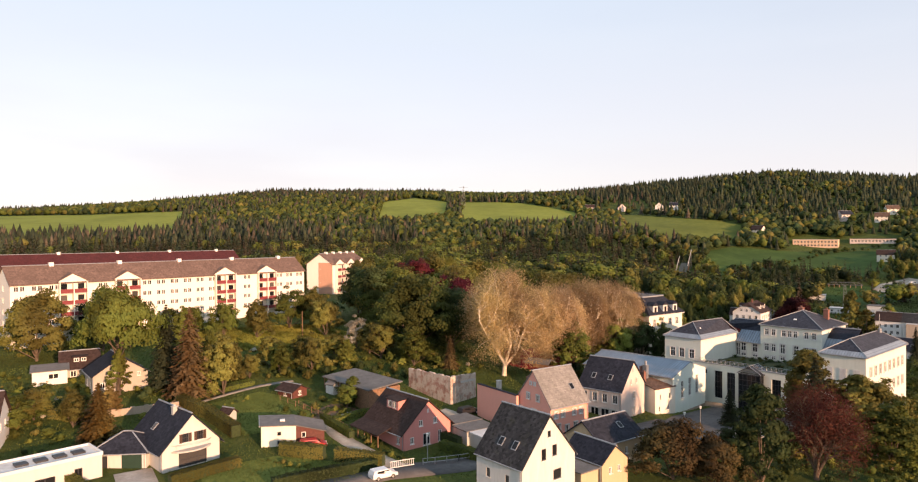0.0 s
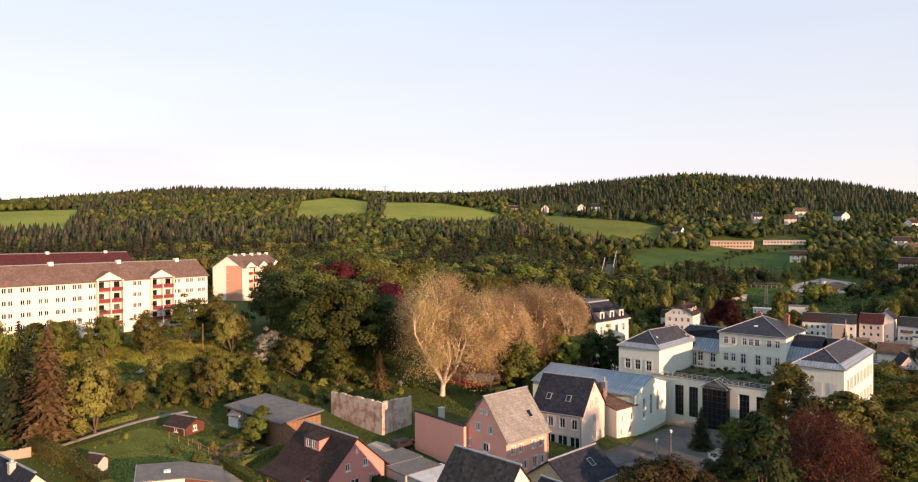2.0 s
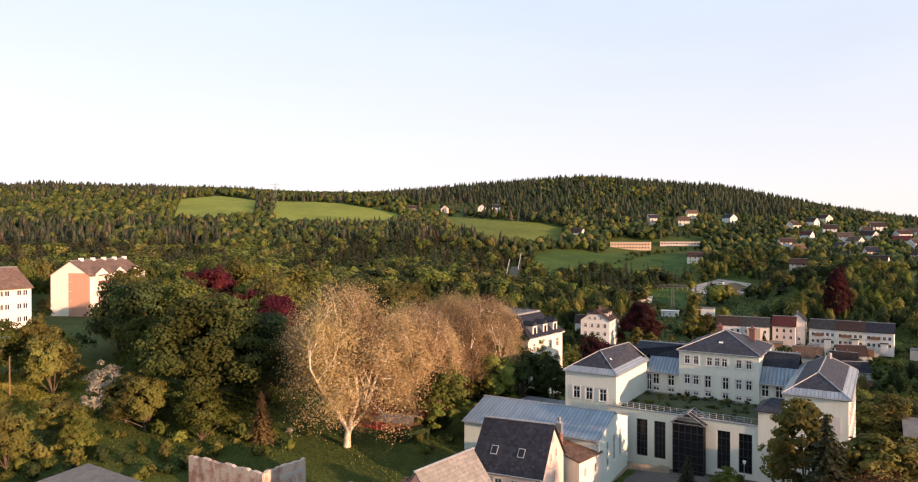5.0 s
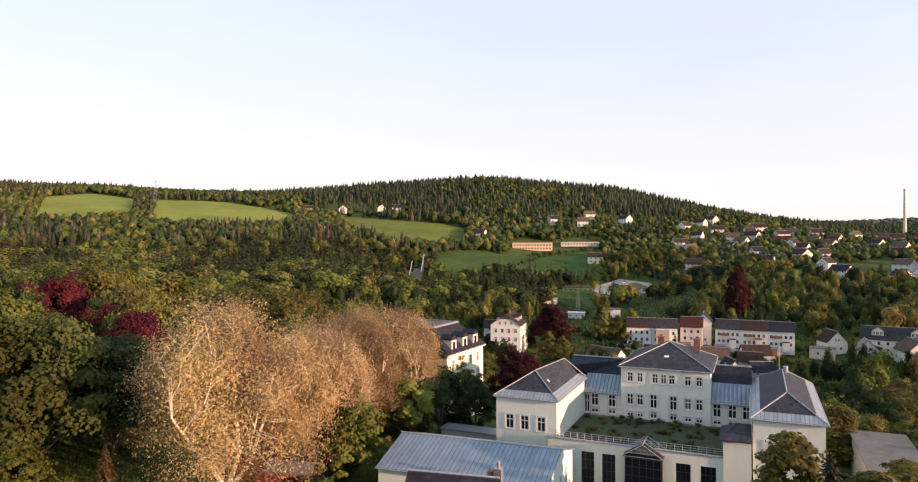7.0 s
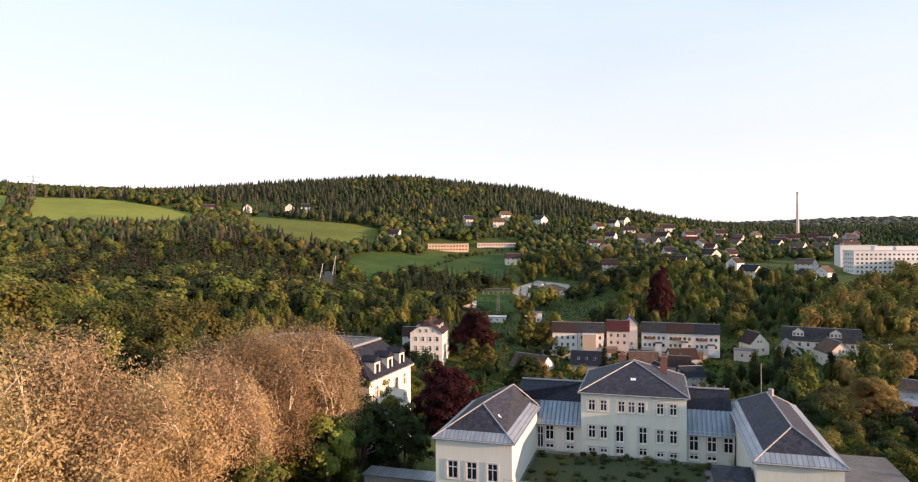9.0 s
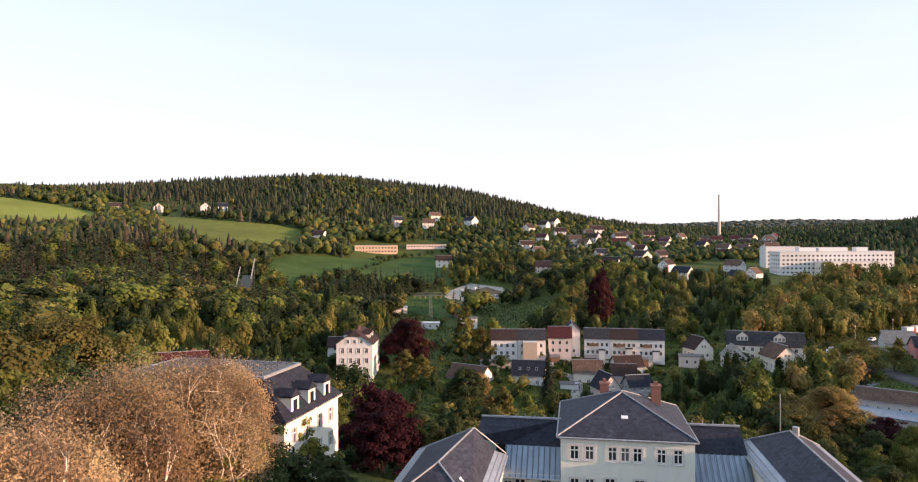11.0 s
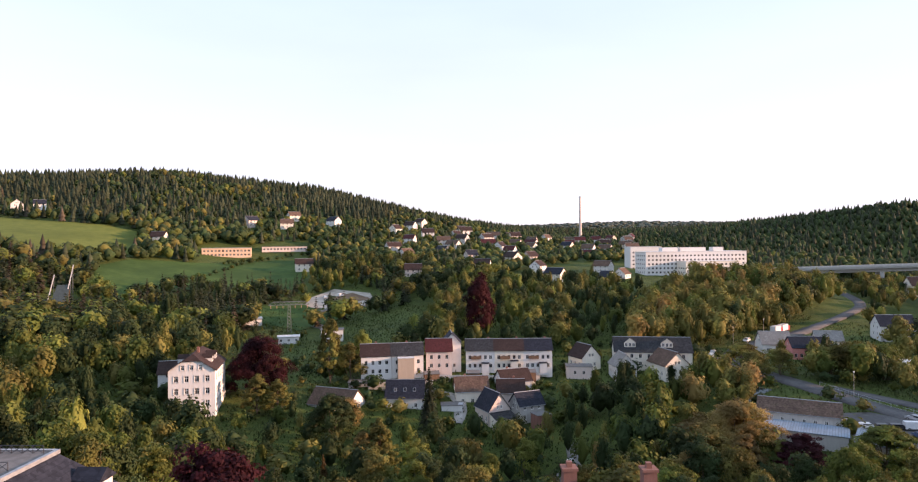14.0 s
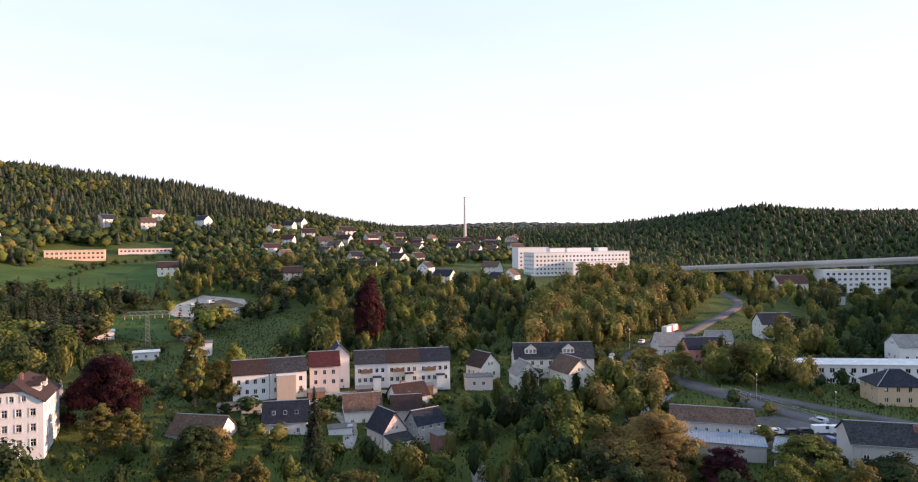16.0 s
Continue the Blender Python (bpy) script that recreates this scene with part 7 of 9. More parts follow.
# trees of the terrace that stand out singly
tree(-57.7, 119.4, 21.5, 7.4, "tall", "green", "with ivied trunk behind a garden house")
tree(-57.5, 119.0, 10.5, 1.9, "birch", "lime", "of ivy climbing the trunk", name="shrub")
tree(-84, 139, 17, 6.5, "near_b", "olive", "on the lawn before the flats")
tree(-74, 148, 14, 5, "near_c", "deep", "before the flats")
tree(-44.0, 118.3, 18.0, 4.9, "spruce", "brownspruce", "beside the gardens")
tree(-50.5, 124, 17.0, 4.2, "spruce", "spruce", "beside the gardens")
tree(-38.5, 121, 12, 4.2, "near_c", "olive", "beside the spruce")
tree(19.2, 139.8, 24.0, 9.6, "plane_a", "tan", "with pale bark by the sports court")
tree(33.0, 150.5, 20.0, 6.8, "plane_b", "pinktan", "with pale bark by the sports court")
tree(49.5, 168.0, 20.6, 8.8, "plane_a", "pinktan", "beside the mansion")
tree(41.0, 163.0, 20.4, 7.8, "plane_b", "pinktan", "beside the mansion")
tree(57.0, 176.0, 19.0, 6.5, "plane_b", "pinktan", "beside the mansion")
tree(36.4, 148.2, 12.0, 5.2, "near_c", "green", "under the planes")
tree(31.5, 207, 22.5, 9.0, "near_a", "chestnut", "in the park")
tree(52, 230, 23.5, 10.5, "near_a", "olive", "in the park")
tree(63, 226, 19.0, 7.6, "near_b", "green", "in the park")
tree(44, 202, 17.0, 6.6, "near_b", "chestnut", "in the park")
tree(24, 250, 21.0, 8.0, "near_a", "bronze", "in the park")
tree(10, 252, 21.5, 8.4, "near_a", "lime", "in the park")
tree(52.0, 161.0, 11.5, 4.4, "near_c", "lime", "under the planes")
tree(-2.0, 156.2, 22.0, 10.2, "near_a", "chestnut", "horse chestnut in the park")
tree(8.0, 161, 18.0, 7.5, "near_a", "deep", "in the park")
tree(-1.5, 144.8, 8.4, 4.2, "near_c", "green", "at the edge of the park")
tree(-9.5, 149.0, 9.0, 3.6, "near_c", "olive", "at the edge of the park")
tree(7.0, 143.0, 8.0, 2.2, "spruce", "brownspruce", "at the edge of the park")
tree(-15.9, 155.9, 8.2, 2.9, "near_c", "blossom", "at the edge of the lawn")
tree(-12.5, 152.5, 7.5, 3.6, "near_c", "olive", "at the edge of the lawn")
tree(-24.9, 164.6, 10.8, 3.7, "near_c", "olive", "on the lawn before the flats")
tree(-41.9, 161.5, 9.8, 3.6, "near_c", "olive", "on the lawn before the flats")
tree(-35.7, 172.6, 11.4, 4.7, "near_c", "green", "on the lawn before the flats")
tree(-30, 177, 11, 4.0, "near_c", "olive", "on the lawn before the flats")
tree(-50, 160, 10, 3.6, "near_c", "green", "on the lawn before the flats")
tree(-58, 156, 9, 3.3, "near_c", "lime", "on the lawn before the flats")
for i, (x, y) in enumerate(((-36, 131), (-30, 134), (-24, 137), (-17, 141), (-33, 138), (-41, 133), (-27, 142), (-46, 137), (-20, 147))):
    tree(x, y, 5.6 + (i * 7 % 5) * 0.7, 2.2 + (i % 3) * 0.4, "near_c", ("olive", "green", "olive", "lime")[i % 4], "above the gardens")
tree(67.5, 175.6, 15.8, 4.4, "birch", "lime", "beside the mansion")
tree(60, 166.5, 13, 4.6, "near_c", "deep", "between school and mansion")
tree(66, 164, 11, 4.4, "near_c", "deep", "between school and mansion")
tree(36.8, 83.2, 9.6, 5.0, "near_b", "darkbrown", "by the school yard")
tree(42.0, 80.0, 8.0, 3.8, "near_b", "darkbrown", "by the school yard")
tree(58.6, 83.3, 13.4, 6.4, "russet", "russet", "in the school garden")
tree(69.8, 103.4, 18.4, 5.2, "birch", "olive", "in the school garden")
tree(75.0, 99.0, 14.5, 5.0, "birch", "olive", "in the school garden")
tree(78.0, 97.0, 12.0, 5.4, "near_c", "olive", "in the school garden")
tree(67.6, 98.2, 15.8, 4.6, "spruce", "spruce", "in the school garden")
tree(56.0, 99.0, 6.4, 2.6, "spruce", "spruce", "in the school yard")
tree(50.2, 92.5, 5.4, 2.6, "near_c", "deep", "in the school yard")
tree(73.5, 88.0, 10.5, 5.2, "near_c", "green", "in the school garden")
tree(59.2, 112.2, 7.4, 2.3, "spruce", "spruce", "in the school yard")
tree(65.0, 111.0, 5.5, 2.6, "near_c", "green", "in the school yard")
tree(48.8, 80.3, 16.8, 4.4, "birch", "deep", "in the school garden")
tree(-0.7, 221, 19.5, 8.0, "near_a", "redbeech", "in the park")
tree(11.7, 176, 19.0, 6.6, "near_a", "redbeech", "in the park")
tree(88, 94, 12, 5.5, "near_c", "olive", "in the school garden")
tree(97, 107, 10.5, 5.0, "birch", "olive", "behind the school wing")
tree(118, 132, 12.5, 6.2, "near_b", "olive", "behind the school wing")
tree(128, 146, 14, 6.6, "near_b", "green", "on the bank behind the school")
tree(140, 160, 18, 7.5, "near_b", "olive", "on the bank behind the school")
tree(103, 206, 19.0, 7.0, "near_b", "copper", "below the mansion")
tree(96, 196, 12.5, 5.5, "near_c", "copper", "below the mansion")
tree(-14, 116, 5.0, 2.2, "near_c", "green", "in the vegetable garden")
tree(-13.2, 119, 6.2, 1.9, "birch", "green", "in the vegetable garden")
tree(-51, 97, 9.6, 3.6, "spruce", "yew", "in a front garden")
tree(-58, 103, 6.2, 2.6, "near_c", "olive", "in a front garden")
tree(-66, 106, 6.0, 2.8, "near_c", "olive", "in a front garden")
tree(-54, 108, 5.5, 2.0, "near_c", "bronze", "in a front garden")
tree(-67, 101, 6, 3.4, "near_c", "green", "in a front garden")
# trees of the valley that stand out singly
tree(178, 297, 22.5, 8.4, "near_a", "copper", "beside the white villa", z=-13)
tree(276.5, 279, 29, 6.0, "near_b", "copper", "on the far bank")
tree(274.0, 284.0, 10.6, 3.2, "near_c", "lime", "on the far bank")
tree(200.5, 288.0, 25, 4.4, "birch", "olive", "beside the street")
tree(205.0, 283.0, 14, 5.2, "mid_b", "olive", "beside the street")
tree(168.3, 284.0, 13.5, 4.2, "birch", "olive", "before the white villa")
tree(172.5, 280.0, 12.0, 4.0, "birch", "olive", "before the white villa")
tree(197.6, 243.0, 19.0, 3.6, "spruce", "spruce", "by the river")
tree(183, 262, 9, 5.0, "mid_a", "bronze", "before a brown roof")
tree(160.7, 228.4, 17.4, 4.2, "birch", "olive", "by the river", z=-20)
tree(157.4, 231.0, 14.5, 3.2, "birch", "bronze", "by the river", z=-20)
tree(168.4, 223.5, 9.2, 3.8, "near_c", "lime", "by the river", z=-20)
tree(150.5, 236.3, 8.4, 1.7, "spruce", "yew", "by the river", z=-20)
tree(173.2, 257.4, 14.5, 6.0, "near_b", "deep", "before the grey gabled house")
tree(183, 221, 10, 5.2, "mid_c", "olive", "by the river")
tree(189, 206, 10.5, 4.0, "mid_b", "lime", "by the river")
tree(216.5, 163.0, 14.0, 8.0, "near_a", "bronze", "beside the sheds")
tree(209, 169, 12.0, 6.4, "near_b", "bronze", "beside the sheds")
tree(203, 158, 9.5, 5.2, "near_c", "bronze", "beside the sheds")
tree(186, 165, 12, 3.8, "birch", "bronze", "beside the sheds")
tree(214.8, 131.8, 10.6, 6.2, "near_b", "green", "beside the sheds")
tree(206, 118, 9.4, 6.0, "near_b", "deep", "beside the sheds")
tree(210, 147.5, 7.6, 5.4, "near_c", "copper", "beside the sheds")
tree(174, 346, 13.4, 5.6, "mid_a", "lime", "behind the white villa")
tree(228, 300, 13.0, 4.6, "mid_b", "lime", "behind the terraced houses")
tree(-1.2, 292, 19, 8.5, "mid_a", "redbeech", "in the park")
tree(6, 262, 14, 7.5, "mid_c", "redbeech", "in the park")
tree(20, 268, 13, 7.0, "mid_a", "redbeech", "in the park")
tree(-46, 250, 6, 2.6, "mid_b", "olive", "beside the flats")
tree(-18, 245, 6, 2, "mid_spruce", "yew", "beside the flats")
tree(300, 146, 15, 8, "mid_a", "olive", "beside the road", z=-11)
tree(306, 138, 15.5, 8, "mid_c", "green", "beside the road", z=-12)
tree(296, 152, 14, 7, "mid_a", "olive", "beside the road", z=-11)
tree(287, 178, 12, 6.2, "mid_a", "olive", "beside the road")
tree(279, 172, 11, 6, "mid_c", "olive", "beside the road")
tree(288, 166, 10.5, 5.5, "mid_a", "olive", "beside the road")

# woods and thickets: (outline, spacing, heights, leaves with weights, shapes)
G1 = ["green"] * 4 + ["olive"] * 3 + ["lime"] * 3 + ["deep"] * 2
G2 = ["green"] * 4 + ["olive"] * 3 + ["deep"] * 6 + ["lime", "olive"]
# Mostly deep leaves: shade over the valley woods is put into their colour.
G3 = ["deep"] * 6 + ["green"] * 2 + ["olive"] * 2
WOODS = [
    ([(-14, 178), (12, 168), (40, 182), (62, 205), (78, 215), (60, 262), (0, 258), (-8, 232), (-22, 200)], 8.2, (15, 20.5), ["olive"] * 5 + ["green"] * 4 + ["lime"] * 2 + ["deep"], "in the park"),
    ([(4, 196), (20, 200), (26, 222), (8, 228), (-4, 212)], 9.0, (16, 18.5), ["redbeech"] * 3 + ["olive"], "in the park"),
    ([(-60, 288), (0, 285), (60, 265), (95, 222), (118, 262), (100, 330), (0, 372), (-110, 372)], 9.5, (13, 18), G1 + ["deep"], "on the valley side"),
    ([(108, 240), (136, 236), (146, 262), (140, 320), (110, 340), (100, 290)], 8.0, (10, 15), G3, "in the valley"),
    ([(136, 238), (170, 244), (182, 258), (172, 276), (150, 280), (142, 262)], 7.5, (6, 9), G3, "before the white villa"),
    ([(104, 165), (126, 172), (146, 182), (172, 196), (178, 224), (158, 246), (128, 232), (112, 205)], 7.8, (9, 15), G3, "by the river"),
    ([(140, 148), (196, 154), (206, 176), (198, 194), (180, 194), (148, 180), (128, 168)], 8.0, (8, 14), G3 + ["bronze"], "by the river"),
    ([(178, 206), (196, 200), (206, 214), (206, 232), (192, 246), (176, 250), (168, 240)], 7.8, (8, 13), G3, "by the river"),
    ([(198, 172), (226, 176), (246, 186), (262, 192), (255, 212), (238, 216), (208, 212), (196, 196)], 8.0, (9.5, 15), G3, "by the river"),
    ([(122, 98), (160, 92), (198, 108), (200, 150), (150, 150), (120, 128)], 7.6, (8, 13), G2, "on the bank"),
    ([(242, 290), (262, 270), (286, 244), (330, 222), (420, 242), (440, 300), (400, 372), (348, 384), (338, 352), (300, 320), (262, 312)], 8.4, (9, 15), G2 + ["deep"] * 2, "on the far bank"),
    ([(292, 218), (340, 196), (400, 190), (470, 186), (500, 210), (452, 246), (330, 232)], 7.6, (14, 19), ["olive"] * 5 + ["bronze", "green"], "above the road"),
    ([(306, 204), (330, 191), (400, 181), (470, 170), (505, 182), (470, 198), (400, 200), (330, 210)], 7.0, (11, 16), ["olive"] * 4 + ["green", "deep"], "above the road"),
    ([(424, 150), (470, 146), (540, 158), (575, 185), (640, 200), (620, 150), (520, 140)], 9.0, (8, 13), G2, "below the viaduct"),
    ([(336, 136), (372, 142), (386, 120), (470, 126), (552, 118), (560, 30), (400, 20), (352, 66)], 10.0, (11, 16), ["deep"] * 4 + ["green"] * 3 + ["olive"], "in the river meadows"),
    ([(284, 128), (300, 128), (312, 146), (318, 156), (302, 172), (286, 158)], 7.5, (11, 15), ["olive"] * 2 + ["green", "deep"], "beside the road"),
    ([(226, 404), (250, 420), (300, 446), (286, 476), (240, 470), (228, 436)], 6.2, (12, 17), ["yew", "spruce", "spruce", "spruce", "deep"], "in a thicket on the meadow"),
    ([(330, 438), (380, 446), (436, 420), (450, 448), (400, 500), (350, 480)], 8.0, (10, 15), G2, "on the meadow"),
    ([(208, 340), (262, 342), (284, 366), (262, 374), (262, 398), (222, 385)], 6.0, (2.2, 4.5), G1, "round the substation"),
    ([(300, 372), (346, 392), (366, 440), (340, 456), (318, 444)], 8.0, (4, 9), G1, "round the building site"),
    ([(455, 152), (500, 140), (560, 150), (600, 175), (560, 178), (520, 168), (475, 154)], 6.0, (5, 9), G2, "beside the road"),
    ([(436, 174), (475, 168), (520, 184), (548, 198), (500, 204)], 6.5, (8, 13), G1, "above the road"),
    ([(178, 394), (213, 449), (234, 442), (222, 412), (200, 386), (190, 372)], 7.5, (7, 10), ["deep"] * 2 + ["green", "olive", "olive"], "on the lower meadow"),
    ([(418, 152), (462, 140), (560, 142), (625, 150), (600, 175), (548, 182), (470, 150)], 8.5, (8, 13), G2, "beside the road"),
    ([(462, 130), (540, 98), (672, 113), (620, 140), (520, 138)], 9.5, (9, 14), G2, "below the viaduct"),
    ([(248, 160), (262, 168), (272, 182), (258, 190), (244, 186), (240, 170)], 6.5, (9, 13), ["olive"] * 3 + ["bronze", "green"], "beside the river bridge"),
    ([(150, 320), (196, 330), (216, 360), (190, 392), (140, 380), (130, 340)], 8.5, (12, 17), G2, "below the ski jump"),
    ([(-128, 120), (-92, 112), (-88, 150), (-120, 160)], 8.0, (9, 13), G1, "before the flats"),
    ([(-96, 142), (-70, 150), (-34, 178), (-20, 196), (-30, 200), (-60, 172), (-92, 152)], 7.5, (4.5, 8), G1, "before the flats"),
    ([(84, 336), (112, 338), (134, 342), (142, 384), (100, 392), (80, 376)], 8.5, (11, 15), G3, "below the ski jump"),
]
CLEAR = [(154, 296, 13), (189, 272, 11), (205, 258, 9), (222, 240, 15), (214, 276, 13), (240, 255, 14), (270, 222, 12), (284, 208, 15), (274, 199, 9), (396, 416, 8), (320, 112, 22), (398, 140, 11), (330, 172, 13),
         (254, 344, 9), (240, 357, 9), (254, 411, 14), (256, 376, 9), (280, 398, 15), (268, 386, 10), (333, 418, 21), (-27, 267, 17), (64, 185, 16), (455, 300, 8), (440, 330, 8), (530, 110, 12), (560, 132, 12), (350, 92, 12), (372, 500, 8), (318, 412, 18), (101, 311.3, 13), (106, 300, 9), (98, 292, 8), (90, 296, 10), (92, 282, 9), (84, 284, 8), (-0.7, 221, 9), (11.7, 176, 8), (31.5, 207, 9), (52, 230, 10), (63, 226, 7), (44, 202, 6), (24, 250, 8), (10, 252, 8), (0, 206, 8), (2, 192, 7), (160, 229, 8), (168.4, 223.5, 6), (173, 257, 7)]


def seg_dist(px, py, line):
    best = np.full(np.shape(px), 1e9)
    for (x0, y0), (x1, y1) in zip(line, line[1:]):
        dx, dy = x1 - x0, y1 - y0
        u = np.clip(((px - x0) * dx + (py - y0) * dy) / (dx * dx + dy * dy), 0, 1)
        best = np.minimum(best, np.hypot(px - x0 - u * dx, py - y0 - u * dy))
    return best


MAIN_ROAD = [(244, 100), (252, 118), (262, 134), (276, 156), (300, 182), (322, 187), (345, 185), (369, 180), (402, 173), (432, 164), (470, 160), (520, 176), (548, 190)]
EAST_ROAD = [(230, 86), (262, 104), (272, 128), (278, 150)]
VALLEY_LANE = [(150, 182), (178, 196), (200, 198), (214, 205)]
SITE_LANE = [(258, 352), (273, 368), (278, 383), (290, 402), (303, 409), (318, 407), (335, 394)]
WILD = []
for outline, gap, (h0, h1), leaves, where in WOODS:
    xs, ys = [p[0] for p in outline], [p[1] for p in outline]
    gxs, gys = np.meshgrid(np.arange(min(xs), max(xs), gap), np.arange(min(ys), max(ys), gap))
    px, py = gxs.ravel() + NR.uniform(-0.42, 0.42, gxs.size) * gap, gys.ravel() + NR.uniform(-0.42, 0.42, gxs.size) * gap
    ok = inside(outline, px, py) & (seg_dist(px, py, MAIN_ROAD) > 7) & (seg_dist(px, py, SITE_LANE) > 7)
    for cx, cy, cr in CLEAR:
        ok &= np.hypot(px - cx, py - cy) > cr
    for x, y in zip(px[ok], py[ok]):
        H = NR.uniform(h0, h1)
        leaf = leaves[NR.integers(len(leaves))]
        shape = "mid_spruce" if leaf in ("spruce", "yew") else ("mid_a", "mid_b", "mid_c", "mid_b", "mid_birch", "mid_a", "mid_birch")[NR.integers(7)]
        H *= NR.uniform(0.85, 1.18)
        R = H * (0.17 if shape == "mid_spruce" else NR.uniform(0.17, 0.23) if shape == "mid_birch" else NR.uniform(0.31, 0.43))
        WILD.append((float(x), float(y), H, R, shape, leaf, where))
NEAR_WOOD = sorted((w for w in WILD if math.hypot(w[0] - 70, w[1] - 160) < 140), key=lambda w: math.hypot(w[0] - 50, w[1] - 120))
for x, y, H, R, shape, leaf, where in NEAR_WOOD[:230]:
    tree(x, y, H, R, shape, leaf, where, group="trees " + where)
SCATTER = [w for w in WILD if w not in NEAR_WOOD[:230]]

# far woods: one mesh of conifers, two of broad trees
FIELDS = [[(-560, 560), (-380, 580), (-240, 640), (-300, 860), (-430, 850), (-640, 900)], [(-48, 722), (-12, 735), (22, 748), (30, 800), (40, 935), (-8, 1000), (-54, 935)],
          [(42, 712), (90, 690), (150, 682), (190, 760), (190, 810), (140, 905), (108, 925), (60, 930)],
          [(206, 645), (222, 592), (262, 582), (292, 592), (332, 652), (316, 682), (277, 713), (247, 763), (228, 770)],
          [(225, 492), (262, 500), (300, 495), (330, 455), (395, 519), (383, 545), (317, 568), (285, 578), (250, 560)],
          [(262, 376), (298, 384), (312, 436), (288, 446), (264, 420)],
          [(184, 468), (197, 462), (217, 500), (220, 512), (207, 518), (197, 500)]]
TOWN = [(330, 540), (400, 470), (440, 420), (430, 250), (500, 205), (640, 250), (900, 420), (850, 540), (690, 590), (560, 615), (450, 655), (400, 610)]
VILLAGE = [(160, 845), (260, 765), (330, 745), (300, 830), (200, 880)]


def conifer_far(r):
    v, f = [], []
    for z0, z1, rad in ((0.08, 0.5, 0.23), (0.3, 0.72, 0.18), (0.52, 1.0, 0.12)):
        o = len(v)
        n = 8
        for k in range(n):
            q = rad * (1.15 if k % 2 else 0.7) * r.uniform(0.8, 1.15)
            v.append((q * math.cos(2 * math.pi * k / n), q * math.sin(2 * math.pi * k / n), z0 + r.uniform(-0.03, 0.03)))
        v.append((0, 0, z1))
        f += [(o + k, o + (k + 1) % n, o + n) for k in range(n)]
    return np.array(v), np.array(f)


def heart(r, wide=1.0):
    hv, hf = [(0, 0, 0.12)], []
    for z, q in ((0.30, 0.20), (0.55, 0.22), (0.76, 0.12)):
        for k in range(7):
            a, w = 2 * math.pi * (k + z) / 7, q * wide * r.uniform(0.6, 1.3)
            hv.append((w * math.cos(a), w * math.sin(a), z + r.uniform(-0.06, 0.06)))
    hv.append((0, 0, 0.88))
    for k in range(7):
        k2 = (k + 1) % 7
        hf += [(0, 1 + k2, 1 + k), (22, 15 + k, 15 + k2)]
        for o in (1, 8):
            hf += [(o + k, o + k2, o + 7 + k2), (o + k, o + 7 + k2, o + 7 + k)]
    return hv, hf


def broad_far(r, n=24):
    """A far crown: a lumpy closed heart with leaf sprays over it."""
    hv, hf = heart(r, 1.25)
    d = r.normal(0, 1, (n, 3))
    d /= np.linalg.norm(d, axis=1, keepdims=True)
    d[:, 2] = np.abs(d[:, 2]) * 1.1 - 0.35
    c = d * np.array((0.34, 0.34, 0.38)) * r.uniform(0.75, 1.05, (n, 1)) + np.array((0, 0, 0.52))
    v, q = cards(c, d, r.uniform(0.045, 0.095, n), r, 1.2, 0.4, 1.3)
    v, q = np.concatenate([np.array(hv), v]), q + len(hv)
    return v, np.concatenate([np.array(hf), q[:, (0, 1, 2)], q[:, (0, 2, 3)]])


def crown_mid(r, n=340, clumps=18):
    """A middle-distance crown of clumped leaf cards, one unit high."""
    d = r.normal(0, 1, (clumps, 3))
    d /= np.linalg.norm(d, axis=1, keepdims=True)
    d[:, 2] = np.abs(d[:, 2]) * 1.25 - 0.5
    cc = d * np.array((0.36, 0.36, 0.38)) * r.uniform(0.4, 1.0, (clumps, 1)) + np.array((0, 0, 0.55))
    k = r.integers(0, clumps, n)
    off = r.normal(0, 1, (n, 3))
    off /= np.linalg.norm(off, axis=1, keepdims=True)
    c = cc[k] + off * 0.15 * r.uniform(0.5, 1.0, (n, 1))
    c[:, 2] = np.clip(c[:, 2], 0.03, 1.1)
    v, q = cards(c, off * 0.55 + (c - np.array((0, 0, 0.45))) * 2.6, r.uniform(0.022, 0.046, n) * (340 / n) ** 0.35, r, 1.3, 0.3, 1.5)
    hv, hf = heart(r, 0.85)
    v, q = np.concatenate([np.array(hv) * (1, 1, 0.85) + (0, 0, 0.08), v]), q + len(hv)
    return v, np.concatenate([np.array(hf), q[:, (0, 1, 2)], q[:, (0, 2, 3)]])


MIDC = [crown_mid(NR, 500) for _ in range(7)]
BUSHC = [crown_mid(NR, 90) for _ in range(5)]
CON = [conifer_far(NR) for _ in range(6)]
LOWC = [crown_mid(NR, 230) for _ in range(6)]
CONM = []
for k in range(4):
    (cv, cf), _w2 = spruce(60 + k, 17, 3.2, 14, 7, 2, 0.26, 0.17)
    CONM.append((cv / 17.0, np.concatenate([cf[:, (0, 1, 2)], cf[:, (0, 2, 3)]])))
BRO = [broad_far(NR) for _ in range(8)]
DOME = [(np.array(hv), np.array(hf)) for hv, hf in (heart(NR) for _ in range(5))]
far = {"con": [], "bro": [], "oli": [], "con_near": [], "bro_near": [], "oli_near": [], "beyond": [], "dry": [], "dry_near": [], "dark": [], "dark_near": [], "shade": []}
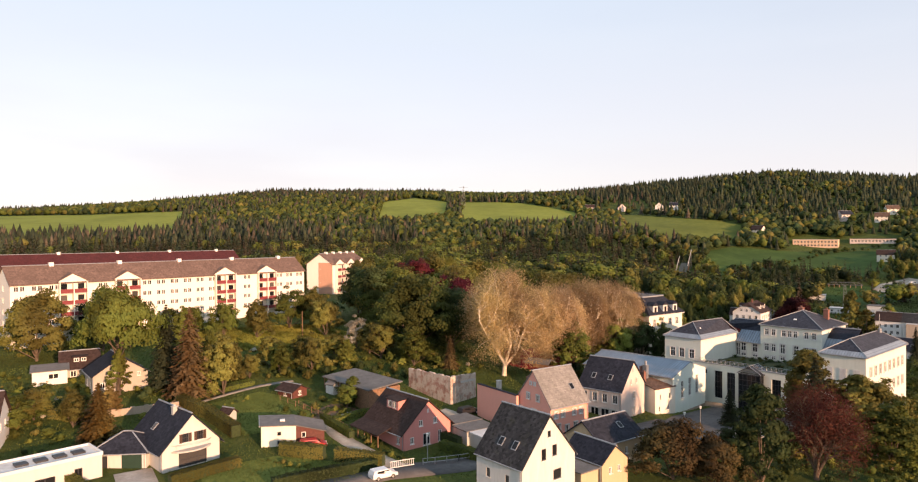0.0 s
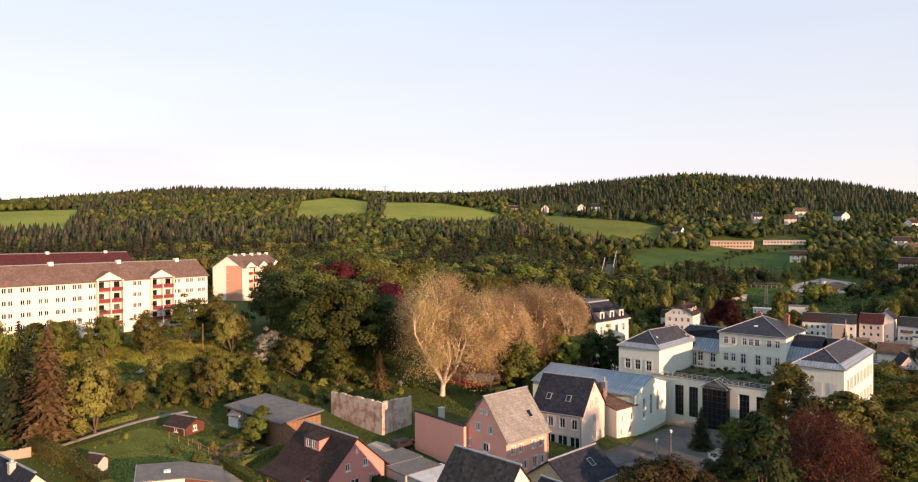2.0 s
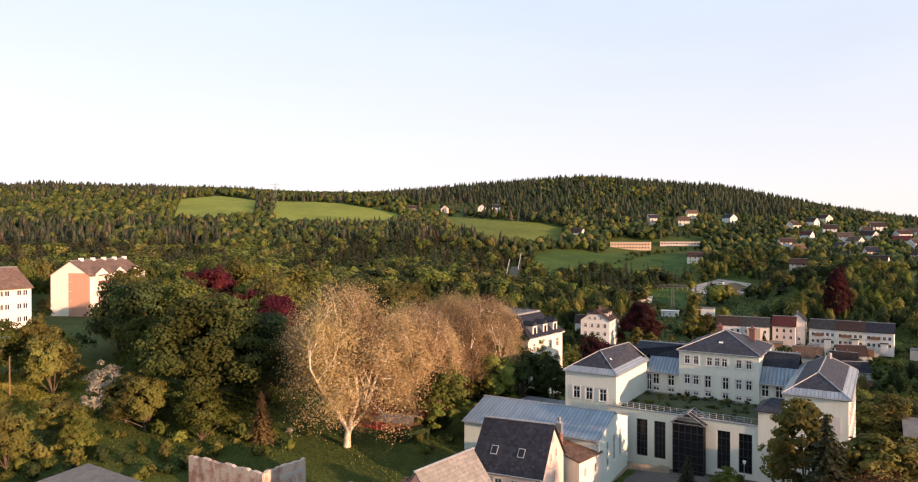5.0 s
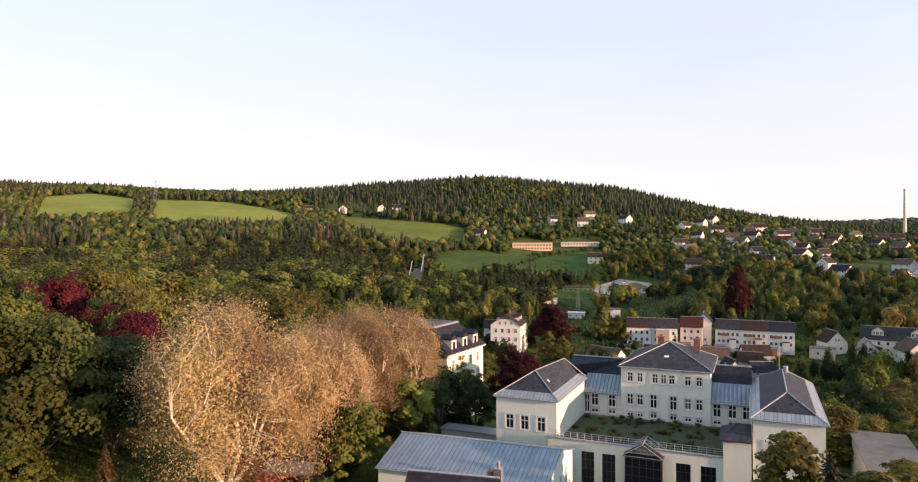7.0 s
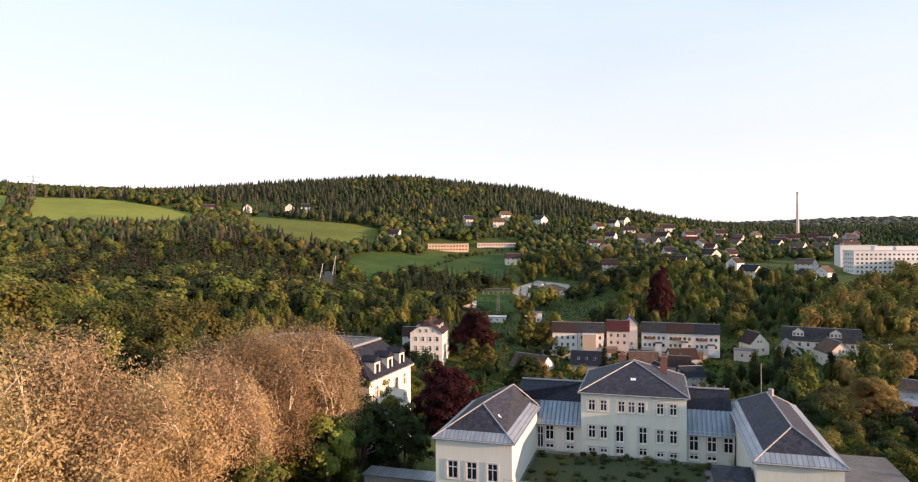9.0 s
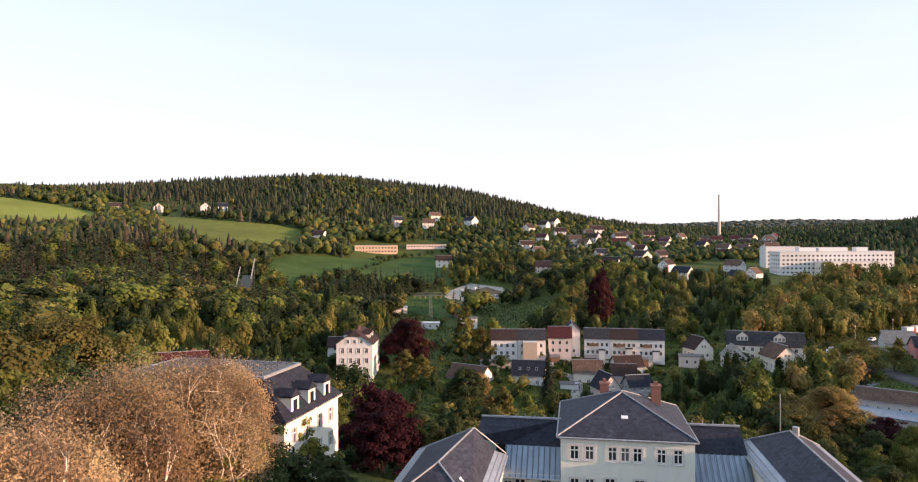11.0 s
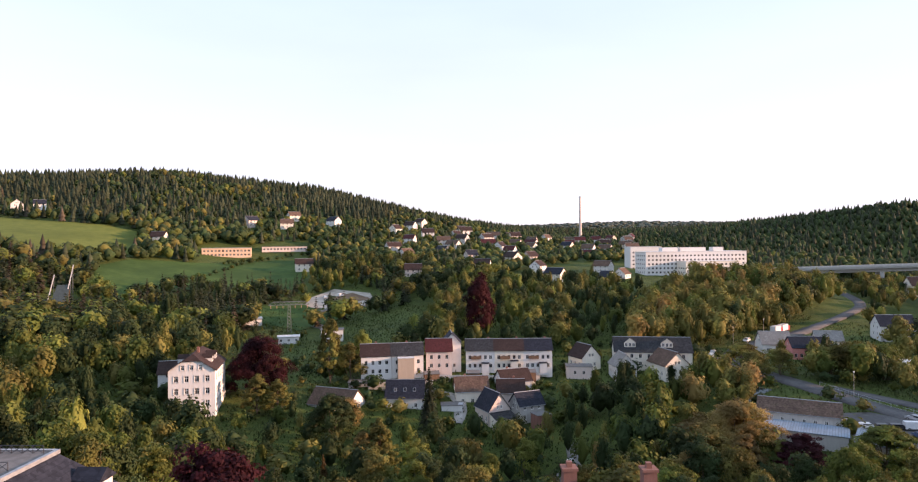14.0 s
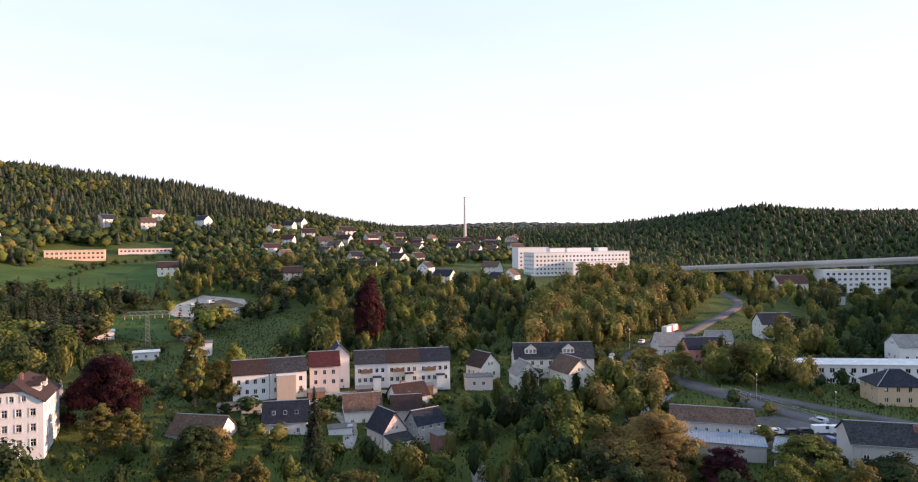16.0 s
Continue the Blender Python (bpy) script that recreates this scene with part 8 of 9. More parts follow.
for d0, d1, gap in ((250, 420, 6.4), (420, 700, 7.2), (700, 1130, 7.8), (1130, 1400, 12), (1400, 3200, 30)):
    g = np.arange(-d1, d1, gap)
    ax, ay = np.meshgrid(g, g)
    ax, ay = ax.ravel() + NR.uniform(-0.45, 0.45, ax.size) * gap, ay.ravel() + NR.uniform(-0.45, 0.45, ax.size) * gap
    dist, az = np.hypot(ax, ay), np.degrees(np.arctan2(ax, ay))
    ok = (dist >= d0) & (dist < d1) & (az > (-38 if d0 < 1400 else 24)) & (az < 104)
    wx, wy, dist = ax[ok] + 30, ay[ok] + 60, dist[ok]
    keep = np.ones(len(wx), bool)
    for poly in FIELDS:
        keep &= ~inside(poly, wx, wy)
    for outline, *_ in WOODS:
        keep &= ~inside(outline, wx, wy)
    lim = (wy > 372) | (wx > 560) | ((wx < 90) & (wy > 330))
    keep &= lim & ((NR.random(len(wx)) < 0.85) | ~inside(TOWN, wx, wy)) & ((NR.random(len(wx)) < 0.3) | ~inside(VILLAGE, wx, wy))
    keep &= ~((wx > 560) & (wy < 250) & (np.hypot(wx - 606, wy - 92) < 45)) & (seg_dist(wx, wy, MAIN_ROAD) > 12)
    keep &= ~((np.abs((wx - 597) * 0.894 + (wy - 135) * 0.448) < 14) & (wx < 720) & (wx > 520))
    for hx, hy in FAR_HOUSES + [(364, 582), (408, 566), (541, 272), (566, 322), (560, 250), (520, 275)]:
        rr = 26 if (hx, hy) in ((364, 582), (408, 566), (541, 272), (566, 322), (560, 250), (520, 275)) else 9
        keep &= np.hypot(wx - hx, wy - hy) > rr
        # keep the valley side of each house open
        vx, vy = (60 - hx), (110 - hy)
        vl = math.hypot(vx, vy)
        along, off = ((wx - hx) * vx + (wy - hy) * vy) / vl, np.abs((wx - hx) * vy - (wy - hy) * vx) / vl
        keep &= ~((hy > 740) & (along > 0) & (along < 26) & (off < 7))
        keep &= ~((along > 0) & (along < (55 if rr > 20 else 20)) & (off < (20 if rr > 20 else 6)))
    wx, wy, dist = wx[keep], wy[keep], dist[keep]
    wz = land(wx, wy)
    pat = np.array([noise.noise(Vector((x * 0.006, y * 0.006, 0.3))) + 0.5 * noise.noise(Vector((x * 0.022, y * 0.022, 5.0))) for x, y in zip(wx, wy)])
    high = np.clip((wz - 40) / 30, 0, 1) * np.clip((wx - 190) / 140, 0, 1)
    west = np.clip((120 - wx) / 260, 0, 1) * (wy < 720)
    pc = np.clip(0.26 + 1.2 * pat + 0.8 * high + 0.75 * west, 0.02, 0.97)
    pc = np.where(wx > 720, 0.35, pc)
    town = inside(TOWN, wx, wy)
    pc = np.where(town, pc * 0.35, pc)
    for x, y, z, d, c, tw in zip(wx, wy, wz, dist, NR.random(len(wx)) < pc, town):
        H = NR.uniform(12, 18) if d < 420 else (NR.uniform(10, 15.5) if c else NR.uniform(9, 13.5)) if d < 700 else (NR.uniform(9, 14) if c else NR.uniform(7.5, 11.5))
        H *= 0.8 if tw else 1.0
        spread = (1.0 if c else 1.22) * (1.0 if d < 1130 else 1.35 if d < 1400 else 4.2)
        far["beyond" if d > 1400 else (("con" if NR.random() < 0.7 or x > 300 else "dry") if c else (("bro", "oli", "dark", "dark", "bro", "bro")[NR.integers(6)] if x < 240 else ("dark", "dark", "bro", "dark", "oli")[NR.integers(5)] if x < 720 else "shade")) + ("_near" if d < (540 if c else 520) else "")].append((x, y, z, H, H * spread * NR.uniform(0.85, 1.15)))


def plant_out(name, items, kinds, leaf, label, smooth=False):
    """Many plants joined into one mesh: items of (x, y, z, height, spread)."""
    vv, ff, o = [], [], 0
    for x, y, z, H, S in items:
        v, f = kinds[NR.integers(len(kinds))]
        a = NR.uniform(0, 6.28)
        ca, sa = math.cos(a), math.sin(a)
        vv.append(np.stack([(v[:, 0] * ca - v[:, 1] * sa) * S + x, (v[:, 0] * sa + v[:, 1] * ca) * S + y, v[:, 2] * H + z - 0.4], 1))
        ff.append(f + o)
        o += len(v)
    if vv:
        tagged(new(name, mesh_of(name, np.concatenate(vv), np.concatenate(ff), LEAF[leaf], smooth)), label, "woodland", "", "stuff")


plant_out("spruce_wood", far["con_near"], CONM, "spruce", "dark spruces on the valley side")
plant_out("green_wood", far["bro_near"], LOWC, "green", "green deciduous trees on the valley side", True)
plant_out("dark_wood", far["dark_near"], LOWC, "deep", "dark green deciduous trees on the valley side", True)
plant_out("olive_wood", far["oli_near"], LOWC, "olive", "olive-green deciduous trees on the valley side", True)
plant_out("brown_spruce_wood", far["dry_near"], CONM, "drypine", "brownish spruces on the valley side")
plant_out("brown_spruce_forest", far["dry"], CON, "drypine", "brownish spruce forest on the hills")
plant_out("dark_forest", far["dark"], BRO, "deep", "dark green woods among the hill forest", True)
# This hill lies in shade; deep leaves carry that darkness as colour.
plant_out("shaded_forest", far["shade"], DOME, "deep", "hill woods, deep green in place of shade", True)
plant_out("distant_forest", far["beyond"], DOME, "distant", "distant ridge forest with haze put into its grey-green", True)
plant_out("spruce_forest", far["con"], CON, "spruce", "dark spruce forest on the hills")
plant_out("green_forest", far["bro"], BRO, "green", "green deciduous woods on the hills", True)
plant_out("olive_forest", far["oli"], BRO, "olive", "olive-green deciduous woods on the hills", True)
for leaf in ("green", "olive", "lime", "deep", "bronze", "copper", "redbeech"):
    plant_out(leaf + "_thicket", [(x, y, land(x, y), H, 2.1 * R) for x, y, H, R, sh, lf, wh in SCATTER if lf == leaf], MIDC, leaf, WORDS[leaf] + " trees of the valley woods", True)
plant_out("conifer_thicket", [(x, y, land(x, y), H, 4.6 * R) for x, y, H, R, sh, lf, wh in SCATTER if lf in ("spruce", "yew")], CONM, "spruce", "dark conifers of the valley woods")

# ---------------------------------------------------------------- ground covers, roads, water
VILLA_LANE = [(170, 312), (186, 330), (200, 352), (212, 377), (239, 412)]
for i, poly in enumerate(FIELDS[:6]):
    patch("field_%d" % (i + 1), poly, "field" if i < 3 else "hillfield" if i == 3 else "pasture", 0.25, 18.0, "green hillside field", "field")
patch("lawn_1", [(-42, 113), (-29, 100), (-20, 106), (-16, 110), (-21, 119), (-32, 123)], "lawn", 0.08, 4, "mown garden lawn", "lawn")
patch("lawn_2", [(-32, 86), (-22, 92), (-14, 90.4), (-5, 88), (-13, 79), (-28, 78)], "lawn", 0.08, 4, "mown front lawn", "lawn")
patch("dry_meadow", [(-46, 150), (-18, 153), (-20, 170), (-34, 176), (-56, 166)], "drygrass", 0.1, 4, "sunny yellow-green meadow", "meadow")
patch("sports_court", [(21, 149), (28, 145), (44, 160), (36, 174), (22, 163)], "court", 0.12, 4, "dark red sports court under the planes", "court")
patch("school_yard", [(40, 104), (50, 118), (60, 127.5), (67, 132), (78, 119), (82, 111), (76, 106), (60, 102), (48, 99)], "asphalt", 0.1, 4, "grey asphalt school yard", "yard")
patch("yard_plaza", [(56, 104), (68, 104), (74, 108), (70, 114), (60, 112)], "paving", 0.16, 4, "pale paved circle in the yard", "pavement")
patch("garage_court", [(-1, 112), (8, 100), (15, 104), (11, 112), (5, 118)], "gravel", 0.09, 4, "gravel garage court", "yard")
patch("building_site", [(306, 424), (322, 437), (346, 441), (351, 414), (338, 395), (326, 398), (312, 410)], "gravel", 0.2, 6, "bare gravel building site", "site")
patch("soil_heap_ground", [(322, 412), (342, 404), (346, 424), (328, 428)], "soil", 0.3, 6, "bare brown soil of the building site", "site")
patch("works_yard", [(228, 120), (252, 118), (258, 138), (250, 150), (232, 140)], "asphalt", 0.14, 5, "asphalt car park of the works", "yard")
patch("garden_beds", [(-19, 108), (-14, 111), (-12, 116), (-17, 118), (-20, 113)], "soil", 0.1, 4, "dug garden beds", "garden")
drape("street", [(-26, 74), (-12, 82), (-5, 86.2), (6, 89.4), (17, 94.5), (30, 101), (40, 107), (48, 113)], 5.6, "asphalt", 0.14, "narrow asphalt street")
drape("driveway", [(-3, 88.2), (-9, 95.3), (-14, 102), (-16, 108), (-14, 113), (-8, 116), (0, 117)], 2.8, "gravel", 0.13, "gravel driveway")
drape("forecourt", [(-41, 86), (-37, 79), (-33, 72)], 5.0, "paving", 0.12, "paved drive of the garage")
drape("field_path", [(-44, 113.5), (-38, 121), (-33, 126.5), (-27, 130.5)], 1.5, "lane", 0.08, "pale dry earth path")
drape("main_road", MAIN_ROAD, 8.0, "asphalt", 0.25, "wide asphalt valley road")
drape("road_branch", EAST_ROAD, 5.5, "asphalt", 0.3, "asphalt road branch")
drape("valley_lane", VALLEY_LANE, 4.5, "lane", 0.2, "pale lane by the river")
drape("site_lane", SITE_LANE, 6.5, "lane", 0.25, "pale lane to the building site")
drape("villa_lane", VILLA_LANE, 5.0, "lane", 0.25, "pale lane behind the villa")
drape("cluster_lane", [(206, 240), (213, 243), (219, 250), (214, 262)], 4.0, "paving", 0.2, "pale lane between old houses")
drape("river", [(112, 268), (138, 236), (160, 214), (180, 207), (204, 188), (228, 172), (252, 172), (270, 168)], 7.0, "river", 0.1, "dark narrow river", "structure", "water")


# ---------------------------------------------------------------- hedges, fences, walls
def hedge(pts, h, w, leaf, label):
    """A clipped hedge: leafy skin over a dark core that stands in for inner shade."""
    r = np.random.default_rng(len(pts) * 31 + int(abs(pts[0][0]) * 7))
    cs, outs = [], []
    core = bmesh.new()
    for (x0, y0), (x1, y1) in zip(pts, pts[1:]):
        ln = math.hypot(x1 - x0, y1 - y0)
        dx, dy = (x1 - x0) / ln, (y1 - y0) / ln
        n = int(ln * (2 * h + w) * 60)
        u, s = r.uniform(0, ln, n), r.uniform(-h, h + w, n)
        side = np.where(s < 0, -w / 2, np.where(s < w, s - w / 2, w / 2))
        up = np.where(s < 0, h + s, np.where(s < w, h, h - (s - w)))
        x, y = x0 + dx * u - dy * side, y0 + dy * u + dx * side
        cs.append(np.stack([x, y, land(x, y) + up + r.normal(0, 0.05, n)], 1))
        o = np.where(np.abs(side) < w / 2 - 1e-6, 0, np.sign(side))
        outs.append(np.stack([-dy * o, dx * o, np.where(o == 0, 1.0, 0.2)], 1))
        k = max(1, int(ln / 2))
        for i in range(k):
            ua, ub = ln * i / k, ln * (i + 1) / k
            za, zb = land(x0 + dx * ua, y0 + dy * ua), land(x0 + dx * ub, y0 + dy * ub)
            q = w / 2 - 0.08
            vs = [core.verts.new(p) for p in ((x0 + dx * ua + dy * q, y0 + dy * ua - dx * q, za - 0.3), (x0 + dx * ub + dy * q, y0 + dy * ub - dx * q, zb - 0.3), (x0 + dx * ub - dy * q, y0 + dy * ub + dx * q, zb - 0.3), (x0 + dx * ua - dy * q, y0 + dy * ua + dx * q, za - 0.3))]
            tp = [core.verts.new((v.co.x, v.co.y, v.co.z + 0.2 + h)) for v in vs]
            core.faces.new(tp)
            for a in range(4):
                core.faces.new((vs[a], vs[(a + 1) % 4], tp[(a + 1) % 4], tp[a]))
    e = new("hedge")
    tagged(e, label, "hedge")
    v, f = cards(np.concatenate(cs), np.concatenate(outs), r.uniform(0.06, 0.12, sum(len(c) for c in cs)), r, 1.3, 0.2, 1.0)
    ob = new("foliage", mesh_of("foliage", v, f, LEAF[leaf]))
    ob.parent = e
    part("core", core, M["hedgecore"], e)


hedge([(-44.5, 114.5), (-37.6, 108.6), (-30.2, 99.6)], 2.0, 1.7, "olive", "tall clipped garden hedge")
hedge([(-21.5, 92.6), (-14.6, 91.2)], 2.0, 1.5, "olive", "clipped garden hedge in front of the shed")
hedge([(-12.8, 90.8), (-5.4, 88.6)], 2.0, 1.4, "olive", "clipped garden hedge beside the gate")
hedge([(-20, 80), (-13.4, 84.0), (-6.5, 88.0)], 1.5, 1.2, "deep", "clipped hedge along the street")
hedge([(-34, 81), (-30, 85), (-26.5, 88)], 1.5, 1.2, "olive", "clipped hedge before the cream house")
hedge([(-47.5, 81.5), (-42, 76.5)], 1.4, 1.3, "olive", "clipped hedge beside the flat-roofed house")
hedge([(3.5, 96.5), (9.5, 90.8)], 1.5, 1.3, "green", "loose hedge beside the rose-red house")
hedge([(6.5, 97.5), (1.0, 104)], 1.6, 1.2, "deep", "loose hedge beside the garages")
hedge([(-45.6, 115.5), (-39.6, 122.4), (-34.6, 127.6)], 0.9, 1.8, "green", "low unclipped hedge on the bank above the path")
hedge([(-64, 107), (-56, 105.5)], 1.6, 1.1, "olive", "row of clipped conifers")
hedge([(28, 141), (36, 147), (39, 151)], 1.4, 1.4, "deep", "hedge at the sports court")
hedge([(-17.4, 108.6), (-14.2, 104.4), (-11.4, 100.6)], 1.3, 1.2, "green", "clipped garden hedge beside the driveway")
hedge([(-16, 106.5), (-11, 112.5), (-7.5, 115.5)], 1.0, 1.0, "green", "low hedge along the driveway")

for pts, hh, mat, label in (([(-56, 107), (-50, 110), (-44, 112.5)], 1.3, "stone", "rough stone garden wall"), ([(50, 96), (58, 101), (62, 103)], 0.8, "concrete", "low wall of the school yard"),
                            ([(62.5, 131.5), (67.5, 127.0)], 1.1, "stone", "low sandstone wall by the hall")):
    e = new("garden_wall")
    tagged(e, label, "wall")
    rng = random.Random(3)
    for (x0, y0), (x1, y1) in zip(pts, pts[1:]):
        ln = math.hypot(x1 - x0, y1 - y0)
        k = int(ln / 0.7)
        for i in range(k):
            u = (i + 0.5) / k
            x, y = x0 + (x1 - x0) * u, y0 + (y1 - y0) * u
            bm = bmesh.new()
            box(bm, -ln / k / 2, ln / k / 2, -0.2, 0.2, -0.6, hh + rng.uniform(-0.1, 0.1), pose(x, y, land(x, y), 0, 0, math.degrees(math.atan2(y1 - y0, x1 - x0))))
            part("stone", bm, M[mat], e)


def fence(pts, h, gap, mat, label, rails=2):
    e = new("fence")
    tagged(e, label, "fence")
    for (x0, y0), (x1, y1) in zip(pts, pts[1:]):
        ln = math.hypot(x1 - x0, y1 - y0)
        n = max(1, int(ln / gap))
        for i in range(n + 1):
            x, y = x0 + (x1 - x0) * i / n, y0 + (y1 - y0) * i / n
            part("post", boxes((x - 0.05, x + 0.05, y - 0.05, y + 0.05, land(x, y) - 0.4, land(x, y) + h)), M[mat], e)
            if i < n:
                xb, yb = x0 + (x1 - x0) * (i + 1) / n, y0 + (y1 - y0) * (i + 1) / n
                for k in range(rails):
                    bm = bmesh.new()
                    zz = h * (0.95 - 0.55 * k)
                    rod(bm, (x, y, land(x, y) + zz), (xb, yb, land(xb, yb) + zz), 0.03, 4)
                    part("rail", bm, M[mat], e)


fence([(-20, 112.5), (-12.5, 104)], 1.2, 2.0, "wood", "timber post fence in the vegetable garden")
fence([(-23, 116), (-15.5, 107)], 1.1, 2.0, "wood", "timber post fence in the vegetable garden")
fence([(-27, 118.5), (-20, 112.5)], 1.1, 2.0, "wood", "timber post fence in the vegetable garden")
fence([(0.5, 89.4), (6, 91.0), (11, 93.2)], 1.1, 1.6, "steel", "grey metal street fence")
fence([(20, 150), (19, 156), (21, 164)], 3.0, 3.0, "darkframe", "tall ball fence of the sports court", 3)
fence([(254, 116), (264, 131), (279, 153)], 1.2, 3.0, "steel", "grey guard rail of the valley road")
e = thing("gate", -2.6, 88.4, land(-2.6, 88.4), 22, "white metal driveway gate", "gate")
part("frame", boxes((-1.9, 1.9, -0.04, 0.04, 0.2, 0.28), (-1.9, 1.9, -0.04, 0.04, 1.1, 1.18)), M["frame"], e)
for i in range(13):
    part("bar", boxes((-1.85 + 0.3 * i, -1.8 + 0.3 * i, -0.03, 0.03, 0.2, 1.16)), M["frame"], e)


def lamp_post(x, y, h, label, name="street_lamp"):
    e = thing(name, x, y, land(x, y), 0, label, "lamp")
    bm = bmesh.new()
    rod(bm, (0, 0, -0.4), (0, 0, h), 0.07, 8, 0.045)
    part("post", bm, M["steel"], e)
    bm = bmesh.new()
    rod(bm, (0, 0, h), (0, 0, h + 0.45), 0.14, 8, 0.24)
    part("lantern", bm, M["frame"], e)


for x, y in ((1.2, 91.4), (52, 109), (72, 116), (86, 100), (80, 92), (47, 104)):
    lamp_post(x, y, 3.8, "grey street lamp with pale lantern")
for x, y in ((259, 124), (270, 143), (290, 171), (330, 191), (362, 186), (268, 112)):
    lamp_post(x, y, 7.5, "tall grey road lamp")
e = thing("power_pole", -30.9, 164.5, land(-30.9, 164.5), 0, "bare wooden pole on the meadow", "pole")
bm = bmesh.new()
rod(bm, (0, 0, -0.5), (0, 0, 6.6), 0.13, 8, 0.09)
part("shaft", bm, M["wood"], e)

# pavilion by the court
e = thing("shelter", 28.6, 145.6, 4.7, -40, "low shelter with sagging grey roof sheet", "shelter")
part("roof", slab([[(-3.4, -2.2, 2.2), (3.4, -2.2, 2.2), (3.0, 0, 3.1), (-3.0, 0, 3.1)], [(-3.0, 0, 3.1), (3.0, 0, 3.1), (3.4, 2.2, 2.0), (-3.4, 2.2, 2.0)]], 0.12), M["felt"], e)
part("back_wall", boxes((-3.1, 3.1, 1.8, 1.95, -0.6, 2.0)), M["wood"], e)
for sx in (-3.0, 2.9):
    part("post", boxes((sx, sx + 0.12, -2.0, -1.88, -0.6, 2.15)), M["wood"], e)


# ---------------------------------------------------------------- vehicles
PAINT = {k: simple(k + "_car_paint", c, 0.3, 0.1, 0.04) for k, c in (("white", (0.7, 0.7, 0.7)), ("black", (0.02, 0.02, 0.022)), ("red", (0.4, 0.03, 0.03)), ("silver", (0.4, 0.41, 0.43)), ("blue", (0.06, 0.09, 0.18)))}


def vehicle(x, y, rot, colour, label, van=False, name="car", length=4.3):
    e = thing(name, x, y, land(x, y) + (0.16 if van is False else 0.2), rot, label, name)
    l2, w2 = length / 2, 0.88
    h1, h2 = (0.85, 1.45) if not van else (1.1, 2.1)
    prof = [(-l2, 0.35), (-l2, h1), (-l2 + 0.25, h2 - 0.05), (-l2 + 0.6, h2), (l2 * 0.25, h2), (l2 * 0.55, h1 + 0.08), (l2 - 0.1, h1 - 0.1), (l2, 0.6), (l2, 0.35)]
    if van:
        prof = [(-l2, 0.35), (-l2, h2 - 0.1), (-l2 + 0.15, h2), (l2 * 0.5, h2), (l2 * 0.75, h1 + 0.1), (l2 - 0.05, h1 - 0.1), (l2, 0.6), (l2, 0.35)]
    bm = bmesh.new()
    a = [bm.verts.new((px, -w2 if pz < h1 + 0.1 else -w2 + 0.14, pz)) for px, pz in prof]
    b = [bm.verts.new((px, w2 if pz < h1 + 0.1 else w2 - 0.14, pz)) for px, pz in prof]
    bm.faces.new(a)
    bm.faces.new(b[::-1])
    for i in range(len(prof)):
        j = (i + 1) % len(prof)
        bm.faces.new((a[j], a[i], b[i], b[j]))
    bmesh.ops.recalc_face_normals(bm, faces=bm.faces[:])
    body = part("body", bm, PAINT[colour], e)
    sx1 = l2 * 0.3 if not van else l2 * 0.6
    for sy in (-1, 1):
        part("side_window", boxes((-l2 + 0.7 if not van else l2 * 0.1, sx1, sy * (w2 - 0.1) - 0.03, sy * (w2 - 0.1) + 0.03, h1 + 0.08, h2 - 0.12)), M["glass"], body)
    bm = bmesh.new()
    x0, x1 = (l2 * 0.27, l2 * 0.53) if not van else (l2 * 0.52, l2 * 0.74)
    vs = [bm.verts.new(p) for p in ((x1 + 0.05, -w2 + 0.2, h1 + 0.13), (x1 + 0.05, w2 - 0.2, h1 + 0.13), (x0 + 0.05, w2 - 0.26, h2 - 0.03), (x0 + 0.05, -w2 + 0.26, h2 - 0.03))]
    bk = [bm.verts.new((v.co.x - 0.06, v.co.y, v.co.z - 0.02)) for v in vs]
    bm.faces.new(vs)
    bm.faces.new(bk[::-1])
    for i in range(4):
        bm.faces.new((vs[i], bk[i], bk[(i + 1) % 4], vs[(i + 1) % 4]))
    part("windscreen", bm, M["glass"], body)
    for sx in (-l2 + 0.8, l2 - 0.8):
        for sy in (-1, 1):
            bm = bmesh.new()
            rod(bm, (sx, sy * (w2 - 0.2), 0.31), (sx, sy * (w2 + 0.01), 0.31), 0.31, 14)
            wh = part("wheel", bm, M["rubber"], e)
            bm = bmesh.new()
            rod(bm, (sx, sy * (w2 - 0.02), 0.31), (sx, sy * (w2 + 0.02), 0.31), 0.18, 10)
            part("rim", bm, M["steel"], wh)
    for sy in (-0.6, 0.6):
        part("headlight", boxes((l2 - 0.06, l2 + 0.02, sy - 0.16, sy + 0.16, 0.6, 0.74)), M["frame"], body)
    return e


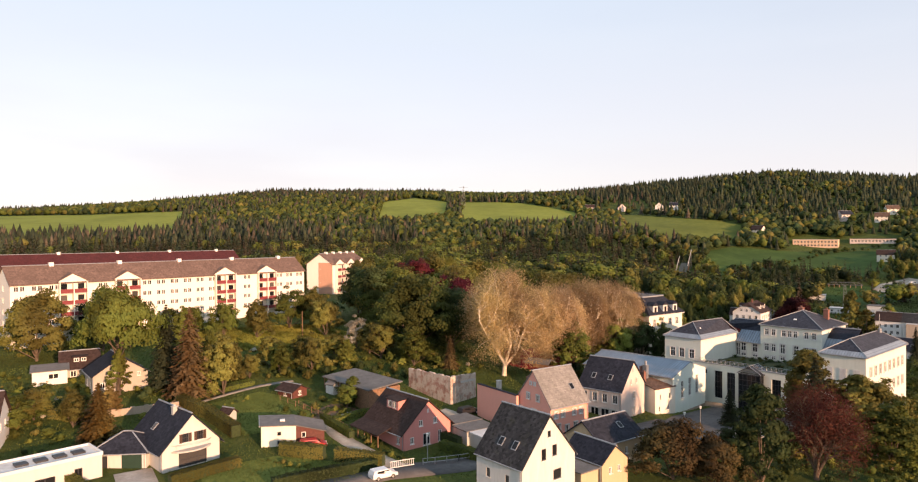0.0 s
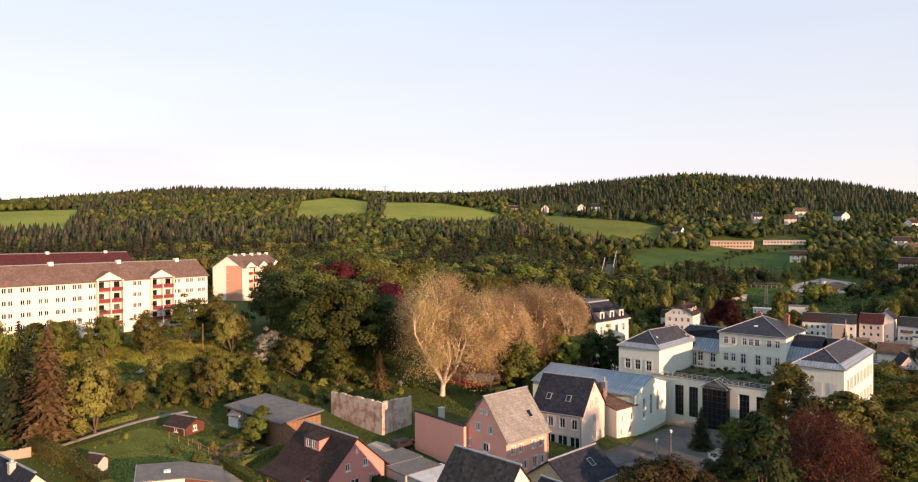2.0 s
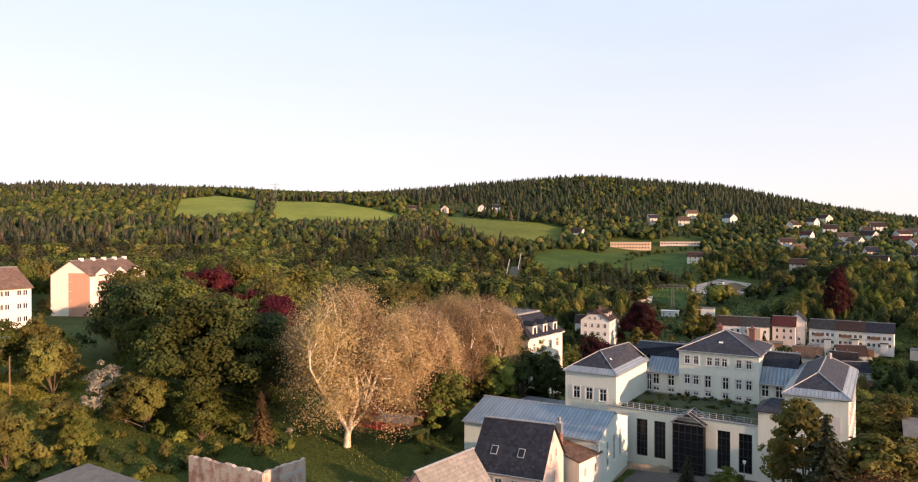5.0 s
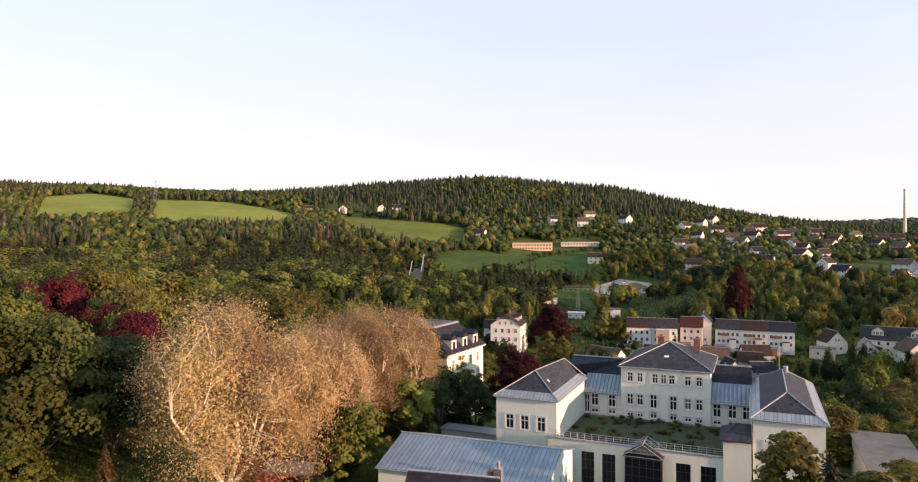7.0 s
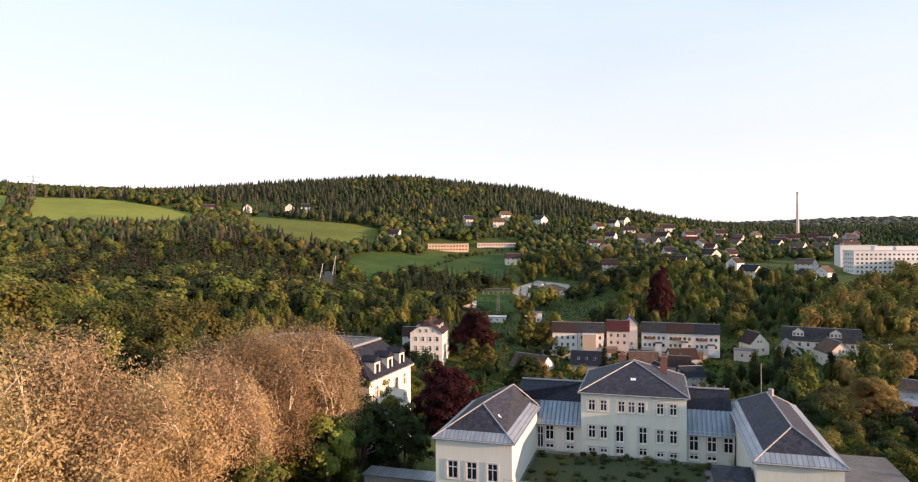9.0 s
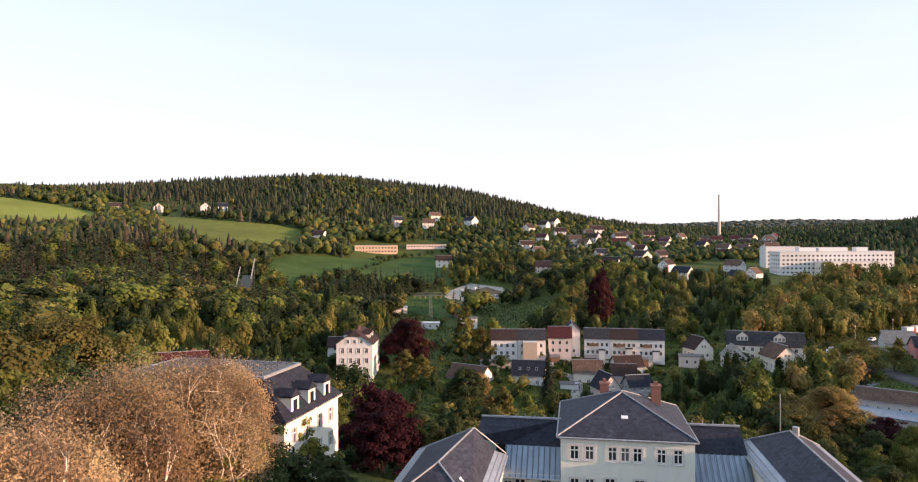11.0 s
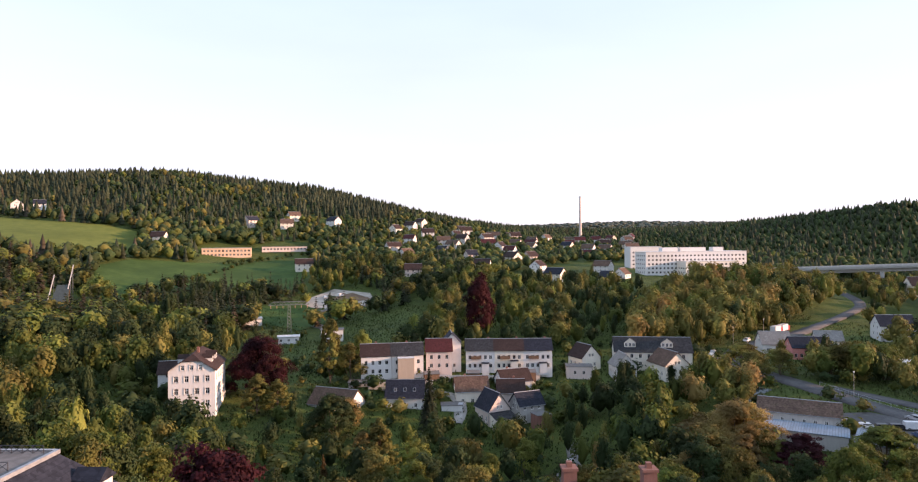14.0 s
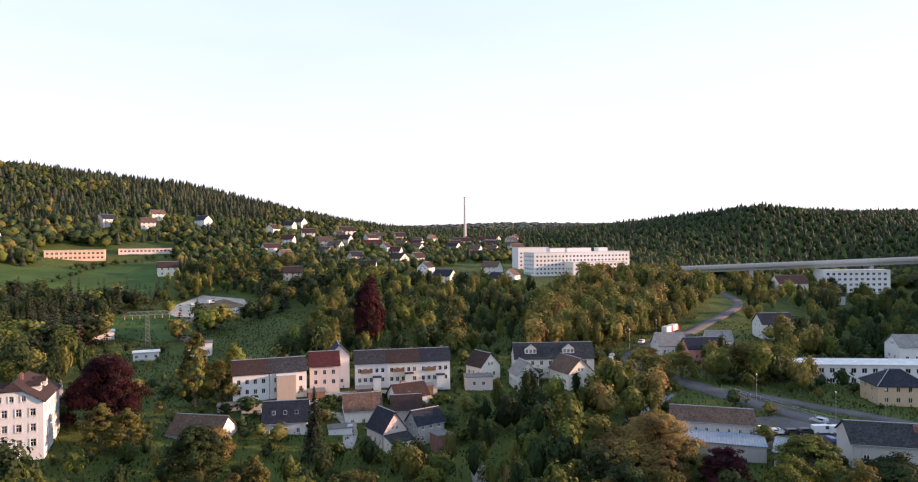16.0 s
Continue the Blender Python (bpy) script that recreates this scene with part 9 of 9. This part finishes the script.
vehicle(-5.2, 83.8, 30, "white", "white hatchback parked by the hedge", length=3.9)
vehicle(9.2, 114.6, 35, "black", "black car parked beside the ruin")
vehicle(-17.0, 95.4, 14, "red", "red car under a white cover beside the shed")
for i, (x, y, r, c, v) in enumerate(((241.5, 141.5, -60, "white", True), (243, 137.5, -60, "white", False), (244, 134, -60, "black", False), (245.5, 131.0, -60, "black", False), (247, 127.6, -60, "white", True), (248.2, 124, -60, "white", True),
                                    (238.6, 132, 30, "silver", False), (240.6, 126.5, 30, "blue", False), (236.4, 137, 30, "black", False), (300, 189, -10, "black", False), (306, 193, 20, "white", False), (312, 194, 10, "silver", False),
                                    (201, 199.6, 20, "white", False), (214.6, 244, 30, "silver", False), (336, 424, 10, "white", True), (328, 430, 60, "white", False), (256, 128, 60, "silver", False), (348, 181, -5, "red", False), (344, 189, 175, "white", False))):
    vehicle(x, y, r, c, {"white": "white", "black": "black", "silver": "silver", "blue": "dark blue", "red": "red"}[c] + (" delivery van parked outdoors" if v else " car parked in the open"), v, "van" if v else "car", 5.2 if v else 4.3)
for x, y in ((374, 183), (382, 181.4)):
    e = thing("truck", x, y, land(x, y) + 0.3, -12, "white box truck on the valley road", "truck")
    part("box", boxes((-4.0, 1.8, -1.2, 1.2, 0.9, 3.6)), PAINT["white"], e)
    part("cab", boxes((1.9, 3.7, -1.15, 1.15, 0.5, 2.7)), PAINT["red"], e)
    part("windscreen", boxes((3.7, 3.74, -1.0, 1.0, 1.6, 2.5)), M["glass"], e)
    for sx in (-2.8, 2.6):
        for sy in (-1.0, 1.0):
            bm = bmesh.new()
            rod(bm, (sx, sy - 0.15, 0.45), (sx, sy + 0.15, 0.45), 0.45, 12)
            part("wheel", bm, M["rubber"], e)

# ---------------------------------------------------------------- shrubs and undergrowth
VALLEY_AREA = [(100, 150), (200, 90), (330, 40), (420, 110), (330, 200), (300, 235), (262, 290), (236, 322), (170, 345), (120, 330), (90, 240)]
KEEP_OFF = CLEAR + [(222, 232, 12), (232, 152, 14), (226, 148, 12), (232, 111, 15), (240, 130, 14), (291, 107, 12), (214, 276, 12), (230, 264, 8), (284, 208, 14), (264, 226, 8), (237, 239, 8), (244, 251, 12), (212, 246, 5), (352, 160, 9)]
STREETS = [MAIN_ROAD, EAST_ROAD, VALLEY_LANE, SITE_LANE, VILLA_LANE]
bush = {"green": [], "olive": [], "deep": [], "lime": [], "bronze": [], "blossom": []}
gxs, gys = np.meshgrid(np.arange(90, 420, 5.2), np.arange(40, 345, 5.2))
px, py = gxs.ravel() + NR.uniform(-2.4, 2.4, gxs.size), gys.ravel() + NR.uniform(-2.4, 2.4, gxs.size)
ok = inside(VALLEY_AREA, px, py) & (NR.random(px.size) < 0.45)
for line in STREETS:
    ok &= seg_dist(px, py, line) > 6.5
for cx, cy, cr in KEEP_OFF:
    ok &= np.hypot(px - cx, py - cy) > cr * 0.85
for x, y in zip(px[ok], py[ok]):
    H = NR.uniform(1.6, 5.4) if NR.random() < 0.75 else NR.uniform(5, 8.5)
    # Half are deep green, standing in for shade on the valley floor.
    bush[("green", "olive", "deep", "deep", "deep", "green", "olive", "deep")[NR.integers(8)]].append((x, y, land(x, y), H, H * NR.uniform(1.1, 1.6)))
# gardens of the terrace
GARDEN = [[(-70, 96), (-50, 92), (-46, 110), (-66, 114)], [(-22, 104), (-12, 110), (-8, 118), (-18, 121), (-26, 116)], [(-46, 124), (-22, 133), (-8, 144), (-14, 150), (-48, 142)], [(-12, 128), (2, 134), (14, 140), (12, 150), (-6, 146)],
          [(46, 84), (80, 78), (98, 92), (88, 104), (66, 104), (50, 96)], [(54, 150), (62, 158), (72, 176), (56, 172), (46, 158)], [(-40, 148), (-22, 150), (-20, 158), (-44, 156)], [(-90, 118), (-66, 114), (-62, 124), (-84, 130)]]
for poly in GARDEN:
    xs, ys = [p[0] for p in poly], [p[1] for p in poly]
    gxs, gys = np.meshgrid(np.arange(min(xs), max(xs), 2.6), np.arange(min(ys), max(ys), 2.6))
    px, py = gxs.ravel() + NR.uniform(-1.2, 1.2, gxs.size), gys.ravel() + NR.uniform(-1.2, 1.2, gxs.size)
    ok = inside(poly, px, py) & (NR.random(px.size) < 0.5)
    for x, y in zip(px[ok], py[ok]):
        H = NR.uniform(0.7, 2.6)
        bush[("green", "olive", "olive", "deep", "green", "lime", "olive", "blossom" if NR.random() < 0.25 else "green")[NR.integers(8)]].append((x, y, land(x, y), H, H * NR.uniform(1.0, 1.6)))
# taller scrub on the slope above the gardens and round the park's edge
for poly, gap, h0, h1 in (([(-34, 128), (-10, 131), (14, 136), (21, 143), (10, 150), (-10, 148), (-30, 140)], 3.4, 1.4, 4.2), ([(-48, 124), (-38, 126), (-30, 134), (-44, 138)], 3.2, 1.5, 4.0), ([(22, 132), (34, 136), (40, 146), (30, 142)], 3.0, 1.2, 3.2),
                          ([(44, 82), (66, 76), (92, 86), (90, 104), (70, 100), (52, 96)], 3.6, 1.2, 4.0), ([(-92, 116), (-66, 108), (-48, 112), (-50, 120), (-84, 132)], 3.6, 1.0, 3.2), ([(56, 152), (70, 166), (66, 176), (50, 164)], 3.4, 1.5, 4.0), ([(106, 150), (128, 160), (150, 176), (130, 182), (108, 168)], 4.0, 2.0, 5.0)):
    xs, ys = [p[0] for p in poly], [p[1] for p in poly]
    gxs, gys = np.meshgrid(np.arange(min(xs), max(xs), gap), np.arange(min(ys), max(ys), gap))
    px, py = gxs.ravel() + NR.uniform(-1.5, 1.5, gxs.size), gys.ravel() + NR.uniform(-1.5, 1.5, gxs.size)
    ok = inside(poly, px, py) & (NR.random(px.size) < 0.62) & (np.hypot(px - 2, py - 126) > 8.5) & (np.hypot(px + 12, py - 122.6) > 9)
    for x, y in zip(px[ok], py[ok]):
        H = NR.uniform(h0, h1)
        bush[("green", "olive", "olive", "deep", "green", "lime", "deep")[NR.integers(7)]].append((x, y, land(x, y), H, H * NR.uniform(0.9, 1.4)))
# vegetable rows and borders of the gardens
for (x0, y0), (x1, y1), n in (((-19, 108), (-12.5, 115), 11), ((-17.6, 107.4), (-11.6, 113.6), 11), ((-20, 110), (-14, 117), 11), ((-9, 117), (-6, 108), 10), ((-26, 100.5), (-21.5, 105.5), 7), ((-2, 90.6), (-10, 100), 12), ((-40, 112), (-32, 119), 9), ((-30, 80), (-18, 81), 9), ((-24, 90), (-15, 87), 7), ((2, 93), (7, 99), 8), ((-47, 102), (-42, 108), 8), ((-60, 92), (-52, 90), 8)):
    for i in range(n):
        x, y = x0 + (x1 - x0) * i / n + NR.uniform(-0.4, 0.4), y0 + (y1 - y0) * i / n + NR.uniform(-0.4, 0.4)
        H = NR.uniform(0.6, 1.7)
        bush[("green", "deep", "lime", "olive")[NR.integers(4)]].append((x, y, land(x, y), H, H * NR.uniform(1.0, 1.5)))
# meadow bushes and hedgerows on the far slope
for line, gap in (([(290, 470), (340, 440), (400, 500)], 6), ([(262, 505), (300, 520), (380, 560)], 7), ([(340, 556), (400, 545), (440, 520)], 5)):
    for (x0, y0), (x1, y1) in zip(line, line[1:]):
        n = int(math.hypot(x1 - x0, y1 - y0) / gap)
        for i in range(n):
            x, y = x0 + (x1 - x0) * i / n + NR.uniform(-3, 3), y0 + (y1 - y0) * i / n + NR.uniform(-3, 3)
            H = NR.uniform(2.5, 6)
            bush["deep" if NR.random() < 0.5 else "green"].append((x, y, land(x, y), H, H * 1.4))
# back gardens of the terraced houses
for (x0, y0), (x1, y1), n in (((203, 269), (219, 256), 16), ((205, 266), (221, 253), 14), ((224, 258), (231, 252), 9), ((232, 247), (247, 229), 18), ((230, 244), (244, 227), 14), ((238, 243), (249, 228), 10)):
    for i in range(n):
        x, y = x0 + (x1 - x0) * i / n + NR.uniform(-1, 1), y0 + (y1 - y0) * i / n + NR.uniform(-1, 1)
        H = NR.uniform(1.0, 3.0)
        bush[("green", "deep", "olive", "deep", "deep", "blossom")[NR.integers(6)]].append((x, y, land(x, y), H, H * NR.uniform(1.0, 1.5)))
for leaf, items in bush.items():
    plant_out(leaf + "_undergrowth", items, BUSHC, leaf, WORDS[leaf] + " shrubs and undergrowth")
# overgrown planting on the school terrace
tp = {"deep": [], "olive": []}
sm = SC.matrix_world
for i in range(430):
    u, v = NR.uniform(9.6, 33.0), NR.uniform(-0.2, 15.6)
    if abs(u - 21.6) < 3 and v < 2 or 2.6 < v < 13.0 and NR.random() < 0.8:
        continue
    p = sm @ Vector((u, v, 7.25))
    H = NR.uniform(0.4, 1.25) * (1.25 if v < 4 else 0.8)
    tp["deep" if NR.random() < 0.65 else "olive"].append((p.x, p.y, p.z + 0.3, H, H * 1.9))
for leaf, items in tp.items():
    plant_out(leaf + "_terrace_planting", items, BUSHC, leaf, WORDS[leaf] + " overgrown planting on the school terrace")


# ---------------------------------------------------------------- grass that stands up into the low sun
def grass(name, poly, n, h, leaf, label, avoid=(), off=(), lines=()):
    """Upright tufts over a piece of land."""
    xs, ys = [p[0] for p in poly], [p[1] for p in poly]
    x, y = NR.uniform(min(xs), max(xs), n), NR.uniform(min(ys), max(ys), n)
    ok = inside(poly, x, y)
    for p in off:
        ok &= ~inside(p, x, y)
    for cx, cy, cr in avoid:
        ok &= np.hypot(x - cx, y - cy) > cr
    for line, w in lines:
        ok &= seg_dist(x, y, line) > w
    x, y = x[ok], y[ok]
    k = len(x)
    a, hh, w = NR.uniform(0, 6.28, k), h * NR.uniform(0.5, 1.4, k), h * NR.uniform(0.2, 0.5, k)
    ca, sa = np.cos(a) * w, np.sin(a) * w
    z = land(x, y) + 0.05
    lx, ly = NR.normal(0, 0.35, k) * hh, NR.normal(0, 0.35, k) * hh
    v = np.stack([np.stack([x - ca * 0.6, y - sa * 0.6, z], 1), np.stack([x + ca * 0.6, y + sa * 0.6, z], 1), np.stack([x + ca + lx, y + sa + ly, z + hh], 1), np.stack([x - ca + lx, y - sa + ly, z + hh * 0.8], 1)], 1).reshape(-1, 3)
    tagged(new(name, mesh_of(name, v, np.arange(4 * k).reshape(-1, 4), LEAF[leaf])), label, "grass", "", "stuff")


grass("meadow_grass", [(-58, 150), (-18, 150), (-16, 166), (-24, 176), (-34, 178), (-60, 168)], 26000, 0.32, "grass", "tall sunny yellow-green meadow grass")
grass("garden_grass", [(-42, 113), (-29, 100), (-20, 106), (-16, 110), (-21, 119), (-32, 123)], 16000, 0.13, "lawngrass", "short grass of the garden lawn")
grass("front_grass", [(-32, 86), (-22, 92), (-14, 90.4), (-5, 88), (-13, 79), (-28, 78)], 9000, 0.13, "lawngrass", "short grass of the front lawn")
PAVED = [[(40, 104), (50, 118), (60, 127.5), (67, 132), (78, 119), (82, 111), (76, 106), (60, 102), (48, 99)], [(-1, 112), (8, 100), (15, 104), (11, 112), (5, 118)], [(21, 149), (28, 145), (44, 160), (36, 174), (22, 163)],
         [(-42, 113), (-29, 100), (-20, 106), (-16, 110), (-21, 119), (-32, 123)], [(-19, 108), (-14, 111), (-12, 116), (-17, 118), (-20, 113)]]
TERRACE_WAYS = [([(-26, 74), (-12, 82), (-5, 86.2), (6, 89.4), (17, 94.5), (30, 101), (40, 107), (48, 113)], 3.4), ([(-3, 88.2), (-9, 95.3), (-14, 102), (-16, 108), (-14, 113), (-8, 116), (0, 117)], 2.0), ([(-41, 86), (-37, 79), (-33, 72)], 3.2), ([(-44, 113.5), (-38, 121), (-33, 126.5), (-27, 130.5)], 1.7)]
grass("rough_grass", [(-95, 92), (-60, 84), (40, 84), (100, 84), (100, 112), (60, 150), (40, 180), (-16, 184), (-60, 176), (-100, 140)], 60000, 0.2, "lawngrass", "rough green grass between the gardens", off=PAVED, lines=TERRACE_WAYS)
VALLEY_WAYS = [(MAIN_ROAD, 5.5), (EAST_ROAD, 4), (VALLEY_LANE, 3.4), (SITE_LANE, 9.0), (VILLA_LANE, 7.0)]
SITE = [(300, 424), (322, 440), (350, 445), (356, 414), (338, 388), (320, 392), (304, 404)]
grass("valley_grass", [(100, 150), (200, 90), (330, 60), (420, 110), (420, 200), (330, 330), (360, 440), (300, 460), (190, 430), (120, 330)], 70000, 0.6, "valleygrass", "rough valley grass, darkened for the shaded floor", off=[SITE, [(228, 120), (252, 118), (258, 138), (250, 150), (232, 140)]], lines=VALLEY_WAYS)
